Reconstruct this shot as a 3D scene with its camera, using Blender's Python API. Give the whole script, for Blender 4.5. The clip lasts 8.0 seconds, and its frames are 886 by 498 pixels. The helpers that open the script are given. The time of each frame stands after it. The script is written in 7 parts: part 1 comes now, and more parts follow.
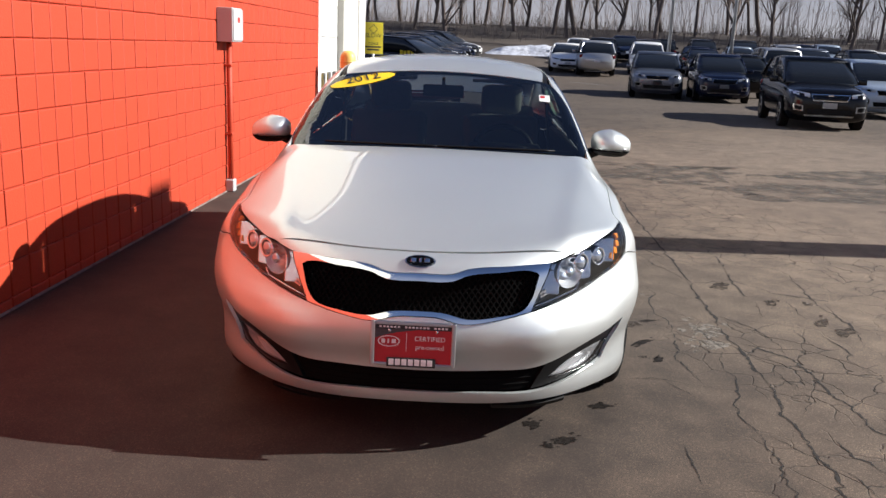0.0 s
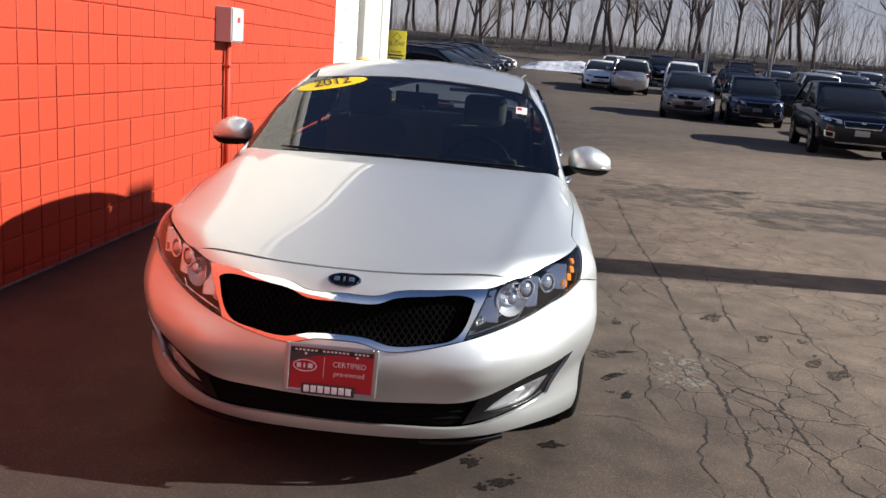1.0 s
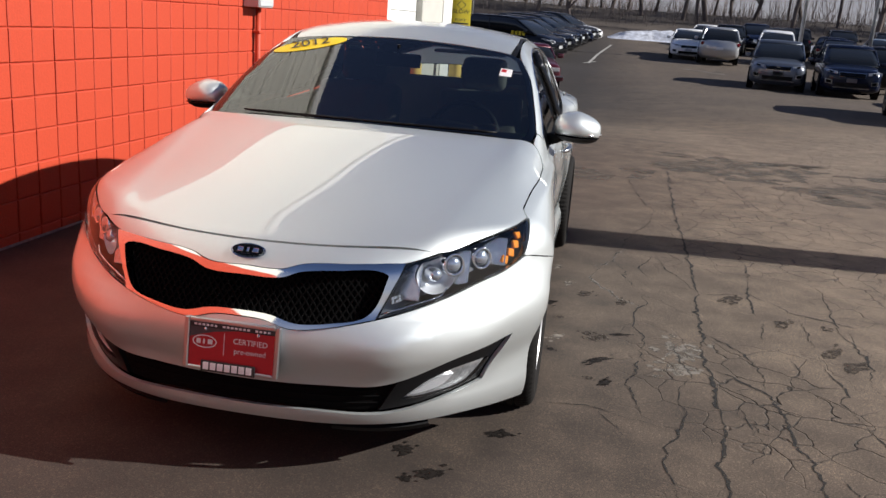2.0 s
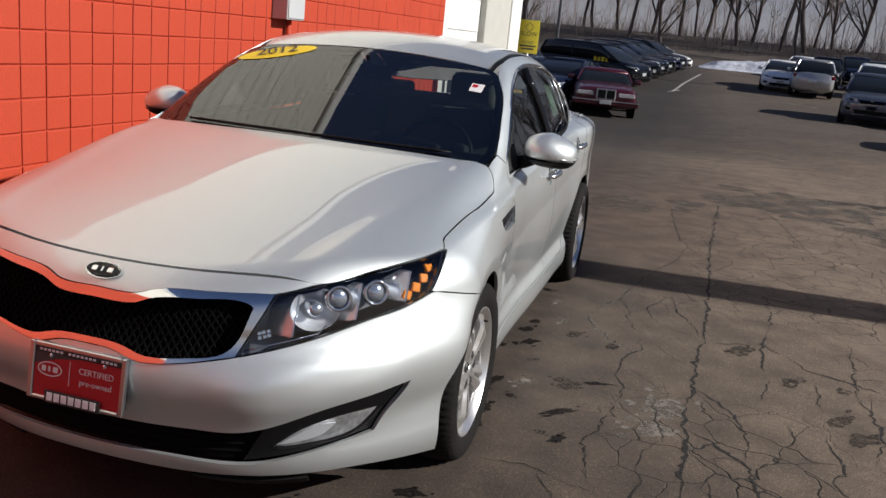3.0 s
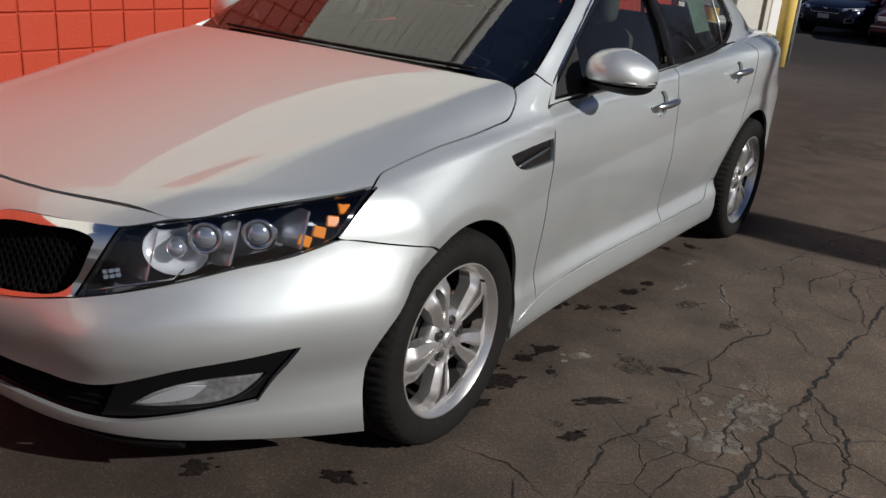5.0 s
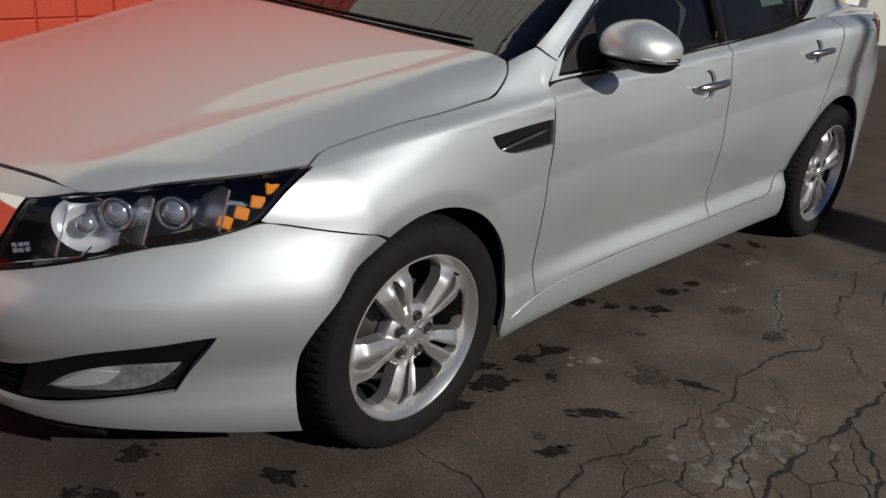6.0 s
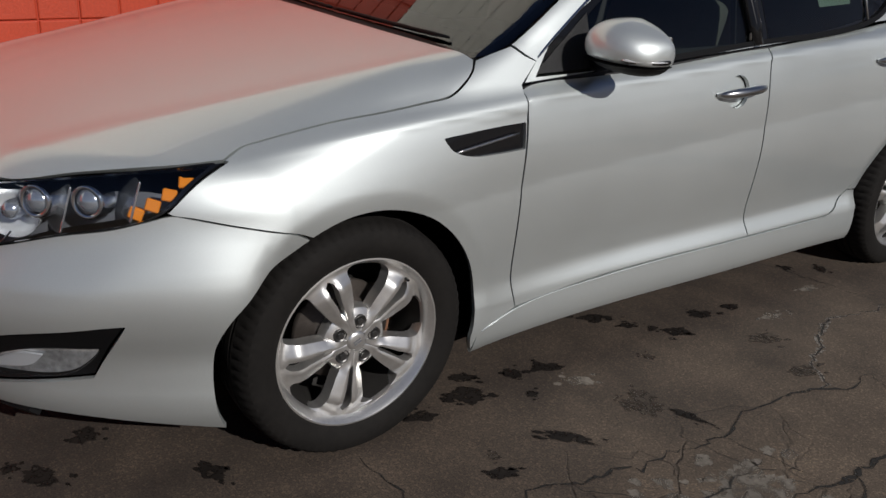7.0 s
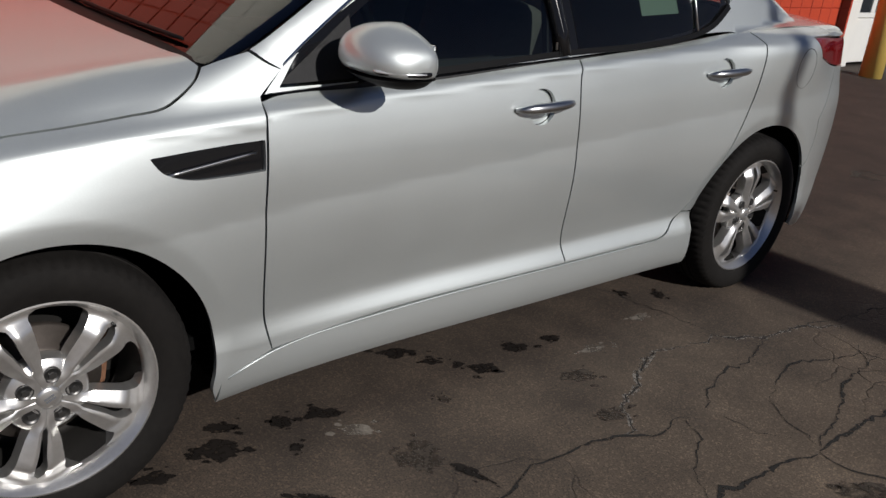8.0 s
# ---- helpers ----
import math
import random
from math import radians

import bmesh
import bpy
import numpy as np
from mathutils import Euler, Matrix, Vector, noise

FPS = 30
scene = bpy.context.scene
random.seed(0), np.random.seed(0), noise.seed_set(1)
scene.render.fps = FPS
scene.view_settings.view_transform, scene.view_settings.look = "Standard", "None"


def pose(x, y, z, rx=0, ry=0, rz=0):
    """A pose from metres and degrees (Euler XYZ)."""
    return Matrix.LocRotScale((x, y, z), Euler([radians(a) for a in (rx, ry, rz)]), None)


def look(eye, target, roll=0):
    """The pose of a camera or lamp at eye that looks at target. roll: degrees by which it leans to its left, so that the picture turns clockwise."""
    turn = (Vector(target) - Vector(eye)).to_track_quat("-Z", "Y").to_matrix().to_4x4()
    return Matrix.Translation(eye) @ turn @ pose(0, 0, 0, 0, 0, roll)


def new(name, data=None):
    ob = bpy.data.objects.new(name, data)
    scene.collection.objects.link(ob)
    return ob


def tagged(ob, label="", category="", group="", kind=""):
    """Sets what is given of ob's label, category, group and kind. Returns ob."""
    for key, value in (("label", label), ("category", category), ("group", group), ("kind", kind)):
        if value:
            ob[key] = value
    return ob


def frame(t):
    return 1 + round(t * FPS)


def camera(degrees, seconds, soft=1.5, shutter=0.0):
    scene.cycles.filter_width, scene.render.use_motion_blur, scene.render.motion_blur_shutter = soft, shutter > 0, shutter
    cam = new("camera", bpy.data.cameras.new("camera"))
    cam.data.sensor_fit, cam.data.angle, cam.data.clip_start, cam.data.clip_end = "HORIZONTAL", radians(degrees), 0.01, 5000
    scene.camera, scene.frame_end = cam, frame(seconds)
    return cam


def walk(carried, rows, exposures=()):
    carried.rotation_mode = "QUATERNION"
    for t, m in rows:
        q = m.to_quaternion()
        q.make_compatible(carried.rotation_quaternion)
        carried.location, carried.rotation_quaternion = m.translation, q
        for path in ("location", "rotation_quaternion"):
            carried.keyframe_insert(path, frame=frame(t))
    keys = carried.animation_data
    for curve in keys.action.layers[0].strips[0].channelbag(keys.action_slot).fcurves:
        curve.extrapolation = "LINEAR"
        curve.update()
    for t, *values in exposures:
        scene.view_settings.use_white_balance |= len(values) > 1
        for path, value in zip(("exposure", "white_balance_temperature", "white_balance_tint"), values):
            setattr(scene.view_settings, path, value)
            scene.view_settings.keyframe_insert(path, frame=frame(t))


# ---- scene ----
cam = camera(54.3, 8.0)
PATH = [
    (0, (0.162, -3.166, 1.59), (0.115, -1.22, 1.132), 2.4),
    (0.5, (0.386, -3.068, 1.606), (0.263, -1.121, 1.165), 3.9),
    (1, (0.515, -2.861, 1.576), (0.395, -0.913, 1.14), 4.6),
    (1.2, (0.588, -2.798, 1.571), (0.496, -0.85, 1.128), 4.9),
    (2.3, (1.217, -2.373, 1.549), (0.812, -0.487, 1.021), 5.3),
    (2.5, (1.295, -2.258, 1.551), (0.873, -0.368, 1.048), 7.1),
    (3, (1.565, -2.01, 1.533), (1.054, -0.136, 1.056), 5.7),
    (3.5, (1.831, -1.761, 1.561), (1.139, 0.038, 1.03), 6.2),
    (4, (1.904, -1.455, 1.539), (1.199, 0.324, 0.959), 6.2),
    (4.5, (2.027, -1.254, 1.516), (1.182, 0.457, 0.917), 4.8),
    (4.7, (2.111, -1.165, 1.502), (1.174, 0.481, 0.862), 4.8),
    (5.8, (2.332, -0.656, 1.454), (1.111, 0.749, 0.724), 4.7),
    (6, (2.388, -0.561, 1.46), (1.136, 0.805, 0.708), 4.7),
    (6.5, (2.624, -0.324, 1.464), (1.169, 0.834, 0.729), 4.2),
    (7, (2.683, -0.087, 1.462), (1.2, 1.016, 0.698), 3.6),
    (7.5, (2.636, 0.188, 1.477), (1.263, 1.413, 0.693), 6.7),
    (8, (2.706, 0.511, 1.463), (1.318, 1.737, 0.708), 5.9),
]
walk(cam, [(t, look(eye, target, roll)) for t, eye, target, roll in PATH],
     [(0, 0.80), (1.2, 0.68), (2.5, 0.33), (3.5, -0.02), (4.7, -0.24), (6.5, -0.57), (8, -0.57)])

# ---- sky, sun ----
SUN_TURN, SUN_HEIGHT = 3.6, 29.5      # degrees: the sun stands over +x, a little towards +y
world = bpy.data.worlds.new("world")
scene.world = world
world.use_nodes = True
wn = world.node_tree.nodes
sky = wn.new("ShaderNodeTexSky")
sky.sky_type, sky.sun_disc = "NISHITA", False
sky.sun_elevation, sky.sun_rotation = radians(SUN_HEIGHT), radians(SUN_TURN - 90)
sky.air_density, sky.dust_density, sky.ozone_density = 1.0, 0.3, 2.0
wn["Background"].inputs["Strength"].default_value = 0.049
tint = wn.new("ShaderNodeMix")
tint.data_type, tint.blend_type = "RGBA", "MULTIPLY"
tint.inputs["Factor"].default_value = 1
tint.inputs[7].default_value = (1.0, 0.95, 1.13, 1)
world.node_tree.links.new(sky.outputs[0], tint.inputs[6])
haze, updown, fade, coords = (wn.new("ShaderNode" + k) for k in ("Mix", "SeparateXYZ", "MapRange", "TexCoord"))
haze.data_type = "RGBA"
haze.inputs[7].default_value = (5.0, 4.9, 5.7, 1)       # pale thin cloud low over the horizon
fade.inputs["From Min"].default_value, fade.inputs["From Max"].default_value = 0.02, 0.45
fade.inputs["To Min"].default_value, fade.inputs["To Max"].default_value = 0.75, 0.0
world.node_tree.links.new(coords.outputs["Generated"], updown.inputs[0])
world.node_tree.links.new(updown.outputs["Z"], fade.inputs["Value"])
world.node_tree.links.new(fade.outputs["Result"], haze.inputs["Factor"])
world.node_tree.links.new(tint.outputs[2], haze.inputs[6])
world.node_tree.links.new(haze.outputs[2], wn["Background"].inputs["Color"])
lamp = bpy.data.lights.new("sun", "SUN")
lamp.energy, lamp.angle, lamp.color = 5.0, radians(0.5), (1.0, 0.965, 0.93)
a, e = radians(SUN_TURN), radians(SUN_HEIGHT)
new("sun", lamp).matrix_world = look((40 * math.cos(a) * math.cos(e), 40 * math.sin(a) * math.cos(e), 40 * math.sin(e)), (0, 0, 0))


# ---- materials ----
def shade(name, colour, rough=0.5, metal=0.0, coat=0.0, coat_rough=0.03, spec=0.5):
    m = bpy.data.materials.new(name)
    m.use_nodes = True
    b = m.node_tree.nodes["Principled BSDF"]
    b.inputs["Base Color"].default_value = (*colour, 1)
    b.inputs["Roughness"].default_value, b.inputs["Metallic"].default_value = rough, metal
    b.inputs["Coat Weight"].default_value, b.inputs["Coat Roughness"].default_value = coat, coat_rough
    b.inputs["Specular IOR Level"].default_value = spec
    return m


def node(m, kind, **sockets):
    n = m.node_tree.nodes.new(kind)
    for k, v in sockets.items():
        n.inputs[k.replace("_", " ")].default_value = v
    return n


def wire(m, a, out, b, into):
    m.node_tree.links.new(a.outputs[out], b.inputs[into])


def noise_of(m, scale, detail=4, space="Object"):
    t = m.node_tree.nodes.new("ShaderNodeTexCoord")
    n = node(m, "ShaderNodeTexNoise", Scale=scale, Detail=detail)
    wire(m, t, space, n, "Vector")
    return n


def ramp(m, source, out, stops):
    r = m.node_tree.nodes.new("ShaderNodeValToRGB")
    el = r.color_ramp.elements
    while len(el) < len(stops):
        el.new(0.5)
    for q, (at, c) in zip(el, stops):
        q.position, q.color = at, (*c, 1) if len(c) == 3 else c
    wire(m, source, out, r, "Fac")
    return r


def mottle(m, low, high, big=0.7, small=60, share=0.5):
    """Colour that wanders between low and high at two scales."""
    b = m.node_tree.nodes["Principled BSDF"]
    n1, n2 = noise_of(m, big, 5), noise_of(m, small, 3)
    mix = node(m, "ShaderNodeMix")
    mix.inputs["Factor"].default_value = share
    wire(m, n1, "Fac", mix, "A")
    wire(m, n2, "Fac", mix, "B")
    r = ramp(m, mix, "Result", [(0.32, low), (0.68, high)])
    wire(m, r, "Color", b, "Base Color")
    return r


def bump(m, scale, strength, distance, detail=6):
    b = m.node_tree.nodes["Principled BSDF"]
    n = noise_of(m, scale, detail)
    k = node(m, "ShaderNodeBump", Strength=strength, Distance=distance)
    wire(m, n, "Fac", k, "Height")
    wire(m, k, "Normal", b, "Normal")
    return k


def plain(name, colour, rough=0.5, metal=0.0, vary=0.12, big=3, small=90, relief=0.0, **more):
    m = shade(name, colour, rough, metal, **more)
    mottle(m, [c * (1 - vary) for c in colour], [min(1, c * (1 + vary)) for c in colour], big, small)
    if relief:
        bump(m, small, 0.5, relief)
    return m


def glassy(name, tint, gloss=0.02, ior=1.52):
    """A thin pane: what lies behind it, tinted, under a Fresnel gloss."""
    m = bpy.data.materials.new(name)
    m.use_nodes = True
    t = m.node_tree
    t.nodes.remove(t.nodes["Principled BSDF"])
    clear, shine, fres, mix = (t.nodes.new("ShaderNode" + k) for k in ("BsdfTransparent", "BsdfGlossy", "Fresnel", "MixShader"))
    clear.inputs["Color"].default_value = (*tint, 1)
    shine.inputs["Roughness"].default_value = gloss
    fres.inputs["IOR"].default_value = ior
    wire(m, fres, "Fac", mix, "Fac")
    t.links.new(clear.outputs[0], mix.inputs[1])
    t.links.new(shine.outputs[0], mix.inputs[2])
    t.links.new(mix.outputs[0], t.nodes["Material Output"].inputs["Surface"])
    return m


def clear_lens(name, tint, gloss=0.01, normal_gloss=0.085):
    """A thin clear cover whose gloss grows towards grazing angles alike from both sides."""
    m = glassy(name, tint, gloss)
    t = m.node_tree
    edge, power, span = t.nodes.new("ShaderNodeLayerWeight"), t.nodes.new("ShaderNodeMath"), t.nodes.new("ShaderNodeMapRange")
    edge.inputs["Blend"].default_value = 0.5
    power.operation = "POWER"
    power.inputs[1].default_value = 5
    span.inputs["To Min"].default_value, span.inputs["To Max"].default_value = normal_gloss, 1.0
    wire(m, edge, "Facing", power, 0)
    wire(m, power, "Value", span, "Value")
    t.links.new(span.outputs["Result"], t.nodes["Mix Shader"].inputs["Fac"])
    return m


def asphalt_material():
    m = shade("asphalt", (0.06, 0.055, 0.05), 0.9)
    b = m.node_tree.nodes["Principled BSDF"]
    big, mid, grit = noise_of(m, 0.22, 6), noise_of(m, 3.4, 9), noise_of(m, 190, 5)
    c1 = ramp(m, big, "Fac", [(0.35, (0.150, 0.115, 0.088)), (0.62, (0.200, 0.156, 0.118))])
    c2 = ramp(m, mid, "Fac", [(0.30, (0.74, 0.73, 0.72)), (0.70, (1.24, 1.23, 1.20))])
    c3 = ramp(m, grit, "Fac", [(0.30, (0.45, 0.43, 0.42)), (0.5, (0.95, 0.95, 0.95)), (0.64, (1.18, 1.17, 1.15)), (0.70, (1.7, 1.67, 1.6))])
    # pale stones showing in the worn surface
    stones = node(m, "ShaderNodeTexVoronoi", Scale=150)
    place = m.node_tree.nodes.new("ShaderNodeTexCoord")
    wire(m, place, "Object", stones, "Vector")
    chip = ramp(m, stones, "Color", [(0.0, (0.8, 0.8, 0.8)), (0.5, (1, 1, 1)), (0.70, (1.05, 1.05, 1.05)), (0.78, (1.45, 1.43, 1.38))])
    x1, x2, x0 = node(m, "ShaderNodeMix"), node(m, "ShaderNodeMix"), node(m, "ShaderNodeMix")
    for x in (x0, x1, x2):
        x.data_type, x.blend_type = "RGBA", "MULTIPLY"
        x.inputs["Factor"].default_value = 1
    m.node_tree.links.new(c1.outputs["Color"], x1.inputs[6])
    m.node_tree.links.new(c2.outputs["Color"], x1.inputs[7])
    m.node_tree.links.new(x1.outputs[2], x2.inputs[6])
    m.node_tree.links.new(c3.outputs["Color"], x0.inputs[6])
    m.node_tree.links.new(chip.outputs["Color"], x0.inputs[7])
    m.node_tree.links.new(x0.outputs[2], x2.inputs[7])
    # fine crazing in patches
    warp = noise_of(m, 3.0, 4)
    coord = m.node_tree.nodes.new("ShaderNodeTexCoord")
    add = node(m, "ShaderNodeMix")
    add.data_type, add.blend_type = "RGBA", "LINEAR_LIGHT"
    add.inputs["Factor"].default_value = 0.12
    m.node_tree.links.new(coord.outputs["Object"], add.inputs[6])
    m.node_tree.links.new(warp.outputs["Color"], add.inputs[7])
    vor = node(m, "ShaderNodeTexVoronoi", Scale=4.3)
    vor.feature = "DISTANCE_TO_EDGE"
    m.node_tree.links.new(add.outputs[2], vor.inputs["Vector"])
    line = ramp(m, vor, "Distance", [(0.0, (0.95, 0.95, 0.95)), (0.019, (0, 0, 0))])
    patch = ramp(m, noise_of(m, 0.55, 3), "Fac", [(0.41, (0, 0, 0)), (0.55, (0.88, 0.88, 0.88))])
    fac = node(m, "ShaderNodeMath")
    fac.operation = "MULTIPLY"
    wire(m, line, "Color", fac, 0)
    wire(m, patch, "Color", fac, 1)
    here = node(m, "ShaderNodeMapRange")
    here.inputs["From Min"].default_value, here.inputs["From Max"].default_value = 1.15, 1.8
    apart = m.node_tree.nodes.new("ShaderNodeSeparateXYZ")
    wire(m, coord, "Object", apart, "Vector")
    wire(m, apart, "X", here, "Value")
    fac2 = node(m, "ShaderNodeMath")
    fac2.operation = "MULTIPLY"
    wire(m, fac, "Value", fac2, 0)
    wire(m, here, "Result", fac2, 1)
    fac = fac2
    x3 = node(m, "ShaderNodeMix")
    x3.data_type = "RGBA"
    wire(m, fac, "Value", x3, "Factor")
    m.node_tree.links.new(x2.outputs[2], x3.inputs[6])
    x3.inputs[7].default_value = (0.018, 0.015, 0.013, 1)
    # darker asphalt strip beside the building, toned down further to deepen the shadow there
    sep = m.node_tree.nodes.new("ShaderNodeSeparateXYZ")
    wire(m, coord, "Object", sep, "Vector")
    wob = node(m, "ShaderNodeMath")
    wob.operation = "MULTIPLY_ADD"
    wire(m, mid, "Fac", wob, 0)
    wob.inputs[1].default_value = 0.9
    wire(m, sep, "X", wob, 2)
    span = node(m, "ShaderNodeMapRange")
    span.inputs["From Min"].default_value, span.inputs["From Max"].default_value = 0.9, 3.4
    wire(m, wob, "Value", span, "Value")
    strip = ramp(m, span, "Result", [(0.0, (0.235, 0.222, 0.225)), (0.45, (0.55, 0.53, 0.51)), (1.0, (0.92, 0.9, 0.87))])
    # sealed, darker asphalt farther out on the lot
    wob2 = node(m, "ShaderNodeMath")
    wob2.operation = "MULTIPLY_ADD"
    wire(m, big, "Fac", wob2, 0)
    wob2.inputs[1].default_value = -9
    wire(m, sep, "Y", wob2, 2)
    far = node(m, "ShaderNodeMapRange")
    far.inputs["From Min"].default_value, far.inputs["From Max"].default_value = 7.5, 15.0
    wire(m, wob2, "Value", far, "Value")
    sealed = ramp(m, far, "Result", [(0.0, (1, 1, 1)), (0.4, (0.75, 0.72, 0.68)), (1.0, (0.50, 0.49, 0.48))])
    x5 = node(m, "ShaderNodeMix")
    x5.data_type, x5.blend_type = "RGBA", "MULTIPLY"
    x5.inputs["Factor"].default_value = 1
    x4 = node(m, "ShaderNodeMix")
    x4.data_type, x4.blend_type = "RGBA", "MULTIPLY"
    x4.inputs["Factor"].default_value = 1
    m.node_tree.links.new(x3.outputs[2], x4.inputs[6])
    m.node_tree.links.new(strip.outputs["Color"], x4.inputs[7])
    m.node_tree.links.new(x4.outputs[2], x5.inputs[6])
    m.node_tree.links.new(sealed.outputs["Color"], x5.inputs[7])
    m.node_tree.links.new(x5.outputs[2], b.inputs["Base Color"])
    k1 = node(m, "ShaderNodeBump", Strength=0.35, Distance=0.0022)
    k2 = node(m, "ShaderNodeBump", Strength=1.0, Distance=-0.012)
    wire(m, grit, "Fac", k1, "Height")
    wire(m, fac, "Value", k2, "Height")
    wire(m, k1, "Normal", k2, "Normal")
    wire(m, k2, "Normal", b, "Normal")
    return m


def speckled(m, scale, low, high):
    """Lets the ground show through in fine patches, so that a spill or a worn spot has a broken edge."""
    t = m.node_tree
    n = noise_of(m, scale, 6)
    r = ramp(m, n, "Fac", [(low, (0, 0, 0)), (high, (1, 1, 1))])
    clear, mix = t.nodes.new("ShaderNodeBsdfTransparent"), t.nodes.new("ShaderNodeMixShader")
    wire(m, r, "Color", mix, "Fac")
    t.links.new(clear.outputs[0], mix.inputs[1])
    t.links.new(t.nodes["Principled BSDF"].outputs[0], mix.inputs[2])
    t.links.new(mix.outputs[0], t.nodes["Material Output"].inputs["Surface"])
    return m


ASPHALT = asphalt_material()
CRACK = speckled(plain("crack filler", (0.016, 0.014, 0.012), 0.95, vary=0.3, small=40), 75, 0.33, 0.47)
FADED = speckled(plain("faded oil stain", (0.058, 0.047, 0.038), 0.85, vary=0.6, big=14, small=160, spec=0.15), 26, 0.34, 0.62)
OIL = speckled(plain("oil stain", (0.014, 0.0112, 0.0095), 0.8, vary=0.55, big=9, small=45, spec=0.15), 45, 0.30, 0.47)
PATCH = speckled(plain("worn patch", (0.165, 0.143, 0.118), 0.95, vary=0.4, big=7, small=110, relief=0.003), 17, 0.34, 0.60)
CRUMBS = speckled(plain("crumbled asphalt", (0.17, 0.15, 0.13), 0.95, vary=0.4, big=20, small=120, relief=0.003), 60, 0.42, 0.58)
WEATHERED = speckled(plain("weathered dark asphalt", (0.082, 0.069, 0.055), 0.92, vary=0.4, big=3, small=40), 3.2, 0.34, 0.74)
LINE = plain("worn road paint", (0.35, 0.34, 0.31), 0.8, vary=0.4, big=8)
RED_BLOCK = plain("red painted block", (0.465, 0.050, 0.0165), 0.62, vary=0.14, big=1.3, small=70, relief=0.003)
RED_JOINT = plain("red painted joint", (0.42, 0.042, 0.016), 0.8, vary=0.2)
CREAM = plain("cream painted block", (0.68, 0.665, 0.58), 0.7, vary=0.08, big=1.2, small=60, relief=0.002)
WHITE = plain("white painted metal", (0.78, 0.78, 0.75), 0.45, vary=0.06)
MORTAR = plain("stained mortar", (0.20, 0.15, 0.13), 0.9, vary=0.5, big=4, small=25)
GREY = plain("grey painted masonry", (0.50, 0.49, 0.44), 0.7, vary=0.08)
BOX_GREY = plain("grey enamel", (0.50, 0.52, 0.52), 0.4, vary=0.06)
YELLOW = plain("yellow plastic", (0.84, 0.60, 0.16), 0.45, vary=0.10)
SIGN_YELLOW = plain("yellow sign sheet", (0.80, 0.66, 0.03), 0.4, vary=0.05)
BLACK_INK = plain("black ink", (0.02, 0.02, 0.02), 0.5)
GALVANISED = plain("galvanised steel", (0.45, 0.46, 0.47), 0.45, 0.6)
EARTH = plain("winter grass", (0.072, 0.056, 0.044), 0.95, vary=0.45, big=0.25, small=6)
SNOW = plain("old snow", (0.46, 0.48, 0.53), 0.8, vary=0.6, big=0.9, small=4, relief=0.03)
BARK = plain("bark", (0.115, 0.09, 0.078), 0.9, vary=0.35, big=1.5, small=20)
TWIG = plain("twigs", (0.24, 0.195, 0.175), 0.9, vary=0.3, big=0.6, small=12)
WINDOW_DARK = shade("dark window", (0.02, 0.025, 0.03), 0.05)


# ---- building helpers ----
def mesh_of(bm, name, material, smooth=False):
    me = bpy.data.meshes.new(name)
    bm.to_mesh(me)
    bm.free()
    me.materials.append(material)
    if smooth:
        for p in me.polygons:
            p.use_smooth = True
    return me


def part(name, bm, material, parent=None, label="", smooth=False):
    """Links a bmesh as one mesh object under a thing or a part."""
    ob = new(name, mesh_of(bm, name, material, smooth) if isinstance(bm, bmesh.types.BMesh) else bm)
    ob.parent = parent
    return tagged(ob, label)


def thing(name, label, category, group="", kind="", m=None):
    ob = tagged(new(name), label, category, group, kind)
    ob.empty_display_size = 0.2
    if m is not None:
        ob.matrix_world = m
    return ob


def block(x0, y0, z0, x1, y1, z1, bevel=0.0, segments=1):
    bm = bmesh.new()
    bmesh.ops.create_cube(bm, size=1, matrix=Matrix.Translation(((x0 + x1) / 2, (y0 + y1) / 2, (z0 + z1) / 2)) @ Matrix.Diagonal((x1 - x0, y1 - y0, z1 - z0, 1)))
    if bevel:
        bmesh.ops.bevel(bm, geom=bm.edges[:], offset=bevel, segments=segments, affect="EDGES", profile=0.6)
    return bm


def tube(points, radii, sides=8, cap=True, bm=None):
    """A tapered tube along a polyline."""
    bm = bm or bmesh.new()
    rings = []
    n = len(points)
    points = [Vector(p) for p in points]
    for i, p in enumerate(points):
        d = (points[min(i + 1, n - 1)] - points[max(i - 1, 0)]).normalized()
        side = d.cross(Vector((0.31, 0.87, 0.38)) if abs(d.z) > 0.5 else Vector((0, 0, 1))).normalized()
        up = side.cross(d)
        r = radii[i] if isinstance(radii, (list, tuple)) else radii
        rings.append([bm.verts.new(p + r * (math.cos(2 * math.pi * k / sides) * side + math.sin(2 * math.pi * k / sides) * up)) for k in range(sides)])
    for a, b in zip(rings, rings[1:]):
        for k in range(sides):
            bm.faces.new((a[k], a[(k + 1) % sides], b[(k + 1) % sides], b[k]))
    if cap:
        bm.faces.new(rings[0][::-1])
        bm.faces.new(rings[-1])
    return bm


def lathe(profile, sides=32, axis="z"):
    """A turned body: pairs of radius and height."""
    bm = bmesh.new()
    rings = []
    for r, h in profile:
        ring = []
        for k in range(sides):
            c, s = r * math.cos(2 * math.pi * k / sides), r * math.sin(2 * math.pi * k / sides)
            ring.append(bm.verts.new((c, s, h) if axis == "z" else (h, c, s)))
        rings.append(ring)
    for a, b in zip(rings, rings[1:]):
        for k in range(sides):
            bm.faces.new((a[k], a[(k + 1) % sides], b[(k + 1) % sides], b[k]))
    return bm


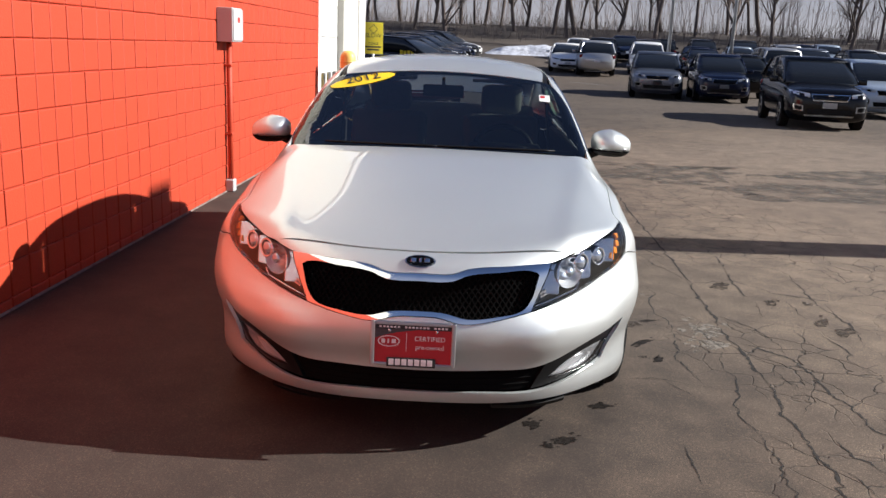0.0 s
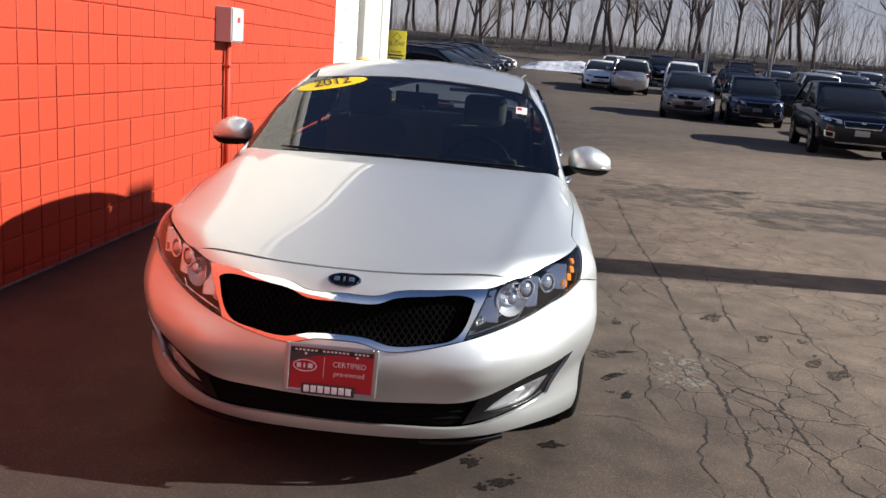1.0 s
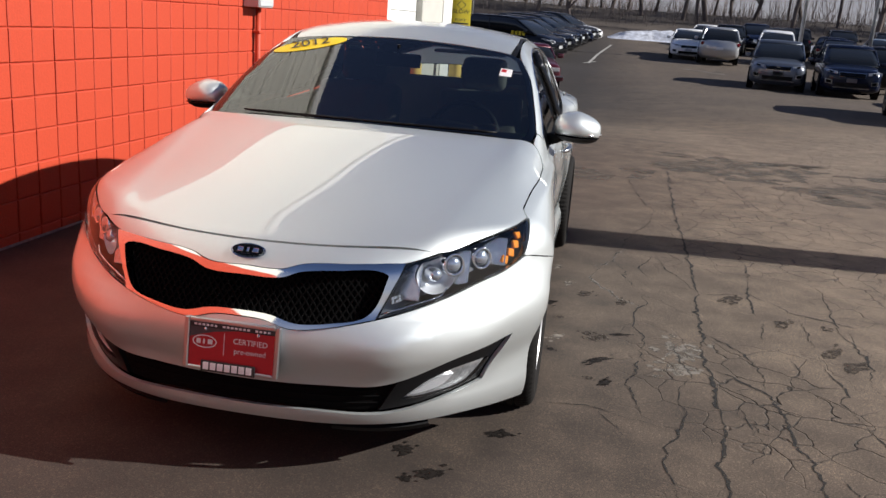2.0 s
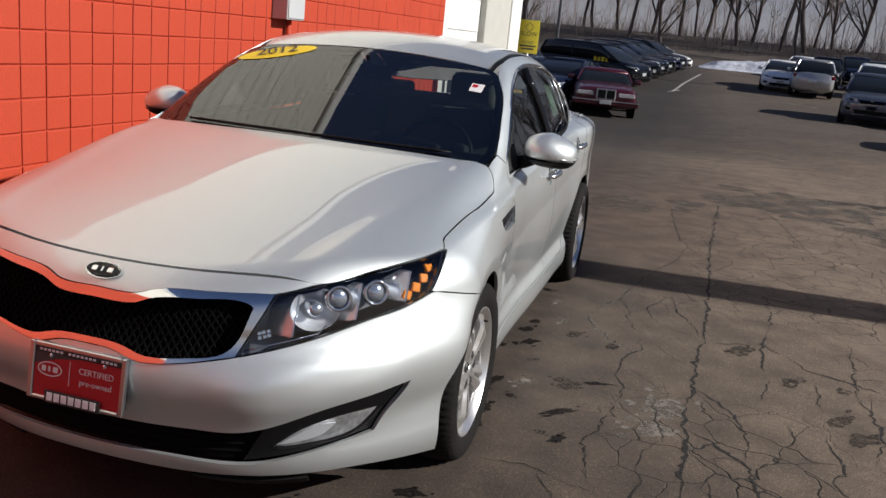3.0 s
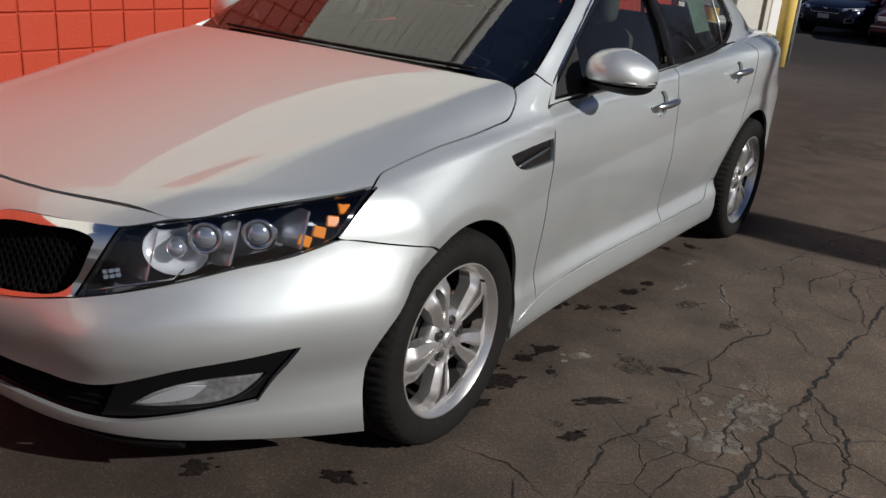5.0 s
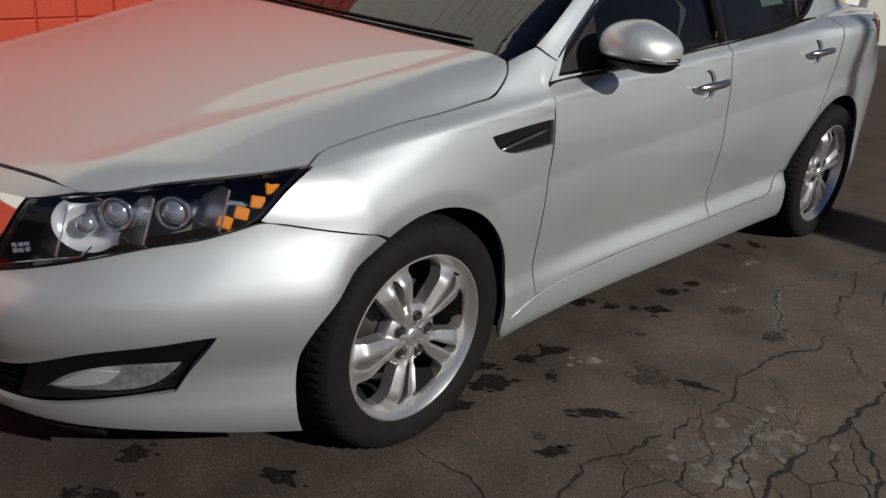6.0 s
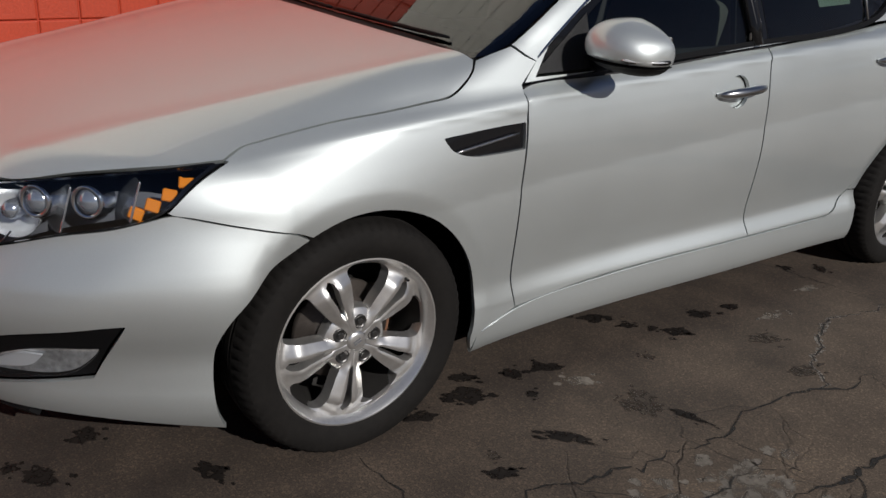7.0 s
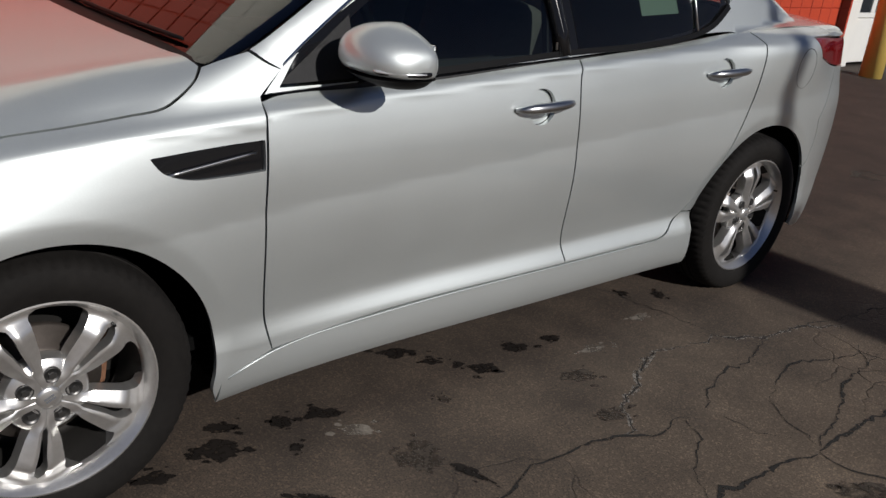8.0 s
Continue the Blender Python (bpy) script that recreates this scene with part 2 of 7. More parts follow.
def lettering(text, size, material, m, parent, depth=0.002, name="lettering"):
    cu = bpy.data.curves.new("lettering", "FONT")
    cu.body, cu.size, cu.extrude, cu.align_x, cu.align_y = text, size, depth, "CENTER", "CENTER"
    cu.resolution_u = 3
    tmp = bpy.data.objects.new("tmp", cu)
    scene.collection.objects.link(tmp)
    me = bpy.data.meshes.new_from_object(tmp.evaluated_get(bpy.context.evaluated_depsgraph_get()))
    bpy.data.objects.remove(tmp)
    me.materials.clear()
    me.materials.append(material)
    ob = new(name, me)
    ob.parent = parent
    ob.matrix_local = m
    return ob


# ---- ground ----
def rise(y, x=9.0):
    """Height of the lot: level near the sedan, dipping past the building's corner, rising gently far off."""
    step = lambda t: (lambda q: q * q * (3 - 2 * q))(min(1, max(0, t)))
    dip = 0.26 * step((4.5 - x) / 4.5) * step((y - 10.5) / 6) * step((33 - y) / 7)
    return (0.0 if y < 30 else 0.034 * (y - 30) * min(1, (y - 30) / 12)) - dip


def ground_sheet():
    bm = bmesh.new()
    xs = [-900, -300, -120, -60, -30, -15, *[-8 + 0.5 * i for i in range(28)], 9, 15, 30, 60, 120, 300, 900]
    ys = [-900, -200, -60, -20, 0, 8, *[10 + 0.5 * i for i in range(49)], 36, 38, 42, 50, 60, 66]
    rows = [[bm.verts.new((x, y, rise(y, x))) for x in xs] for y in ys]
    for r, s in zip(rows, rows[1:]):
        for i in range(len(xs) - 1):
            bm.faces.new((r[i], r[i + 1], s[i + 1], s[i]))
    return bm


ground = tagged(part("ground", ground_sheet(), ASPHALT, smooth=True), "cracked and stained grey-brown asphalt of a car lot", "asphalt", kind="structure")


def bank_sheet():
    bm = bmesh.new()
    xs = [-900, -200] + [-100 + 8 * i for i in range(33)] + [300, 900]
    ys = [66, 69, 72, 76, 82, 90, 120, 300, 1500]
    hs = [0, 0.15, 0.5, 1.3, 2.3, 2.7, 2.9, 4, 8]
    rows = [[bm.verts.new((x, y, rise(66) + h + (0.25 * noise.noise((x * 0.06, y * 0.1, 0)) if h else 0))) for x in xs] for y, h in zip(ys, hs)]
    for r, s in zip(rows, rows[1:]):
        for i in range(len(xs) - 1):
            bm.faces.new((r[i], r[i + 1], s[i + 1], s[i]))
    return bm


tagged(part("bank", bank_sheet(), EARTH, smooth=True), "brown winter grass bank rising behind the lot", "grass bank", kind="structure")


def ribbon(points, wide, lift, seed):
    """A ragged crack: a thin strip of uneven width along a line that wavers at two scales."""
    rnd = random.Random(seed)
    fine = []
    for (x0, y0), (x1, y1) in zip(points, points[1:]):
        n = max(2, int(math.hypot(x1 - x0, y1 - y0) / 0.026))
        for i in range(n):
            x, y = x0 + (x1 - x0) * i / n, y0 + (y1 - y0) * i / n
            k = 0 if i == 0 else 1
            fine.append((x + k * 0.022 * noise.noise((x * 6, y * 6, seed)) + rnd.gauss(0, 0.0062), y + k * 0.022 * noise.noise((x * 6, y * 6, seed + 50)) + rnd.gauss(0, 0.0062)))
    fine.append(points[-1])
    bm = bmesh.new()
    last = None
    for i, (x, y) in enumerate(fine):
        x2, y2 = fine[min(i + 1, len(fine) - 1)]
        x1, y1 = fine[max(i - 1, 0)]
        d = math.hypot(x2 - x1, y2 - y1) or 1
        swell = 0.75 + 0.9 * noise.noise((x * 4, y * 4, seed + 9))
        w = wide * max(0.12, swell) * rnd.uniform(0.3, 1.1) * min(1, 0.2 + 0.15 * i, 0.2 + 0.15 * (len(fine) - 1 - i))
        nx, ny = -(y2 - y1) / d * w / 2, (x2 - x1) / d * w / 2
        pair = bm.verts.new((x + nx, y + ny, lift)), bm.verts.new((x - nx, y - ny, lift))
        if last:
            bm.faces.new((last[0], last[1], pair[1], pair[0]))
        last = pair
    return bm


crack_count = 0


def crack(wide, *line, worn=False):
    """One crack along a line on the ground; worn ones have pale crumbled edges."""
    global crack_count
    crack_count += 1
    if worn:
        part("crumbled_edge", ribbon(line, wide * 4.5, 0.0014 + 0.000004 * crack_count, crack_count), CRUMBS, ground, "pale crumbled edge of a crack")
    part("crack", ribbon(line, wide * 1.3, 0.0018 + 0.000004 * crack_count, crack_count), CRACK, ground, "dark ragged crack in the asphalt")


# the long tarred seam and its continuation towards the front
crack(0.020, (1.95, 8.1), (1.88, 6.11), (1.84, 5.09), (1.84, 4.3), (1.82, 3.37), (1.81, 2.92))
crack(0.024, (1.81, 2.92), (1.78, 2.65), (1.77, 2.26), (1.74, 1.99), (1.73, 1.7), (1.73, 1.38), (1.73, 1.03))
crack(0.019, (1.73, 1.03), (1.71, 0.79), (1.67, 0.54), (1.69, 0.39), (1.66, 0.26), (1.66, 0.11), (1.69, 0.03), (1.64, -0.12), (1.62, -0.5))
# branches towards +x
crack(0.013, (1.75, 2.13), (1.87, 1.99), (1.93, 1.9), (1.97, 1.72), (1.99, 1.6), (1.97, 1.42))
crack(0.015, (1.75, 1.6), (1.84, 1.53), (1.91, 1.42), (1.97, 1.37), (2.0, 1.24), (2.01, 1.1), (1.99, 0.87), (2.03, 0.69), (2.03, 0.49), (2.07, 0.4), (2.2, 0.1))
crack(0.007, (1.77, 1.35), (1.85, 1.36), (1.95, 1.41))
crack(0.008, (1.85, 1.36), (1.87, 1.25), (1.88, 1.18))
crack(0.012, (1.81, 2.9), (1.96, 2.93), (2.14, 3.02), (2.25, 2.87), (2.34, 2.71), (2.48, 2.64), (2.7, 2.55))
crack(0.012, (2.22, 4.16), (2.21, 3.51), (2.16, 3.22), (2.13, 2.98), (2.12, 2.76), (2.11, 2.56))
crack(0.013, (2.14, 2.46), (2.1, 2.28), (2.06, 2.1))
crack(0.009, (2.17, 1.9), (2.19, 1.78), (2.17, 1.56))
crack(0.012, (2.62, 3.17), (2.56, 2.6), (2.55, 2.34), (2.57, 2.2), (2.59, 2.04), (2.55, 1.82), (2.5, 1.64))
crack(0.010, (2.33, 1.82), (2.35, 1.59), (2.35, 1.47), (2.3, 1.37), (2.33, 1.28), (2.35, 1.07), (2.42, 0.8))
crack(0.006, (2.36, 2.52), (2.36, 2.35), (2.34, 2.11))
crack(0.009, (1.69, 0.39), (1.81, 0.31), (1.81, 0.17), (1.87, 0.13), (1.92, 0.02))
crack(0.008, (1.83, 1.2), (1.84, 0.9), (1.88, 0.81), (1.78, 0.62))
crack(0.008, (1.82, 1.17), (1.8, 1.06), (1.87, 1.05), (1.86, 0.93), (1.96, 0.91))
crack(0.007, (2.03, 0.69), (2.12, 0.6), (2.16, 0.42))
crack(0.007, (1.66, 0.11), (1.74, 0.02), (1.78, -0.2))
crack(0.008, (2.6, 2.04), (2.8, 1.9), (2.95, 1.6), (3.05, 1.2))
crack(0.007, (2.48, 2.64), (2.7, 2.75), (2.95, 2.66))
crack(0.007, (2.48, 1.64), (2.62, 1.3), (2.6, 1.0))
# the chain between the car and the seam
crack(0.012, (1.46, 2.72), (1.48, 2.53), (1.43, 2.46), (1.4, 2.31), (1.39, 2.1), (1.44, 1.93), (1.42, 1.59), (1.38, 1.41), (1.33, 1.28), (1.37, 1.08), (1.39, 0.96))
crack(0.010, (1.43, 2.46), (1.29, 2.64), (1.17, 2.87), (1.13, 2.99), (1.17, 3.14), worn=True)
crack(0.009, (1.17, 3.14), (1.17, 3.29), (1.23, 3.36), (1.29, 3.46), (1.29, 3.64), (1.4, 3.87), worn=True)
crack(0.010, (1.47, 2.81), (1.42, 2.89), (1.36, 3.07), (1.36, 3.23), (1.3, 3.43))
crack(0.009, (1.64, 3.05), (1.56, 3.05), (1.47, 3.26), (1.46, 3.36), (1.52, 3.55), (1.6, 3.75))
crack(0.012, (1.6, 3.77), (1.64, 3.4), (1.72, 3.2), (1.8, 2.95))
crack(0.009, (1.52, 3.77), (1.63, 3.61), (1.69, 3.64))
crack(0.008, (1.56, 3.05), (1.66, 2.98), (1.8, 2.95))
crack(0.007, (1.47, 2.7), (1.58, 2.62), (1.66, 2.48), (1.77, 2.4))
crack(0.006, (1.51, 2.8), (1.64, 2.84), (1.72, 2.92))
crack(0.011, (1.58, 1.94), (1.6, 1.76), (1.62, 1.57), (1.64, 1.44), (1.57, 1.29), (1.56, 1.12))
crack(0.015, (1.56, 1.12), (1.58, 1.05), (1.55, 0.9), (1.53, 0.83), (1.47, 0.67), (1.46, 0.5), (1.5, 0.39))
crack(0.009, (1.5, 0.39), (1.55, 0.32), (1.62, 0.18), (1.66, 0.05))
crack(0.010, (1.48, 0.37), (1.48, 0.1), (1.45, -0.12), (1.47, -0.4))
crack(0.006, (1.65, 1.06), (1.69, 0.98), (1.73, 0.97))
crack(0.006, (1.44, 1.93), (1.58, 1.96), (1.74, 2.0))
crack(0.006, (1.54, 0.83), (1.64, 0.86), (1.72, 0.9))
# fine ones beside the car and out on the lot
crack(0.008, (0.98, 0.94), (1.18, 0.96), (1.29, 0.91), (1.45, 0.86), (1.56, 0.86))
crack(0.006, (1.19, 0.96), (1.28, 0.8), (1.33, 0.71))
crack(0.006, (1.13, 0.22), (1.12, 0.06), (1.12, -0.14))
crack(0.006, (0.62, 3.2), (0.9, 3.27), (1.16, 3.32))
crack(0.010, (1.47, 7.35), (1.53, 6.38), (1.59, 5.85), (1.68, 5.42), (1.82, 5.09))
crack(0.010, (1.66, 5.42), (1.6, 4.9), (1.4, 4.2), (1.3, 3.64))
crack(0.012, (2.6, 11.0), (2.9, 9.4), (2.5, 7.8), (2.7, 6.0))
crack(0.010, (1.84, 4.4), (2.3, 4.1), (2.9, 4.0), (3.6, 3.5))


def blot(x, y, r, lift, seed, stretch=1.0, turn=0.0, drops=0):
    """A spill with a wavering edge, and a few drops round it."""
    rnd = random.Random(seed)
    bm = bmesh.new()
    ca, sa = math.cos(turn), math.sin(turn)
    spots = [(0, 0, r)]
    for k in range(drops):
        a, d = rnd.uniform(0, 2 * math.pi), r * rnd.uniform(0.9, 1.7)
        spots.append((d * math.cos(a), d * math.sin(a), r * rnd.uniform(0.10, 0.34)))
    for sx, sy, sr in spots:
        ph = rnd.uniform(0, 99)
        vs = []
        n = 110 if sr == r else 26
        for k in range(n):
            t = 2 * math.pi * k / n
            q = sr * (0.85 + 0.50 * noise.noise((math.cos(t) * 1.1 + ph, math.sin(t) * 1.1, 0)) + 0.26 * noise.noise((math.cos(t) * 2.6 + ph, math.sin(t) * 2.6, 3)) + 0.13 * noise.noise((math.cos(t) * 9 + ph, math.sin(t) * 9, 5)) + 0.10 * noise.noise((math.cos(t) * 24 + ph, math.sin(t) * 24, 9)))
            u, v = (sx + q * math.cos(t)) * stretch, (sy + q * math.sin(t)) / stretch
            vs.append(bm.verts.new((x + u * ca - v * sa, y + u * sa + v * ca, lift)))
        bm.faces.new(vs)
    return bm


stain_count = 0


def stain(x, y, r, stretch=1.0, turn=0, faint=False, drops=3):
    global stain_count
    stain_count += 1
    part("stain", blot(x, y, r, 0.0023 + 0.00001 * stain_count, 7 * stain_count + 1, stretch, radians(turn), drops), FADED if faint else OIL, ground, "faded oil spot on the asphalt" if faint else "dark oil spot on the asphalt")


# drips beside the sedan, from its front wheel to the rear one
stain(0.865, 1.39, 0.068, 1.25, 60)
stain(0.77, 1.445, 0.040, 1.3, 60)
stain(0.84, 1.61, 0.036)
stain(0.855, 1.73, 0.050, 1.3, 75)
stain(0.965, 1.58, 0.022)
stain(0.68, 2.15, 0.050, 1.5, 60)
stain(0.78, 2.21, 0.030, 1.3, 70)
stain(0.84, 2.28, 0.022)
stain(0.905, 2.335, 0.050, 1.3, 60)
stain(0.855, 2.54, 0.045, 1.2, 70)
stain(0.865, 2.70, 0.032, 1.2, 70)
stain(1.11, 2.60, 0.060, 1.4, 70, faint=True)
stain(0.985, 2.10, 0.024, faint=True)
stain(1.175, 1.85, 0.088, 1.1, 0, faint=True, drops=1)
stain(1.31, 1.93, 0.038, 1.7, 20, faint=False, drops=4)
stain(1.325, 2.50, 0.050, 1.3, 80, faint=True)
stain(1.20, 1.515, 0.050, 1.7, 40)
stain(1.235, 1.24, 0.036, 1.3, 70)
stain(1.16, 1.27, 0.022, faint=True)
stain(0.89, 1.20, 0.042, 1.4, 70)
stain(0.82, 3.40, 0.034)
stain(0.74, 3.27, 0.026)
# drips before its nose
stain(0.82, 0.57, 0.044, 1.3, 10)
stain(0.495, 0.335, 0.042)
stain(0.62, 0.19, 0.050, 1.2, 30)
stain(0.55, 0.135, 0.028)
# old spots out on the lot
stain(2.415, 2.045, 0.075, 1.6, 60, faint=True, drops=1)
stain(2.50, 1.89, 0.085, 1.6, 50, faint=True, drops=1)
stain(2.01, 2.85, 0.090, 1.4, 60, faint=True, drops=1)
stain(2.245, 2.465, 0.070, 1.5, 60, faint=True, drops=1)
stain(2.49, 2.47, 0.045, faint=True, drops=1)

for i, (x, y, r, stretch, turn) in enumerate([(1.645, 1.80, 0.125, 0.85, 0), (1.60, 1.53, 0.095, 1.1, 30), (0.98, 1.77, 0.042, 1.2, 60), (1.0, 2.79, 0.04, 1.5, 80), (0.92, 3.15, 0.035, 1.6, 80)]):
    part("worn_patch", blot(x, y, r, 0.0009 + 0.00004 * i, 300 + i, stretch, radians(turn), 7), PATCH, ground, "pale worn patch of asphalt")

for i, (x, y, r, stretch, turn) in enumerate([(2.95, 8.9, 1.0, 1.15, 20), (4.6, 7.6, 1.1, 1.3, -10), (6.1, 9.3, 1.3, 1.5, 10), (0.9, 7.2, 0.5, 1.2, 60)]):
    part("dark_patch", blot(x, y, r, 0.0006 + 0.00004 * i, 400 + i, stretch, radians(turn), 4), WEATHERED, ground, "dark weathered patch of asphalt")

for x0, y0, x1, y1 in ((0.4, 37.3, 1.4, 53), (0.2, 37.0, 0.7, 38.5), (10.3, 16.5, 12.4, 15.2), (4.6, 38, 6.2, 36.8)):
    bm = bmesh.new()
    d = Vector((x1 - x0, y1 - y0)).normalized() * 0.06
    n = 12
    prev = None
    for i in range(n + 1):
        x, y = x0 + (x1 - x0) * i / n, y0 + (y1 - y0) * i / n
        p = bm.verts.new((x - d.y, y + d.x, rise(y) + 0.012)), bm.verts.new((x + d.y, y - d.x, rise(y) + 0.012))
        if prev:
            bm.faces.new((prev[0], prev[1], p[1], p[0]))
        prev = p
    part("parking_line", bm, LINE, ground, "worn white parking line")


# ---- building ----
WALL_X, WALL_Y0, WALL_Y1, RED_TOP, WALL_TOP = -2.44, -12.0, 10.9, 3.15, 6.0
SKEW = Matrix.Translation((WALL_X, 1.5, 0)) @ Matrix.Rotation(-radians(0.95), 4, "Z")   # local: x out of the wall, y along it
COURSE, BLOCK = 0.2095, 0.2158


def along(y):
    return y - 1.5


wall = tagged(part("wall_west", block(-0.4, along(WALL_Y0), -0.3, -0.012, along(10.9), RED_TOP), RED_JOINT), "red painted concrete block wall with recessed joints", "wall", kind="structure")
wall.matrix_world = SKEW
upper = tagged(part("wall_upper", block(-0.42, along(WALL_Y0), RED_TOP + 0.001, -0.006, along(10.9), WALL_TOP), CREAM), "cream painted upper wall above the red blocks", "wall", kind="structure")
upper.matrix_world = SKEW


def joints():
    """The joints of the cream upper wall, as shallow dark strips."""
    bm = bmesh.new()
    z = RED_TOP + 0.2
    while z < WALL_TOP - 0.1:
        b = block(-0.0055, along(WALL_Y0), z - 0.006, -0.003, along(10.9), z + 0.006)
        me = bpy.data.meshes.new("j")
        b.to_mesh(me)
        b.free()
        bm.from_mesh(me)
        bpy.data.meshes.remove(me)
        z += COURSE
    return bm


tagged(part("joint", joints(), GREY, upper), "grey mortar joints")

# door bay, pilaster and white corner past the red wall
bay = tagged(part("wall_bay", block(-0.5, along(10.9) + 0.002, 2.75, -0.03, along(13.3), WALL_TOP), WHITE), "white lintel wall over the garage door", "wall", kind="structure")
bay.matrix_world = SKEW
pil = tagged(part("wall_pilaster", block(-0.5, along(13.302), -0.5, 0.0, along(15.1), WALL_TOP, 0.01), GREY), "grey painted masonry pilaster", "wall", kind="structure")
pil.matrix_world = SKEW
cor = tagged(part("wall_corner", block(-0.5, along(15.102), -0.5, 0.03, along(15.95), WALL_TOP, 0.01), WHITE), "white painted corner of the building", "wall", kind="structure")
cor.matrix_world = SKEW
end = tagged(part("wall_north", block(-14, along(15.6), -0.5, -0.502, along(15.94), WALL_TOP), CREAM), "cream end wall of the building", "wall", kind="structure")
end.matrix_world = SKEW
roof_slab = tagged(part("roof", block(-14, along(WALL_Y0), WALL_TOP + 0.001, 0.06, along(15.97), WALL_TOP + 0.25, 0.02), WHITE), "white metal coping along the roof edge", "roof", kind="structure")
roof_slab.matrix_world = SKEW
kerb = tagged(part("trim", block(0.0, along(WALL_Y0), -0.05, 0.022, along(10.9), 0.012, 0.008), MORTAR), "rough grey mortar fillet at the wall's foot", "kerb", kind="structure")
kerb.matrix_world = SKEW


def garage_door():
    d = thing("door_1", "white sectional garage door with a row of windows", "garage door", kind="structure", m=SKEW)
    y0, y1 = along(11.15), along(13.28)
    part("door_frame", block(-0.3, along(10.902), 0.0, -0.02, y0 - 0.002, 2.748, 0.008), WHITE, d)
    for i in range(5):
        z0 = 0.02 + i * 0.545
        if i == 1:
            part("panel", block(-0.16, y0, z0, -0.12, y1, z0 + 0.06, 0.006), WHITE, d)
            part("panel", block(-0.16, y0, z0 + 0.48, -0.12, y1, z0 + 0.537, 0.006), WHITE, d)
            n = 4
            for k in range(n + 1):
                y = y0 + (y1 - y0) * k / n
                part("mullion", block(-0.158, max(y0, y - 0.05), z0 + 0.062, -0.122, min(y1, y + 0.05), z0 + 0.478, 0.004), WHITE, d)
            for k in range(n):
                a, b = y0 + (y1 - y0) * k / n + 0.052, y0 + (y1 - y0) * (k + 1) / n - 0.052
                part("pane", block(-0.146, a, z0 + 0.064, -0.138, b, z0 + 0.476), WINDOW_DARK, d, "dark window pane")
        else:
            part("panel", block(-0.16, y0, z0, -0.12, y1, z0 + 0.537, 0.008), WHITE, d)
    return d


garage_door()

box = thing("electrical_box", "grey metal electrical box with a red mark on the red wall", "electrical box", m=SKEW @ pose(0, along(5.72), 1.54))
part("body", block(0.0, -0.17, 0, 0.16, 0.17, 0.33, 0.008, 2), BOX_GREY, box)
part("door", block(0.161, -0.16, 0.012, 0.172, 0.16, 0.318, 0.004), BOX_GREY, box)
part("mark", block(0.1725, -0.03, 0.19, 0.174, 0.05, 0.24), plain("red mark", (0.5, 0.04, 0.03), 0.5), box, "small red label")
part("conduit", tube([(0.045, 0.09, -1.42), (0.045, 0.09, -0.7), (0.045, 0.09, 0.0)], 0.028, 12), RED_BLOCK, box, "red painted conduit", smooth=True)
part("foot", block(0.0, 0.04, -1.54, 0.09, 0.14, -1.41, 0.01), BOX_GREY, box, "grey conduit foot")
for z in (-0.25, -0.95):
    part("clamp", block(0.0, 0.05, z, 0.078, 0.13, z + 0.025, 0.004), RED_BLOCK, box)


def bollard(x, y):
    b = thing("bollard", "yellow plastic-covered safety bollard by the garage door", "bollard", "bollards by the door", m=pose(x, y, rise(y, x)))
    part("sleeve", lathe([(0.0, 0), (0.125, 0), (0.125, 1.3), (0.121, 1.36), (0.10, 1.41), (0.06, 1.445), (0.0, 1.455)], 28), YELLOW, b, smooth=True)
    part("ring", lathe([(0.126, 1.27), (0.131, 1.275), (0.131, 1.29), (0.126, 1.295)], 28), YELLOW, b, smooth=True)
    return b


bollard(-1.8, 10.75)
bollard(-1.82, 14.75)

sign = thing("warning_sign", "yellow slow-driving warning sign by the building's corner", "sign", m=pose(-2.02, 16.2, 0))
part("plate", block(-0.21, -0.005, 1.35, 0.21, 0.005, 2.02, 0.004), SIGN_YELLOW, sign, "yellow sheet plate")
part("post", tube([(0, 0.035, -0.4), (0, 0.035, 2.0)], 0.025, 10), GALVANISED, sign, "galvanised post", smooth=True)
face = lambda z: Matrix.Translation((0, -0.0065, z)) @ Matrix.Rotation(radians(90), 4, "X")
lettering("SLOW", 0.125, BLACK_INK, face(1.74), sign)
lettering("PLEASE", 0.075, BLACK_INK, face(1.57), sign)
for z, w in ((1.50, 0.34), (1.44, 0.26)):
    part("print", block(-w / 2, -0.0075, z - 0.016, w / 2, -0.0055, z + 0.016), BLACK_INK, sign, "line of black print")
bm = bmesh.new()
for k in range(4):
    a0, a1 = math.pi / 2 * k, math.pi / 2 * (k + 1)
    v = [bm.verts.new((r * math.cos(q), -0.0065, 1.88 + r * math.sin(q))) for r, q in ((0.10, a0), (0.10, a1), (0.085, a1), (0.085, a0))]
    bm.faces.new(v)
part("emblem", bm, BLACK_INK, sign, "black diamond outline")

# the tall plain pylon whose shadow crosses the asphalt and the car
pylon = thing("sign_pylon", "tall grey metal sign pylon with a leaning mast", "pylon", m=pose(9.0, 4.62, 0))
part("shaft", block(-0.25, -0.26, 0, 0.25, 0.26, 4.75, 0.02), GALVANISED, pylon)
part("mast", tube([(0, -0.02, 4.74), (0, -0.22, 5.45), (0, -0.08, 6.0)], [0.07, 0.06, 0.06], 12), GALVANISED, pylon, smooth=True)
part("head", block(-0.1, -0.26, 5.95, 0.1, 0.24, 6.78, 0.03), GALVANISED, pylon)
part("footing", block(-0.4, -0.4, 0, 0.4, 0.4, 0.12, 0.02), GREY, pylon)

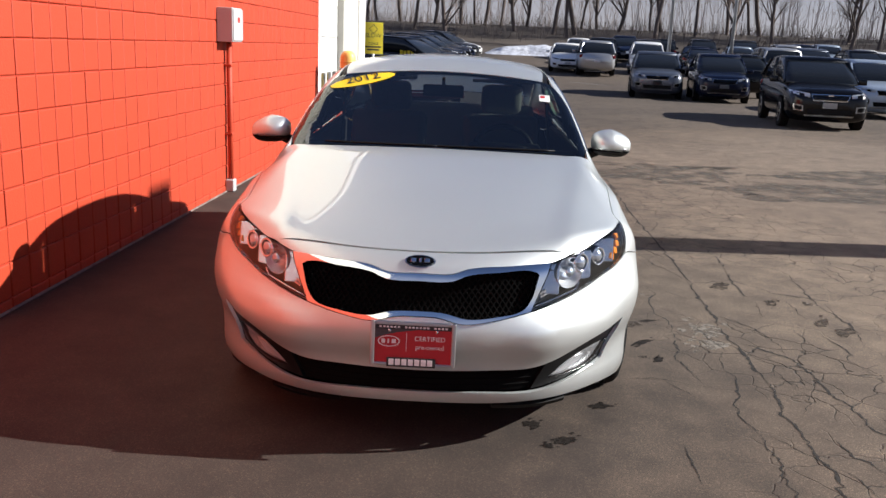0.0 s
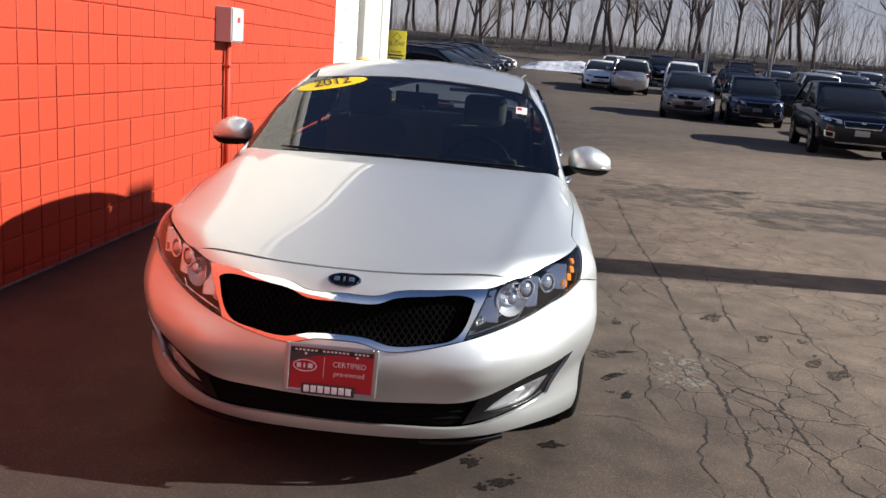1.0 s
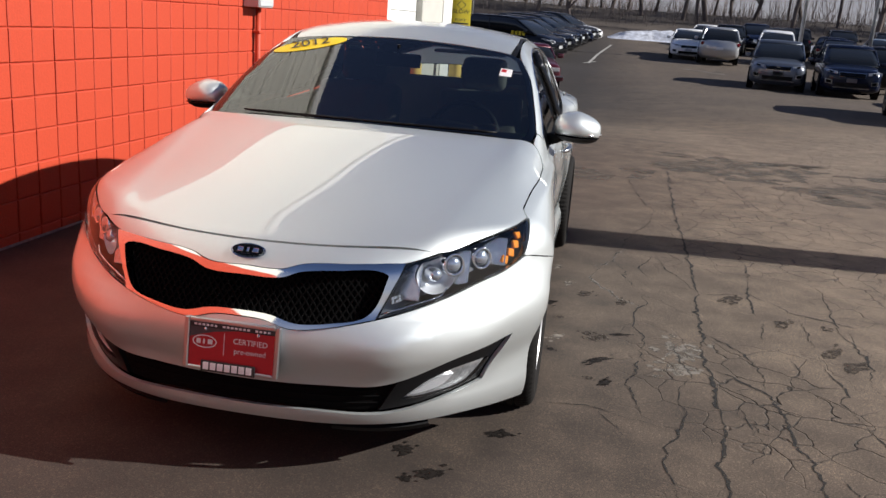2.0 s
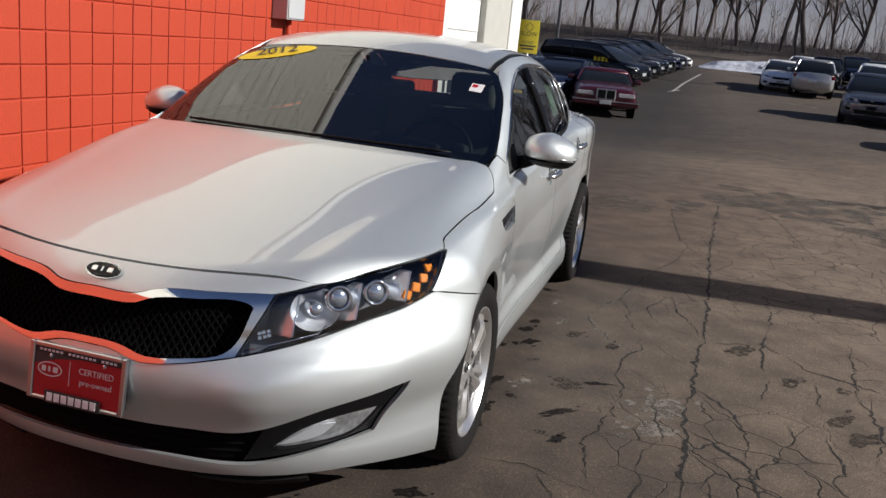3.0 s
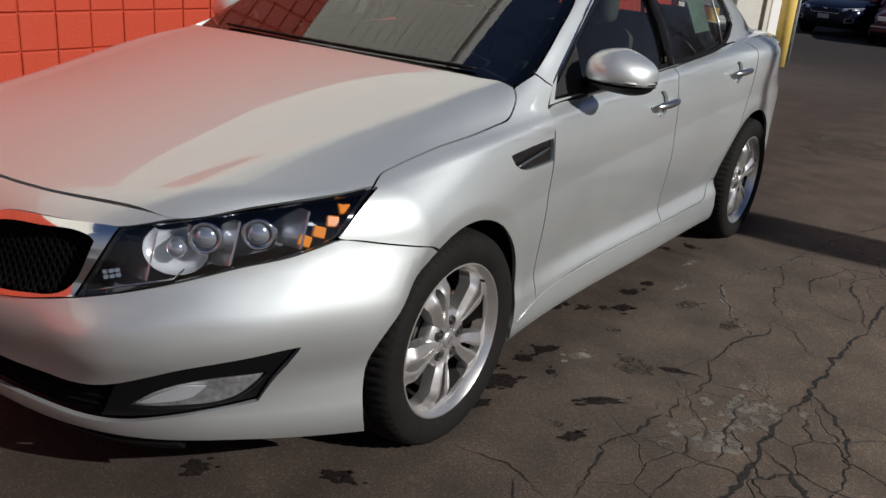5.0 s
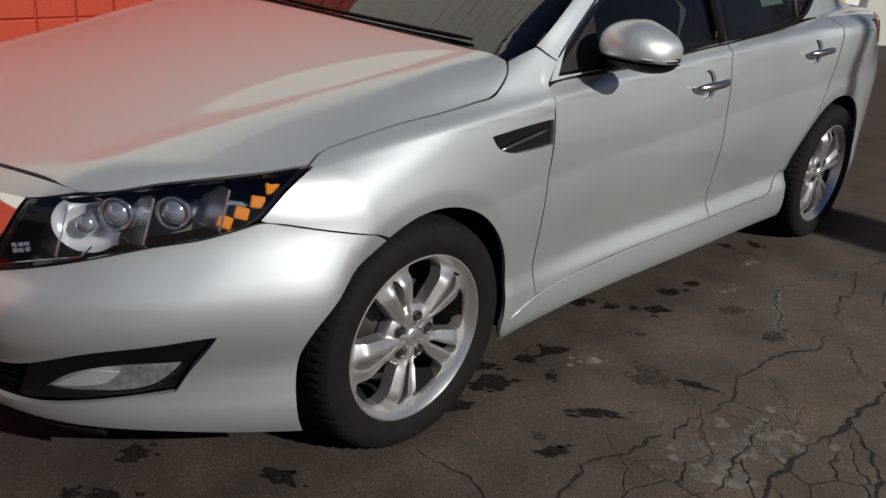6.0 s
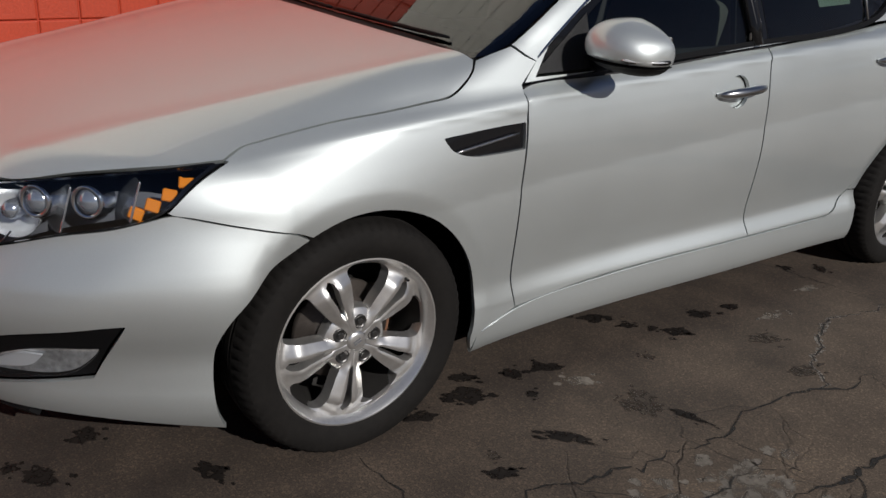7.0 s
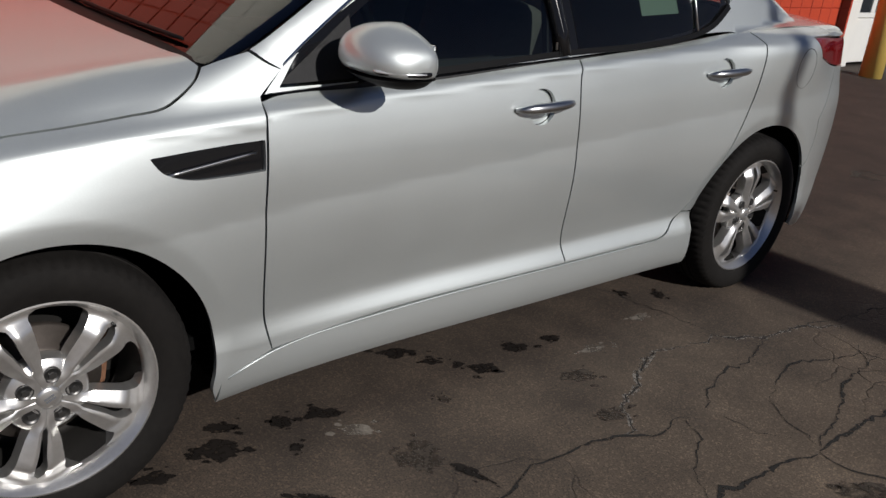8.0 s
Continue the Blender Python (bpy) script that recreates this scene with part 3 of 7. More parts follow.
def curve(*p):
    """A smooth curve through pairs of place and value."""
    a, v = np.array(p[0::2], float), np.array(p[1::2], float)
    d = np.gradient(v, a)

    def at(t):
        t = np.clip(t, a[0], a[-1])
        i = np.clip(np.searchsorted(a, t, side="right") - 1, 0, len(a) - 2)
        h = a[i + 1] - a[i]
        s = (t - a[i]) / h
        return ((2 * s ** 3 - 3 * s ** 2 + 1) * v[i] + (s ** 3 - 2 * s ** 2 + s) * h * d[i]
                + (-2 * s ** 3 + 3 * s ** 2) * v[i + 1] + (s ** 3 - s ** 2) * h * d[i + 1])
    return at


def flow(*p):
    """The same, but with curvature that runs on without a break."""
    a, v = np.array(p[0::2], float), np.array(p[1::2], float)
    n, h = len(a), np.diff(a)
    m, r = np.eye(n), np.zeros(n)
    for i in range(1, n - 1):
        m[i, i - 1:i + 2] = h[i - 1], 2 * (h[i - 1] + h[i]), h[i]
        r[i] = 6 * ((v[i + 1] - v[i]) / h[i] - (v[i] - v[i - 1]) / h[i - 1])
    c = np.linalg.solve(m, r)

    def at(t):
        t = np.clip(t, a[0], a[-1])
        i = np.clip(np.searchsorted(a, t, side="right") - 1, 0, n - 2)
        w, x0, x1 = h[i], a[i + 1] - t, t - a[i]
        return (c[i] * x0 ** 3 + c[i + 1] * x1 ** 3) / (6 * w) + (v[i] / w - c[i] * w / 6) * x0 + (v[i + 1] / w - c[i + 1] * w / 6) * x1
    return at


def ease(t):
    t = np.clip(t, 0, 1)
    return t * t * (3 - 2 * t)


def smax(a, b, k):
    h = np.maximum(k - np.abs(a - b), 0) / k
    return np.maximum(a, b) + h * h * k / 4


AXLE_F, AXLE_R, AXLE_Z, TYRE = 0.965, 3.79, 0.329, 0.342
ARCH_F, ARCH_R = (0.972, 0.308, 0.403), (3.846, 0.303, 0.409)
width = flow(-0.1, 0.908, 0.3, 0.927, 0.62, 0.938, 0.965, 0.936, 1.45, 0.902, 2.6, 0.902, 3.3, 0.905, 3.79, 0.92, 4.3, 0.893, 4.6, 0.81, 4.9, 0.69)
keel = flow(0.13, 0.07, 0.155, 0.03, 0.18, 0.012, 0.21, 0.004, 0.25, 0.0, 0.30, 0.0, 0.34, 0.0, 1.2, 0.0)
strip = curve(0.14, 0.0, 0.30, 0.0, 0.319, 0.001, 0.330, 0.0055, 0.365, 0.0225, 0.376, 0.0265, 0.388, 0.028, 0.42, 0.028, 1.2, 0.028)
barrel = flow(0.2, 0.0, 0.365, 0.0, 0.43, 0.007, 0.50, 0.0185, 0.57, 0.028, 0.64, 0.0335, 0.70, 0.0335, 0.78, 0.0285, 0.86, 0.018, 0.92, 0.008, 0.97, 0.0, 1.1, -0.02)

shoulder = curve(-0.25, 0.014, -0.1, 0.0, -0.045, 0.0, -0.02, 0.0015, -0.004, 0.003, 0.006, 0.011, 0.02, 0.028, 0.04, 0.046, 0.06, 0.058, 0.12, 0.098, 0.2, 0.18)
nose = curve(0.16, 0.06, 0.21, 0.01, 0.26, -0.012, 0.31, -0.012, 0.40, -0.02, 0.46, -0.043, 0.52, -0.048, 0.575, -0.036, 0.62, -0.018, 0.70, 0.0, 0.76, 0.016, 0.80, 0.034, 0.86, 0.065, 1.0, 0.10)
spine = flow(-0.1, 0.765, 0.03, 0.798, 0.25, 0.872, 0.6, 0.962, 1.0, 1.034, 1.4, 1.08, 2.0, 1.08, 3.3, 1.09, 4.1, 1.136, 4.4, 1.122, 4.75, 1.088, 4.9, 1.07)
fall = flow(-0.1, 0.02, 0.1, 0.028, 0.6, 0.058, 1.0, 0.045, 1.4, 0.024, 4.0, 0.03, 4.8, 0.04)
crease = flow(-0.1, 0.83, 0.3, 0.843, 0.5, 0.853, 0.65, 0.866, 0.92, 0.898, 1.2, 0.918, 1.5, 0.936, 2.0, 0.960, 2.6, 0.994, 3.64, 1.048, 4.2, 1.07, 4.6, 1.085, 4.9, 1.09)
tail = curve(0.2, 4.68, 0.4, 4.79, 0.6, 4.83, 0.75, 4.81, 0.95, 4.77, 1.05, 4.79, 1.14, 4.81, 1.2, 4.8)
roofline = flow(1.3, 1.14, 1.8, 1.42, 2.1, 1.49, 2.5, 1.533, 2.8, 1.537, 3.2, 1.508, 3.6, 1.42, 4.0, 1.29, 4.4, 1.12)
cabin = flow(1.2, 0.80, 1.6, 0.835, 2.05, 0.85, 2.6, 0.855, 3.3, 0.845, 3.8, 0.80, 4.3, 0.70)

brow = curve(0.3, 0.575, 0.43, 0.600, 0.55, 0.628, 0.68, 0.672, 0.78, 0.703, 0.845, 0.735, 0.95, 0.74)      # lower edge of the headlights


def body(x, y, z):
    """Below nought inside the lower body of the sedan."""
    ax = np.abs(x)
    up = z - crease(y)
    half = width(y) - keel(z) * np.clip((y - 0.2) / 0.9, 0.35, 1) - (strip(z) * ease((y - 0.9) / 1.3) - barrel(z) * ease((y - 0.85) / 0.9)) * (0.12 + 0.88 * ease((3.80 - y) / 0.36)) - shoulder(up)
    for a, b, c in (ARCH_F, ARCH_R):
        r = np.hypot(y - a, z - b)
        half = half + (0.004 * np.exp(-((r - c) / 0.12) ** 2) - 0.17 * smax(c + 0.046 - r, 0 * r, 0.010) * (r > c - 0.06)) * np.clip((z - 0.25) / 0.12, 0, 1)
    lean = smax(z - 0.705, 0 * z, 0.06) - 0.07
    half = half - 0.36 * lean * ease((y - 0.2) / 0.35) * ease((1.6 - y) / 0.95)
    half = half + 0.05 * (x < 0) * ease((0.80 - z) / 0.14) * ease((1.3 - y) / 0.5)
    under = brow(ax) - z
    corner = ease((ax - 0.66) / 0.2)
    shelf = (0.030 + 0.016 * corner) * ease(under / (0.095 + 0.06 * corner)) * ease((0.38 - under) / 0.22) * ease((ax - 0.30) / 0.25)
    half = half + shelf * ease((0.75 - y) / 0.25)
    half = half - 0.055 * ease((y - 4.0) / 0.4) * ease((z - 0.72) / 0.32)
    side = ax - half
    front = -shelf * 1.15 + nose(z) + 0.26 * ax ** 2 + 0.52 * ax ** 4 - y
    c = fall(y)
    ridge = ax - 0.545 - 0.165 * y
    out = np.maximum(ridge, 0)
    lid = spine(y) - c * (ax / 0.8) ** 2 - 0.5 * c * (ax / 0.85) ** 6 + 0.0068 * np.exp(-(ridge / np.where(ridge < 0, 0.056, 0.16)) ** 2) * np.clip((1.5 - y) / 0.3, 0, 1) - 0.07 * out * out / (out + 0.02) * np.clip((1.4 - y) / 0.4, 0, 1)
    top = z - lid
    rear = y - (tail(z) - 0.1 * ax ** 2 - 0.25 * ax ** 4)
    f = smax(side, front, 0.09)
    f = smax(f, top, 0.075)
    f = smax(f, rear, 0.09)
    return smax(f, 0.145 - 0.025 * ease((y - 0.9) / 0.4) - z, 0.03)


def house(x, y, z):
    """Below nought inside the roof and glass of the sedan."""
    ax = np.abs(x)
    u = z - 1.0
    side = ax - (cabin(y) - 0.32 * u - 0.32 * u * u)
    top = z - (roofline(y) - 0.06 * (ax / 0.6) ** 2)
    screen = ((1.36 + 0.07 * (ax / 0.75) ** 2) + 1.72 * (z - 1.05) + 0.35 * (z - 1.05) ** 2 - y) * 0.5
    f = smax(side, top, 0.07)
    return smax(f, screen, 0.06)


def skin(x, y, z):
    """Lower body and house together, with a soft hollow where the front pillars grow out of the wings."""
    k = 0.004 + 0.07 * np.clip((1.95 - y) / 0.35, 0, 1) * np.clip((np.abs(x) - 0.62) / 0.13, 0, 1)
    a, b = body(x, y, z), np.maximum(house(x, y, z), 0.955 - z)
    h = np.maximum(k - np.abs(a - b), 0) / k
    return np.minimum(a, b) - h * h * k / 4



# ---- the silver sedan ----
def silver_paint():
    m = shade("silver paint", (0.8, 0.8, 0.8), 0.46, 0.82, coat=1.0, coat_rough=0.008)
    b = m.node_tree.nodes["Principled BSDF"]
    n = noise_of(m, 900, 1)
    r = ramp(m, n, "Fac", [(0.35, (0.655, 0.695, 0.69)), (0.65, (0.727, 0.77, 0.765))])
    wire(m, r, "Color", b, "Base Color")
    b.inputs["Coat IOR"].default_value = 1.72
    d = noise_of(m, 5, 6)
    q = ramp(m, d, "Fac", [(0.3, (0.485, 0.485, 0.485)), (0.8, (0.515, 0.515, 0.515))])
    wire(m, q, "Color", b, "Roughness")
    return m


PAINT = silver_paint()
CHROME = shade("chrome", (0.86, 0.87, 0.88), 0.06, 1.0)
SATIN = plain("satin metal", (0.55, 0.56, 0.57), 0.28, 1.0, vary=0.06)
ALLOY = plain("cast alloy", (0.80, 0.79, 0.77), 0.30, 0.88, vary=0.07, big=9)
BLACK = plain("black plastic", (0.0045, 0.0045, 0.005), 0.5, vary=0.2, spec=0.2)
GLOSS_BLACK = shade("gloss black", (0.008, 0.008, 0.009), 0.08)
HOLLOW = shade("dark hollow", (0.004, 0.004, 0.004), 0.9, spec=0.06)
RUBBER = plain("tyre rubber", (0.0095, 0.0084, 0.0076), 0.8, vary=0.25, big=12, small=60, relief=0.001, spec=0.2)
GLASS = glassy("tinted glass", (0.45, 0.50, 0.47), ior=1.7)
SCREEN_GLASS = glassy("windscreen glass", (0.44, 0.49, 0.47), ior=2.05)
LENS = clear_lens("clear lamp lens", (0.94, 0.96, 0.98))
AMBER = shade("amber reflector", (0.85, 0.26, 0.02), 0.25, coat=0.6)
RED_LENS = shade("red lamp lens", (0.22, 0.007, 0.009), 0.12, coat=0.8)
BOWL = shade("grey lamp housing", (0.24, 0.25, 0.275), 0.35, 0.5)
BRIGHT = shade("bright lamp reflector", (0.86, 0.87, 0.88), 0.24, 0.55)
FOG_BOWL = plain("grey fog lamp bowl", (0.45, 0.45, 0.45), 0.25, 0.6, vary=0.45, big=18, small=60)
CLOTH = plain("grey seat cloth", (0.20, 0.195, 0.185), 0.9, vary=0.2, small=140)
DASH = plain("charcoal dashboard", (0.045, 0.045, 0.047), 0.6, vary=0.15)
RUST = plain("rusty iron", (0.16, 0.075, 0.04), 0.8, vary=0.4, big=15)
PLATE_RED = plain("red plate", (0.42, 0.012, 0.02), 0.45, vary=0.08)
PLATE_DARK = plain("dark plate", (0.02, 0.02, 0.022), 0.5)
INK_WHITE = plain("white print", (0.75, 0.75, 0.75), 0.5)
STICKER_YELLOW = plain("yellow sticker", (0.85, 0.62, 0.02), 0.5, vary=0.05)
PAPER = plain("window paper", (0.62, 0.76, 0.67), 0.7, vary=0.08)

sedan = thing("sedan", "silver four-door sedan parked beside the red block wall", "car")


class Side:
    """Looks at the body from the right, straight along x."""
    def flat(self, p):
        return p[1], p[2]

    def rays(self, q):
        n = len(q)
        o = np.column_stack([np.full(n, 1.25), q[:, 0], q[:, 1]])
        return o, np.tile((-1.0, 0, 0), (n, 1)), 1.2


class Tilted:
    """Looks at the body from the direction given."""
    def __init__(self, x, y, z):
        self.d = Vector((x, y, z)).normalized()
        self.u = (Vector((0, 1, 0)) - self.d * self.d.y).normalized() if abs(self.d.y) < 0.9 else Vector((1, 0, 0))
        self.v = self.d.cross(self.u)

    def flat(self, p):
        return Vector(p).dot(self.u), Vector(p).dot(self.v)

    def rays(self, q):
        d, u, v = (np.array(w) for w in (self.d, self.u, self.v))
        base = np.array((0, 1.4 if abs(d[1]) > 0.5 else 0.0, 0.6))
        base = d * (base @ d)
        o = q[:, :1] * u + q[:, 1:] * v + base + d * 4.2
        return o, np.tile(-d, (len(q), 1)), 6.5


class Round:
    """Looks at the nose from all round an upright axis at (0, y)."""
    def __init__(self, y):
        self.y = y

    def flat(self, p):
        return math.atan2(p[0], self.y - p[1]), p[2]

    def rays(self, q):
        d = np.column_stack([np.sin(q[:, 0]), -np.cos(q[:, 0]), np.zeros(len(q))])
        c = np.column_stack([np.zeros(len(q)), np.full(len(q), self.y), q[:, 1]])
        return c + d * 1.7, -d, 1.65


def settle(f, view, q, sink):
    """Where the rays of the view meet the body f, sunk below its face; and the normals there."""
    q = np.array(q, float).reshape(-1, 2)
    o, d, far = view.rays(q)
    s = np.linspace(0, far, 240 if far < 2 else 400)
    val = np.stack([f(*(o + d * t).T) for t in s])
    hit = np.argmax(val < 0, axis=0)
    miss = ~(val < 0).any(axis=0)
    hit[miss] = np.argmin(val[:, miss], axis=0)
    lo, hi = s[np.maximum(hit - 1, 0)], s[hit]
    for _ in range(22):
        mid = (lo + hi) / 2
        inside = f(*(o + d * mid[:, None]).T) < 0
        hi, lo = np.where(inside, mid, hi), np.where(inside, lo, mid)
    p = o + d * hi[:, None]
    e = 0.004
    g = np.stack([f(*(p + e * k).T) - f(*(p - e * k).T) for k in np.eye(3)], axis=1)
    g /= np.linalg.norm(g, axis=1)[:, None] + 1e-9
    return p - g * sink, g


def snap(f, pts):
    """The points moved square onto the body's face."""
    p = np.array(pts, float)
    e = 0.004
    for _ in range(6):
        g = np.stack([f(*(p + e * k).T) - f(*(p - e * k).T) for k in np.eye(3)], axis=1) / (2 * e)
        p = p - g * (f(*p.T) / (np.sum(g * g, axis=1) + 1e-9))[:, None]
    return [tuple(v) for v in p]


def outline(pts, step, closed=True):
    """A smooth line through the points, with corners where it turns sharply."""
    p = [Vector(q) for q in pts]
    n = len(p)
    tan = []
    for i in range(n):
        a, b = p[i] - p[i - 1], p[(i + 1) % n] - p[i]
        if not closed and i in (0, n - 1):
            tan.append((b if i == 0 else a,) * 2)
        elif a.length < 1e-9 or b.length < 1e-9 or a.angle(b) > 0.62:
            tan.append((a, b))
        else:
            t = (a.normalized() + b.normalized()).normalized()
            tan.append((t * a.length, t * b.length))
    out = []
    for i in range(n if closed else n - 1):
        a, b = p[i], p[(i + 1) % n]
        k = max(1, int((b - a).length / step))
        for j in range(k):
            s = j / k
            out.append((2 * s ** 3 - 3 * s ** 2 + 1) * a + (s ** 3 - 2 * s ** 2 + s) * tan[i][1] + (-2 * s ** 3 + 3 * s ** 2) * b + (s ** 3 - s ** 2) * tan[(i + 1) % n][0])
    if not closed:
        out.append(p[-1])
    return out


def inside(q, loops):
    x, y = q[:, 0], q[:, 1]
    odd = np.zeros(len(q), bool)
    for lp in loops:
        a = np.array(lp)
        b = np.roll(a, -1, axis=0)
        for (x0, y0), (x1, y1) in zip(a, b):
            if y0 != y1:
                odd ^= ((y0 > y) != (y1 > y)) & (x < (x1 - x0) * (y - y0) / (y1 - y0) + x0)
    return odd


def shrunk(loop, by):
    a = np.array(loop)
    prev, nxt = np.roll(a, 1, axis=0), np.roll(a, -1, axis=0)
    t = nxt - prev
    t /= np.linalg.norm(t, axis=1)[:, None] + 1e-12
    area = np.sum(a[:, 0] * nxt[:, 1] - nxt[:, 0] * a[:, 1])
    nrm = np.column_stack([-t[:, 1], t[:, 0]]) * (1 if area > 0 else -1)
    return a + nrm * by


BACKING = bmesh.new()


def panel(name, pts, view, f, material, parent=None, label="", holes=(), step=0.035, gap=0.002, rim=0.014, sink=0.0, mirror=True, back=True, extra=None):
    """A sheet of the body cut to the outline pts (rough points on it), with turned-in edges; mirrored to the other side too."""
    from mathutils.geometry import delaunay_2d_cdt
    loops = []
    for k, pp in enumerate((pts, *holes)):
        ln = [view.flat(p) for p in snap(f, outline(snap(f, pp), step * (0.5 if k == 0 else 0.4)))]
        loops.append(shrunk(ln, gap if k == 0 else -gap))
    allp = np.vstack(loops)
    lo, hi = allp.min(axis=0), allp.max(axis=0)
    gx, gy = np.meshgrid(np.arange(lo[0], hi[0], step), np.arange(lo[1], hi[1], step))
    grid = np.column_stack([gx.ravel() + (np.arange(gx.size) // gx.shape[1] % 2) * step / 2, gy.ravel()])
    grid = grid[inside(grid, loops)]
    if len(grid):
        dist = np.min(np.hypot(grid[:, None, 0] - allp[None, :, 0], grid[:, None, 1] - allp[None, :, 1]), axis=1)
        grid = grid[dist > step * 0.35]
    edges, base = [], 0
    for lp in loops:
        edges += [(base + i, base + (i + 1) % len(lp)) for i in range(len(lp))]
        base += len(lp)
    verts = [Vector(v) for v in allp] + [Vector(v) for v in grid]
    vs, es, fs, ov, oe, of = delaunay_2d_cdt(verts, edges, [], 0, 1e-6)
    q = np.array([tuple(v) for v in vs])
    tri = np.array([t for t in fs if len(t) == 3])
    tri = tri[inside(q[tri].mean(axis=1), loops)]
    made = None
    for side in ((1, -1) if mirror else (1,)):
        co, nor = settle((lambda x, y, z: f(side * x, y, z)), view, q, sink)
        c, n = co * (side, 1, 1), nor * (side, 1, 1)
        faces = []
        for a, b, d in tri:
            if a == b or b == d:
                continue
            w = np.cross(c[b] - c[a], c[d] - c[a]) @ n[a]
            faces.append((a, b, d) if w > 0 else (a, d, b))
        pos, nrm = [tuple(v) for v in c], [tuple(v) for v in n]
        count = {}
        for t in faces:
            for a, b in ((t[0], t[1]), (t[1], t[2]), (t[2], t[0])):
                count[(a, b)] = 1
        rimf = []
        for a, b in list(count):
            if (b, a) not in count and rim:
                k = len(pos)
                ea = np.cross(c[b] - c[a], n[a])
                ea = ea / (np.linalg.norm(ea) + 1e-12)
                for i in (a, b):
                    pos += [tuple(c[i]), tuple(c[i] - n[i] * rim)]
                    nrm += [tuple(ea)] * 2
                rimf.append((k + 2, k, k + 1, k + 3))
        me = bpy.data.meshes.new(name)
        me.from_pydata(pos, [], [tuple(int(i) for i in t) for t in faces] + rimf)
        for p in me.polygons:
            p.use_smooth = True
        me.normals_split_custom_set_from_vertices(nrm)
        me.materials.append(material)
        ob = part(name, me, None, parent or sedan, label)
        if back:
            k = [BACKING.verts.new(tuple(v - m * (rim + 0.003))) for v, m in zip(c, n)]
            for t in faces:
                try:
                    BACKING.faces.new([k[i] for i in t])
                except ValueError:
                    pass
        made = made or ob
    return made


def both(half):
    """A closed outline from the half on the right, which begins and ends on the middle."""
    return list(half) + [(-x, y, z) for x, y, z in reversed(half) if x > 1e-6]


def arc(y, z, r, a0, a1, n=12, x=0.9):
    """Edge of a wheel arch, fuller towards the nose at the front wheels."""
    out = []
    for i in range(n + 1):
        a = a0 + (a1 - a0) * i / n
        q = r + (0.026 * math.exp(-((a - 146) / 20) ** 2) if y < 2 else 0)
        out.append((x, y + q * math.cos(radians(a)), z + q * math.sin(radians(a))))
    return out


NOSE, SIDE, ABOVE, SLANT = Round(1.15), Side(), Tilted(0, -0.35, 1), Tilted(0.75, 0, 0.66)
LAMP_LOW = [(0.432, 0.043, 0.600), (0.54, 0.105, 0.628), (0.636, 0.183, 0.659), (0.735, 0.29, 0.697), (0.80, 0.385, 0.717), (0.84, 0.455, 0.739)]
LAMP = LAMP_LOW + [(0.856, 0.488, 0.757), (0.866, 0.57, 0.832), (0.856, 0.630, 0.867), (0.82, 0.515, 0.855), (0.72, 0.34, 0.827), (0.60, 0.207, 0.797), (0.505, 0.130, 0.776)]
CHROME_LOW = [(0, -0.03, 0.583), (0.077, -0.03, 0.581), (0.172, -0.03, 0.560), (0.30, 0.0, 0.572), (0.432, 0.043, 0.600)]
CHROME_TOP = [(0.505, 0.130, 0.776), (0.35, 0.06, 0.778), (0.19, 0.03, 0.764), (0.126, 0.015, 0.744), (0, 0.015, 0.741)]
GRILLE = [(0, -0.02, 0.601), (0.10, -0.02, 0.597), (0.186, -0.02, 0.578), (0.30, 0.0, 0.586), (0.396, 0.032, 0.606), (0.425, 0.05, 0.635), (0.458, 0.09, 0.738), (0.445, 0.085, 0.748), (0.307, 0.042, 0.750), (0.185, 0.02, 0.737), (0.126, 0.01, 0.716), (0, 0.01, 0.712)]
INTAKE = [(0, -0.01, 0.275), (0.25, 0.0, 0.273), (0.48, 0.075, 0.266), (0.60, 0.15, 0.29), (0.765, 0.318, 0.335), (0.79, 0.33, 0.375), (0.832, 0.39, 0.498), (0.79, 0.33, 0.49), (0.655, 0.165, 0.452), (0.53, 0.09, 0.40), (0.44, 0.055, 0.372), (0.25, 0.0, 0.362), (0, -0.01, 0.36)]
FOG = [(0.525, 0.10, 0.306), (0.62, 0.165, 0.31), (0.73, 0.28, 0.338), (0.775, 0.325, 0.39), (0.785, 0.335, 0.413), (0.69, 0.225, 0.402), (0.60, 0.145, 0.365)]

SEAM = [(0.862, 0.50, 0.752), (0.882, 0.54, 0.745), (0.914, 0.608, 0.729), (0.940, 0.70, 0.707), (0.948, 0.77, 0.690)]

# panels of the nose
bumper_half = CHROME_LOW + LAMP_LOW[1:] + SEAM + [*[(0.9, y, z) for _, y, z in arc(*ARCH_F, 115, 200, 9)], (0.86, 0.50, 0.188), (0.74, 0.25, 0.196), (0.5, 0.10, 0.215), (0.25, 0.04, 0.228), (0, 0.02, 0.231)]
bumper = panel("front_bumper", both(bumper_half), NOSE, body, PAINT, label="silver painted front bumper", holes=[both(INTAKE)], mirror=False, step=0.03)
panel("nose_panel", both([(0, 0.09, 0.800), (0.25, 0.11, 0.800), (0.50, 0.18, 0.799), (0.60, 0.218, 0.797), *CHROME_TOP]), NOSE, body, PAINT, label="silver strip under the bonnet", mirror=False, step=0.03)
HOOD_SIDE = [(0.853, 0.632, 0.871), (0.832, 0.687, 0.890), (0.833, 0.737, 0.8995), (0.843, 0.907, 0.925), (0.855, 1.06, 0.939), (0.857, 1.19, 0.954), (0.855, 1.268, 0.963), (0.844, 1.314, 0.985), (0.820, 1.362, 1.017), (0.790, 1.385, 1.036)]
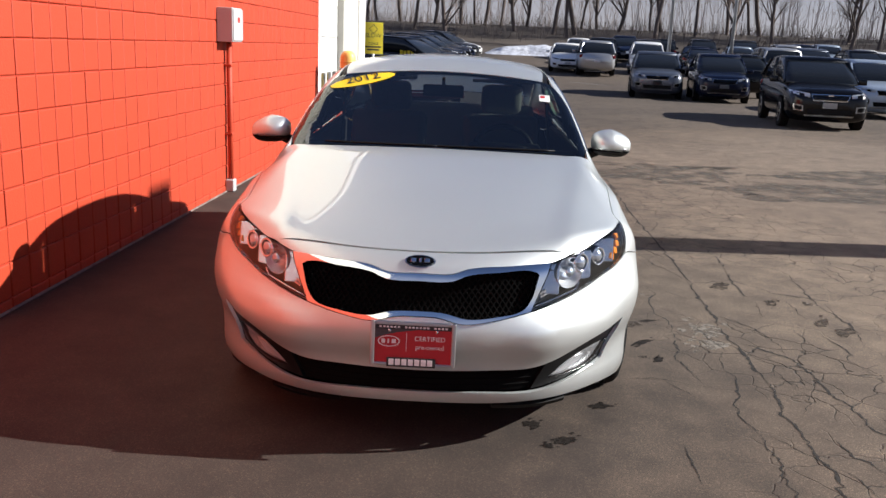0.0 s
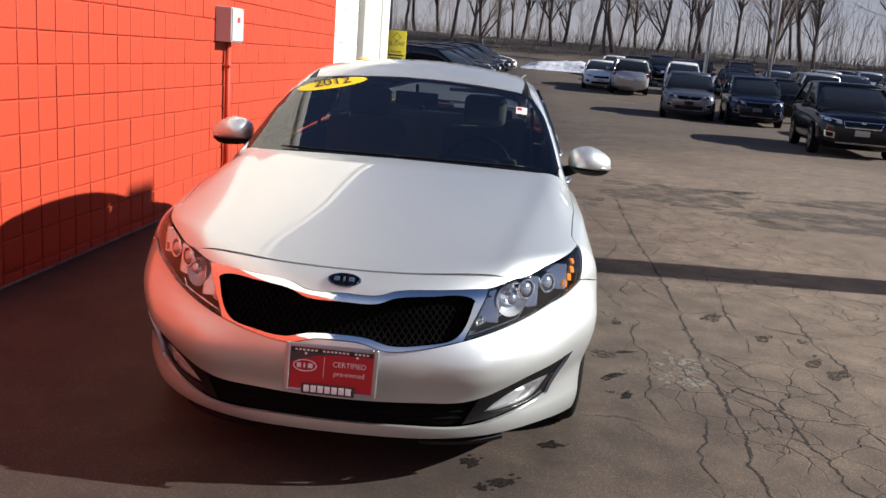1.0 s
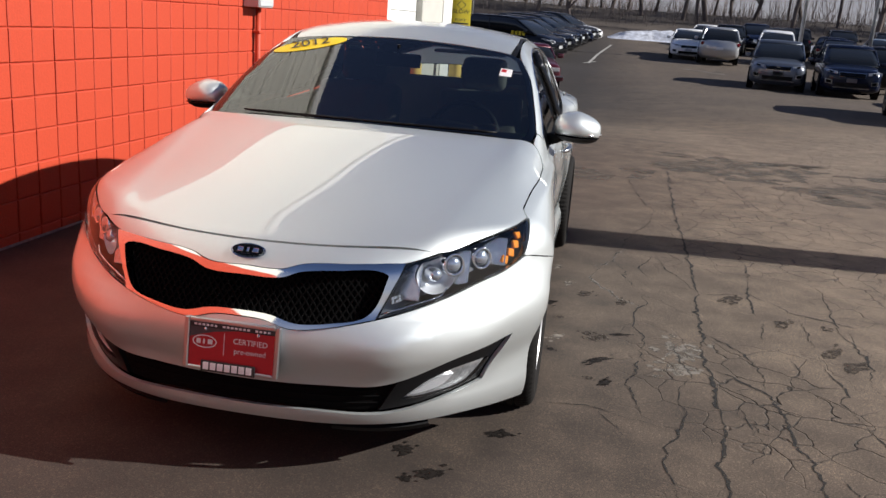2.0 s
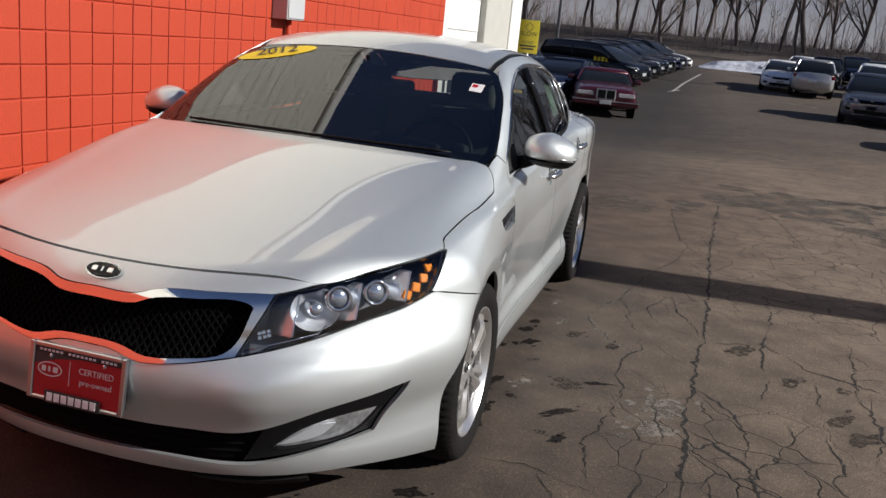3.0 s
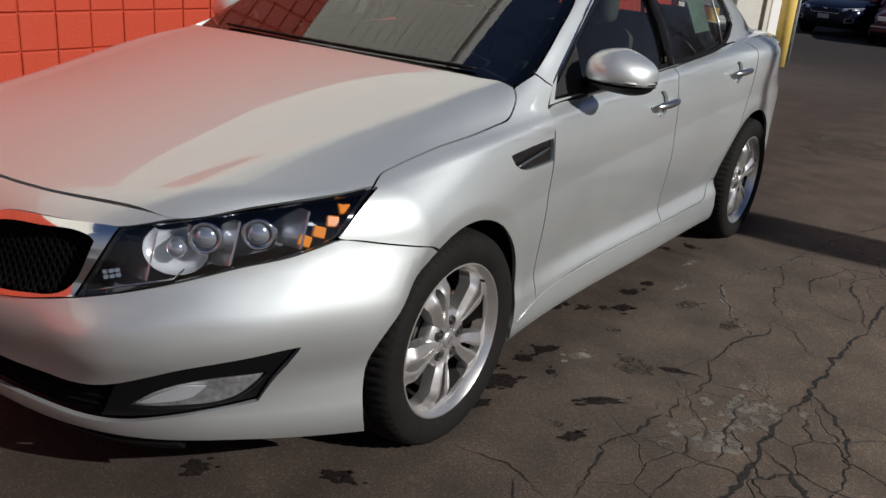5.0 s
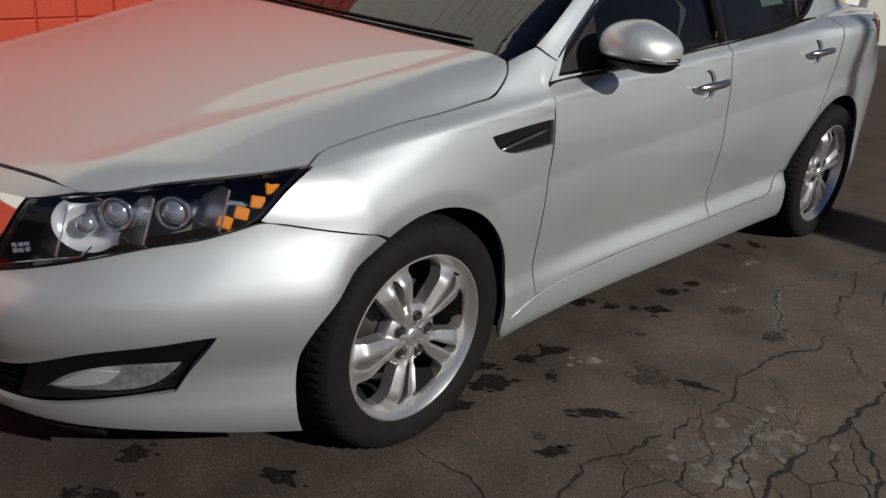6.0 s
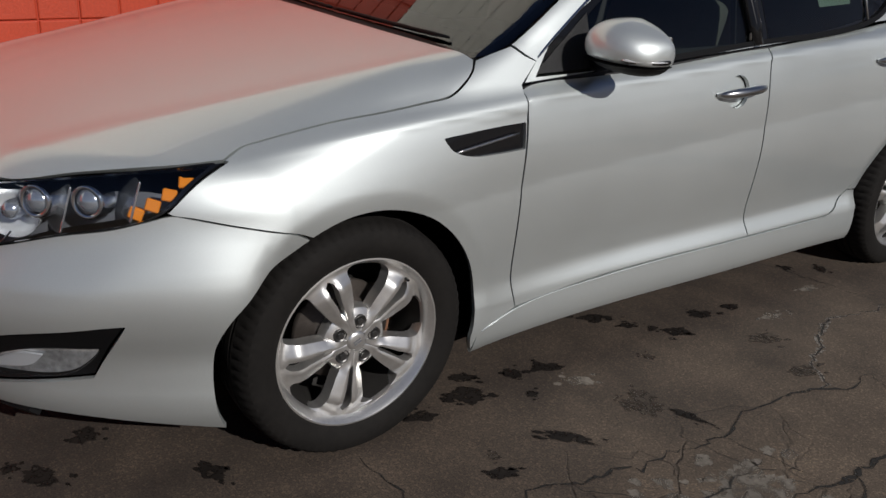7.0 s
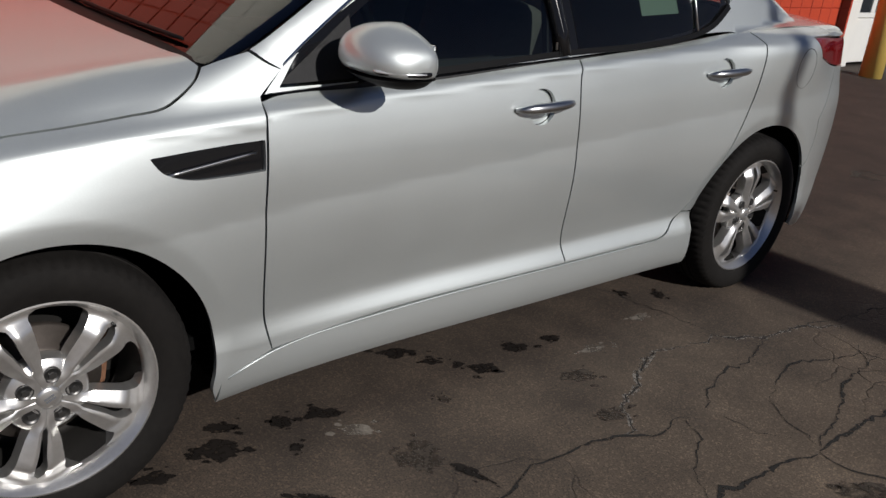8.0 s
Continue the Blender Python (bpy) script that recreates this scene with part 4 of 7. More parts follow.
hood_half = [(0, 0.092, 0.803), (0.25, 0.112, 0.803), (0.50, 0.182, 0.802), (0.60, 0.212, 0.7995), (0.72, 0.344, 0.833), (0.82, 0.519, 0.860), *HOOD_SIDE, (0.775, 1.382, 1.036), (0.5, 1.325, 1.05), (0.25, 1.30, 1.06), (0, 1.295, 1.06)]
hood = panel("hood", both(hood_half), ABOVE, skin, PAINT, label="silver bonnet with two raised creases", mirror=False, step=0.022)
chrome = panel("grille_surround", both(CHROME_LOW + CHROME_TOP), NOSE, body, CHROME, label="chrome grille surround", holes=[both(GRILLE)], mirror=False, step=0.02, gap=0.001, sink=-0.006, rim=0.03)
grille = panel("grille", both(GRILLE), NOSE, body, HOLLOW, label="black mesh grille", mirror=False, step=0.03, gap=-0.004, sink=0.035, rim=0, back=False)


def lattice():
    """The honeycomb bars in front of the grille's dark back."""
    bm = bmesh.new()
    loop = [np.array([NOSE.flat(p) for p in snap(body, both(GRILLE))])]
    pitch_a, pitch_z = 0.021, 0.0165
    lines = []
    for row in range(-1, 13):
        for col in range(-24, 25):
            a, z = (col + 0.5 * (row % 2)) * pitch_a, 0.565 + row * pitch_z
            for da, dz in ((pitch_a / 2, pitch_z), (-pitch_a / 2, pitch_z)):
                lines.append(((a, z), (a + da, z + dz)))
    mids = np.array([((p[0] + q[0]) / 2, (p[1] + q[1]) / 2) for p, q in lines])
    keep = inside(mids, loop)
    ends = np.array([e for (p, q), k in zip(lines, keep) if k for e in (p, q)])
    co, nor = settle(body, NOSE, ends, 0.022)
    for i in range(0, len(co), 2):
        p, q, n = Vector(co[i]), Vector(co[i + 1]), Vector(nor[i])
        w = (q - p).cross(n).normalized() * 0.0022
        v = [bm.verts.new(x) for x in (p - w, p + w, q + w, q - w)]
        b = [bm.verts.new(x - n * 0.009) for x in (p - w * 1.6, p + w * 1.6, q + w * 1.6, q - w * 1.6)]
        bm.faces.new(v)
        for j in range(4):
            bm.faces.new((v[j], b[j], b[(j + 1) % 4], v[(j + 1) % 4]))
    return bm


part("honeycomb", lattice(), HOLLOW, grille)
intake = panel("lower_intake", both(INTAKE), NOSE, body, HOLLOW, label="black lower air intake", mirror=False, step=0.03, gap=-0.004, sink=0.03, rim=0, back=False)
bm = bmesh.new()
for z in (0.295, 0.317, 0.339):
    q = np.array([(0.40 * (i / 20 - 0.5) * 2, z) for i in range(21)])
    co, nor = settle(body, NOSE, q, 0.026)
    tube([tuple(c) for c in co], 0.003, 6, bm=bm)
part("slats", bm, HOLLOW, intake)

# lamps
panel("headlight_bowl", LAMP, NOSE, body, BOWL, label="grey lamp housing", sink=0.115, rim=-0.100, gap=0.001, step=0.03, back=False)
headlight = panel("headlight_lens", LAMP, NOSE, body, LENS, label="clear headlight lens", rim=0.008, gap=0.003, back=False, step=0.02)
lens_rim = panel("headlight_frame", LAMP, NOSE, body, GLOSS_BLACK, label="black lamp edge", sink=0.002, rim=0.014, gap=0.001, back=False, step=0.02,
                 holes=[[tuple(Vector(p).lerp(Vector((0.66, 0.26, 0.735)), 0.05)) for p in LAMP]])


def place_on_nose(x, y, z, sink, side):
    """A frame on the nose: local z points out of the body, local y up."""
    co, nor = settle(body, NOSE, [NOSE.flat((x, y, z))], sink)
    n = Vector(nor[0] * (side, 1, 1))
    up = (Vector((0, 0, 1)) - n * n.z).normalized()
    right = up.cross(n)
    m = Matrix((right, up, n)).transposed().to_4x4()
    return Matrix.Translation(co[0] * (side, 1, 1)) @ m


def dish(r, deep, rings=6, sides=28, squash=1.0):
    bm = bmesh.new()
    prof = [(r * math.sin(t * math.pi / 2 / rings), -deep * math.cos(t * math.pi / 2 / rings)) for t in range(1, rings + 1)]
    b = lathe(prof, sides)
    bmesh.ops.scale(b, vec=(1, squash, 1), verts=b.verts)
    bm.free()
    return b


def facing(x, y, z, sink, side, out):
    """A frame in the lamp that looks straight ahead, turned a little outwards."""
    at = place_on_nose(x, y, z, sink, side).translation
    n = Vector((out * side, -1, 0.12)).normalized()
    up = (Vector((0, 0, 1)) - n * n.z).normalized()
    return Matrix.Translation(at) @ Matrix((up.cross(n), up, n)).transposed().to_4x4()


LAMP_CHROME = plain("lamp reflector metal", (0.72, 0.74, 0.77), 0.24, 0.9, vary=0.08, big=25)
LAMP_GLASS = shade("pale projector glass", (0.62, 0.66, 0.72), 0.12, 0.8)
for side in (1, -1):
    bowl = part("reflector", dish(0.078, 0.055, squash=0.84), BRIGHT, sedan, "bright low-beam reflector bowl", smooth=True)
    bowl.matrix_local = facing(0.618, 0.185, 0.732, 0.040, side, 0.95)
    part("bulb_shield", lathe([(0.0, 0.012), (0.016, 0.010), (0.022, 0.0), (0.024, -0.006), (0.024, -0.04)], 24), LAMP_GLASS, bowl, "bright bulb shield", smooth=True)
    for x, y, z, sink, out, name in ((0.668, 0.236, 0.765, 0.036, 0.8, "low_beam"), (0.752, 0.334, 0.773, 0.036, 0.9, "high_beam")):
        o = part(name, lathe([(0.031, 0.002), (0.036, 0.006), (0.041, 0.002), (0.043, -0.008), (0.043, -0.05)], 32), CHROME, sedan, "chrome ring of a projector lamp", smooth=True)
        o.matrix_local = facing(x, y, z, sink, side, out)
        part("projector_lens", lathe([(0.0, 0.010), (0.010, 0.009), (0.021, 0.004), (0.030, -0.004), (0.031, -0.012)], 28), LAMP_GLASS, o, "pale projector glass", smooth=True)
    for x0, x1, z0, z1 in ((0.465, 0.550, 0.640, 0.765), (0.560, 0.690, 0.672, 0.795), (0.700, 0.800, 0.722, 0.822)):
        y = place_on_nose(x1, 0.05 + 0.9 * (x1 - 0.4), (z0 + z1) / 2, 0, 1).translation.y + 0.034
        w, h = (x1 - x0) / 2, (z1 - z0) / 2
        o = part("reflector_plate", block(-w, -0.002, -h, w, 0.004, h, 0.004, 2), LAMP_CHROME, sedan, "forward-facing lamp reflector")
        o.matrix_local = pose(side * (x0 + x1) / 2, y, (z0 + z1) / 2, -17, 0, 0)
    step_r = bmesh.new()
    for i in range(3):
        for j in range(2):
            b = block(-0.021 + 0.0142 * i, -0.013 + 0.0134 * j, 0, -0.021 + 0.0142 * (i + 1) - 0.001, -0.013 + 0.0134 * (j + 1) - 0.001, 0.006 + 0.002 * ((i + j) % 2), 0.002)
            me = bpy.data.meshes.new("cell")
            b.to_mesh(me)
            b.free()
            step_r.from_mesh(me)
            bpy.data.meshes.remove(me)
    o = part("stepped_reflector", step_r, CHROME, sedan, "small stepped chrome reflector")
    o.matrix_local = place_on_nose(0.494, 0.087, 0.662, 0.030, side) @ pose(0, 0, 0, 0, 22 * side, 12 * side)
    co, nor = settle((lambda x, y, z: body(side * x, y, z)), NOSE, [NOSE.flat(p) for p in ((0.450, 0.055, 0.618), (0.50, 0.085, 0.631), (0.546, 0.112, 0.643), (0.59, 0.145, 0.654), (0.627, 0.175, 0.664), (0.643, 0.194, 0.689))], 0.014)
    part("lamp_strip", tube([tuple(c * (side, 1, 1)) for c in co], 0.0028, 6), CHROME, sedan, "thin chrome strip", smooth=True)
    for x, y, z, lean_a in ((0.822, 0.425, 0.750, 22), (0.838, 0.460, 0.772, 16), (0.850, 0.497, 0.799, 10), (0.853, 0.537, 0.833, 4)):
        bm = block(-0.0165, -0.0145, -0.010, 0.0165, 0.0145, 0.004, 0.003)
        o = part("amber_block", bm, AMBER, sedan, "amber side reflector")
        o.matrix_local = place_on_nose(x, y, z, 0.030, side) @ pose(0, 0, 0, 0, 0, -lean_a * side)
panel("fog_bowl", FOG, NOSE, body, FOG_BOWL, label="bright fog lamp bowl", sink=0.026, rim=0, gap=0.001, step=0.03, back=False)
FOG_MID = [(0.545, 0.112, 0.318), (0.60, 0.15, 0.325), (0.66, 0.20, 0.345), (0.685, 0.22, 0.375), (0.65, 0.185, 0.375), (0.60, 0.145, 0.352)]
panel("fog_reflector", FOG_MID, NOSE, body, BRIGHT, label="bright fog lamp reflector", sink=0.018, rim=0.006, gap=0, step=0.03, back=False)
panel("fog_lens", FOG, NOSE, body, LENS, label="clear fog lamp lens", sink=0.008, rim=0.004, step=0.025, back=False)
panel("fog_frame", [(0.46, 0.06, 0.268), (0.60, 0.15, 0.292), (0.765, 0.318, 0.337), (0.788, 0.33, 0.377), (0.828, 0.388, 0.493), (0.79, 0.33, 0.486), (0.655, 0.165, 0.449), (0.52, 0.085, 0.395)], NOSE, body, BLACK, label="black fog lamp surround", sink=0.016, rim=0.02, gap=0.001, step=0.03, back=False, holes=[FOG])
panel("lip", [(0.60, 0.20, 0.202), (0.3, 0.06, 0.222), (0.3, 0.07, 0.204), (0.6, 0.22, 0.186)], NOSE, body, BLACK, label="black chin lip", sink=0.0, rim=0.02, gap=-0.002, back=False)

# flanks
fender = [(0.870, 0.574, 0.832), (0.859, 0.492, 0.757), *SEAM, *arc(*ARCH_F, 114, -13, 16), (0.87, 1.375, 0.180), (0.87, 1.392, 0.236), (0.89, 1.545, 0.283), (0.9, 1.53, 0.345), (0.9, 1.507, 0.656), (0.89, 1.508, 0.90), (0.864, 1.511, 0.977), (0.850, 1.537, 0.996), (0.823, 1.582, 1.027), (0.814, 1.540, 1.047), (0.794, 1.508, 1.070), (0.787, 1.44, 1.043), (0.793, 1.388, 1.036), *[(x + 0.001, y + 0.0005, z - 0.001) for x, y, z in reversed(HOOD_SIDE[:-1])], (0.860, 0.640, 0.867)]
VENT = [(0.9, 1.215, 0.861), (0.9, 1.24, 0.83), (0.9, 1.30, 0.808), (0.9, 1.40, 0.803), (0.9, 1.500, 0.804), (0.9, 1.501, 0.876), (0.9, 1.40, 0.873)]
panel("front_fender", fender, SLANT, skin, PAINT, label="silver front wing", holes=[VENT], step=0.0105, gap=0.002)
vent = panel("side_vent", VENT, SIDE, body, GLOSS_BLACK, label="gloss black side vent", sink=0.012, rim=0.0, gap=-0.003, step=0.02)
for side in (1, -1):
    co, nor = settle(body, SIDE, [(1.25 + 0.23 * i / 8, 0.822 + 0.028 * i / 8) for i in range(9)], 0.004)
    part("vent_blade", tube([tuple(c * (side, 1, 1)) for c in co], [0.003, *[0.0045] * 7, 0.003], 8), SATIN, sedan, "bright vent blade", smooth=True)
DOOR_F = [(0.9, 1.545, 0.284), (0.9, 1.531, 0.345), (0.9, 1.508, 0.656), (0.89, 1.511, 0.90), (0.866, 1.514, 0.974), (0.858, 1.56, 0.983), (0.86, 1.803, 0.995), (0.864, 2.08, 1.007), (0.864, 2.56, 1.040), (0.872, 2.664, 1.048), (0.9, 2.644, 0.98), (0.9, 2.640, 0.92), (0.9, 2.652, 0.74), (0.88, 2.670, 0.43), (0.88, 2.676, 0.40), (0.9, 2.694, 0.314), (0.915, 1.93, 0.308)]
DOOR_R = [(0.9, 2.695, 0.314), (0.88, 2.677, 0.40), (0.88, 2.671, 0.43), (0.9, 2.653, 0.74), (0.9, 2.641, 0.92), (0.9, 2.645, 0.98), (0.872, 2.665, 1.048), (0.84, 3.05, 1.074), (0.82, 3.32, 1.10), (0.80, 3.50, 1.112), (0.80, 3.66, 1.10), (0.89, 3.678, 1.047), (0.907, 3.664, 0.939), (0.9, 3.640, 0.809), (0.9, 3.588, 0.70), (0.888, 3.505, 0.56), (0.873, 3.366, 0.398), (0.872, 3.315, 0.368), (0.88, 3.268, 0.325), (0.89, 3.22, 0.313), (0.89, 3.05, 0.311)]
SILL = [(0.87, 1.388, 0.239), (0.89, 1.546, 0.280), (0.91, 1.93, 0.305), (0.92, 2.69, 0.311), (0.89, 3.05, 0.308), (0.89, 3.221, 0.310), (0.88, 3.270, 0.322), (0.872, 3.318, 0.366), (0.873, 3.367, 0.395), (0.88, 3.432, 0.386), (0.88, 3.432, 0.30), (0.88, 3.43, 0.165), (0.90, 2.7, 0.158), (0.89, 1.75, 0.156), (0.87, 1.380, 0.168)]
def ring(y, z, r, n=14):
    return [(0.9, y + r * math.cos(2 * math.pi * i / n), z + r * math.sin(2 * math.pi * i / n)) for i in range(n)]


GRIPS = ((2.468, 0.888, 0.056), (3.445, 0.948, 0.054))
for grip, name, shape in ((GRIPS[0], "front_door", DOOR_F), (GRIPS[1], "rear_door", DOOR_R)):
    panel(name, shape, SIDE, body, PAINT, label="silver " + name.replace("_", " "), holes=[ring(*grip)], step=0.015, gap=0.0026)
    panel("handle_cup", ring(grip[0], grip[1], grip[2] + 0.002), SIDE, body, PAINT, label="recessed silver handle cup", sink=0.018, rim=0, gap=0, step=0.02, back=False)
    y, z, r = grip
    co, nor = settle(body, SIDE, [(y - 0.118 + 0.25 * i / 10, z - 0.004 + 0.01 * i / 10) for i in range(11)], 0)
    for side in (1, -1):
        line = [tuple((c + n * (0.004 + 0.036 * math.sin(math.pi * min(1, max(0, i / 10))) ** 0.5)) * (side, 1, 1)) for i, (c, n) in enumerate(zip(co, nor))]
        hb = tube(line, [0.006, 0.012, 0.015, 0.016, 0.016, 0.016, 0.016, 0.016, 0.015, 0.012, 0.006], 10)
        part("door_handle", hb, SATIN, sedan, "bright door handle", smooth=True)
sill = panel("sill", SILL, SIDE, body, PAINT, label="silver rocker sill", step=0.022, gap=0.001)
for side in (1, -1):
    co, nor = settle(body, SIDE, [tuple(v) for v in outline([(1.41, 0.236), (1.546, 0.2765), (1.93, 0.301), (2.69, 0.307), (3.05, 0.304), (3.22, 0.306)], 0.05, closed=False)], 0.0)
    part("sill_bead", tube([tuple(c * (side, 1, 1)) for c in co], 0.0024, 8), PAINT, sedan, "rounded upper edge of the sill", smooth=True)
QUARTER = [(0.873, 3.369, 0.398), (0.888, 3.508, 0.56), (0.9, 3.591, 0.70), (0.9, 3.643, 0.809), (0.907, 3.667, 0.939), (0.89, 3.681, 1.047), (0.80, 3.664, 1.10), (0.80, 4.0, 1.11), (0.787, 4.252, 1.109), (0.838, 4.325, 1.068), (0.883, 4.044, 1.061), (0.897, 4.125, 0.980), (0.87, 4.28, 0.943), (0.852, 4.411, 0.925), (0.849, 4.373, 0.85), (0.866, 4.254, 0.702), (0.86, 4.262, 0.626), (0.865, 4.222, 0.50), *arc(*ARCH_R, 27, 167, 16), (0.88, 3.434, 0.389)]
panel("rear_quarter", QUARTER, SIDE, body, PAINT, label="silver rear wing", step=0.022)
for side in (1, -1):
    co, nor = settle(body, SIDE, [(3.985 + 0.072 * math.cos(2 * math.pi * k / 30), 0.945 + 0.082 * math.sin(2 * math.pi * k / 30)) for k in range(31)], 0.0008)
    if side > 0:
        part("fuel_flap", tube([tuple(c) for c in co], 0.0016, 4, cap=False), HOLLOW, sedan, "dark gap round the fuel flap")
TAIL = Tilted(0.78, 0.6, 0.1)
panel("tail_light", [(0.883, 4.046, 1.058), (0.897, 4.129, 0.982), (0.87, 4.28, 0.946), (0.852, 4.413, 0.928), (0.78, 4.60, 0.915), (0.60, 4.75, 0.93), (0.60, 4.72, 1.035), (0.70, 4.68, 1.042), (0.81, 4.52, 1.055), (0.862, 4.316, 1.064)], TAIL, body, RED_LENS, label="red tail light", gap=0.002, step=0.03)
panel("rear_bumper", [(0.852, 4.413, 0.923), (0.78, 4.60, 0.911), (0.60, 4.75, 0.925), (0.45, 4.78, 0.90), (0.3, 4.8, 0.75), (0.3, 4.75, 0.25), (0.7, 4.55, 0.22), (0.86, 4.28, 0.19), *arc(*ARCH_R, -15, 26, 5), (0.866, 4.225, 0.502), (0.86, 4.264, 0.626), (0.867, 4.256, 0.702), (0.851, 4.375, 0.85)], TAIL, body, PAINT, label="silver rear bumper", step=0.03)
panel("trunk_lid", both([(0, 4.10, 1.15), (0.45, 4.12, 1.14), (0.68, 4.10, 1.12), (0.785, 4.255, 1.108), (0.835, 4.33, 1.068), (0.81, 4.52, 1.059), (0.70, 4.68, 1.046), (0.60, 4.72, 1.04), (0.3, 4.77, 1.075), (0, 4.79, 1.075)]), Tilted(0, 0.3, 1), body, PAINT, label="silver boot lid", mirror=False, step=0.04)
panel("boot_face", both([(0, 4.79, 1.07), (0.3, 4.77, 1.07), (0.60, 4.72, 1.035), (0.60, 4.75, 0.93), (0.45, 4.78, 0.905), (0.3, 4.8, 0.755), (0, 4.82, 0.755)]), Tilted(0, 1, 0.05), body, PAINT, label="silver boot face", mirror=False, step=0.04)
panel("rear_apron", both([(0, 4.82, 0.75), (0.298, 4.8, 0.75), (0.298, 4.75, 0.25), (0, 4.75, 0.22)]), Tilted(0, 1, 0.05), body, PAINT, label="silver rear apron", mirror=False, step=0.04)
panel("shoulder_panel", [(0.82, 3.644, 1.088), (0.80, 4.0, 1.113), (0.79, 4.25, 1.113), (0.77, 4.258, 1.103), (0.68, 4.095, 1.125), (0.70, 3.8, 1.12), (0.76, 3.6, 1.1)], Tilted(0.3, 0, 1), body, PAINT, label="silver shoulder panel", step=0.04)

# roof and glass
WS = [(0, 1.318, 1.04), (0.25, 1.325, 1.04), (0.52, 1.352, 1.035), (0.70, 1.388, 1.035), (0.760, 1.408, 1.035), (0.782, 1.445, 1.045), (0.790, 1.512, 1.074), (0.783, 1.566, 1.104), (0.768, 1.643, 1.148), (0.752, 1.717, 1.192), (0.715, 1.88, 1.285), (0.655, 2.03, 1.385), (0.60, 2.062, 1.405), (0.40, 2.07, 1.42), (0, 2.08, 1.438)]
SCREEN = Tilted(0, -0.75, 0.66)
panel("windscreen", both(WS), SCREEN, house, SCREEN_GLASS, label="tinted windscreen reflecting wall and sky", mirror=False, gap=0.004, rim=0.004, step=0.05, back=False)
band = [tuple(Vector(p).lerp(Vector((0, 1.68, 1.25)), 0.055)) for p in both(WS)]
panel("windscreen_edge", both(WS), SCREEN, house, GLOSS_BLACK, label="black windscreen border", holes=[band], mirror=False, gap=0.004, sink=0.004, rim=0, step=0.04, back=False)
ROOF_SIDE = [(0.655, 2.035, 1.387), (0.645, 2.3, 1.445), (0.63, 2.6, 1.47), (0.63, 3.0, 1.46), (0.63, 3.3, 1.42), (0.64, 3.45, 1.38)]
panel("roof_panel", both([(0, 2.085, 1.44), (0.40, 2.075, 1.424), (0.585, 2.067, 1.405), *[(x - 0.045, y, z + 0.02) for x, y, z in ROOF_SIDE[1:-1]], (0.57, 3.42, 1.41), (0.4, 3.48, 1.43), (0, 3.52, 1.44)]), Tilted(0, 0, 1), house, PAINT, label="silver roof skin", mirror=False, step=0.045, rim=0.008)
panel("roof_strip", [(0.59, 2.06, 1.40), *[(x - 0.042, y, z + 0.02) for x, y, z in ROOF_SIDE[1:]], *[(x - 0.025, y, z + 0.012) for x, y, z in reversed(ROOF_SIDE[1:])], (0.615, 2.06, 1.40)], Tilted(0.4, 0, 1), house, BLACK, label="dark roof drip strip", sink=0.004, step=0.03, gap=0, rim=0.004, back=False)
WIN_F = [(0.862, 1.56, 0.985), (0.856, 1.803, 1.002), (0.864, 2.083, 1.014), (0.864, 2.54, 1.042), (0.83, 2.552, 1.10), (0.76, 2.51, 1.30), (0.70, 2.47, 1.395), (0.70, 2.30, 1.375), (0.74, 2.1, 1.315), (0.79, 1.87, 1.195), (0.84, 1.68, 1.07)]
WIN_R = [(0.86, 2.66, 1.05), (0.83, 3.05, 1.07), (0.80, 3.32, 1.10), (0.79, 3.46, 1.14), (0.76, 3.53, 1.19), (0.70, 3.42, 1.29), (0.67, 3.25, 1.355), (0.665, 3.0, 1.395), (0.665, 2.62, 1.405), (0.75, 2.64, 1.25)]
panel("front_window", WIN_F, SIDE, house, GLASS, label="tinted front door window", gap=0.0, rim=0, step=0.05, back=False, sink=0.006)
panel("rear_window", WIN_R, SIDE, house, GLASS, label="tinted rear door window", gap=0.0, rim=0, step=0.05, back=False, sink=0.006)
HOUSE_SIDE = [(0.860, 1.522, 0.981), (0.856, 1.803, 0.994), (0.864, 2.083, 1.006), (0.864, 2.60, 1.038), (0.84, 3.05, 1.06), (0.82, 3.4, 1.085), (0.8, 3.75, 1.09), (0.75, 4.05, 1.105), (0.70, 4.27, 1.105), (0.68, 4.2, 1.13), (0.66, 4.0, 1.205), (0.655, 3.8, 1.275), (0.65, 3.62, 1.335), (0.625, 3.43, 1.40), (0.62, 3.2, 1.436), (0.61, 3.0, 1.455), (0.61, 2.6, 1.467), (0.62, 2.3, 1.45), (0.64, 2.06, 1.39), (0.717, 1.883, 1.287), (0.754, 1.719, 1.193), (0.770, 1.645, 1.149), (0.785, 1.568, 1.105), (0.794, 1.513, 1.075), (0.815, 1.544, 1.050), (0.826, 1.580, 1.030), (0.848, 1.543, 1.001)]
panel("side_frame", HOUSE_SIDE, Tilted(0.8, -0.35, 0.45), skin, PAINT, label="silver pillars and roof rail", holes=[[(0.852, 1.566, 0.992), (0.856, 1.803, 0.998), (0.86, 2.6, 1.034), (0.84, 3.05, 1.056), (0.82, 3.34, 1.086), (0.79, 3.49, 1.13), (0.76, 3.575, 1.19), (0.70, 3.46, 1.305), (0.67, 3.28, 1.375), (0.665, 3.0, 1.413), (0.66, 2.6, 1.425), (0.665, 2.45, 1.415), (0.69, 2.28, 1.392), (0.735, 2.07, 1.33), (0.785, 1.85, 1.21), (0.82, 1.650, 1.083)]], step=0.03, gap=0.001, rim=0.01, back=False)
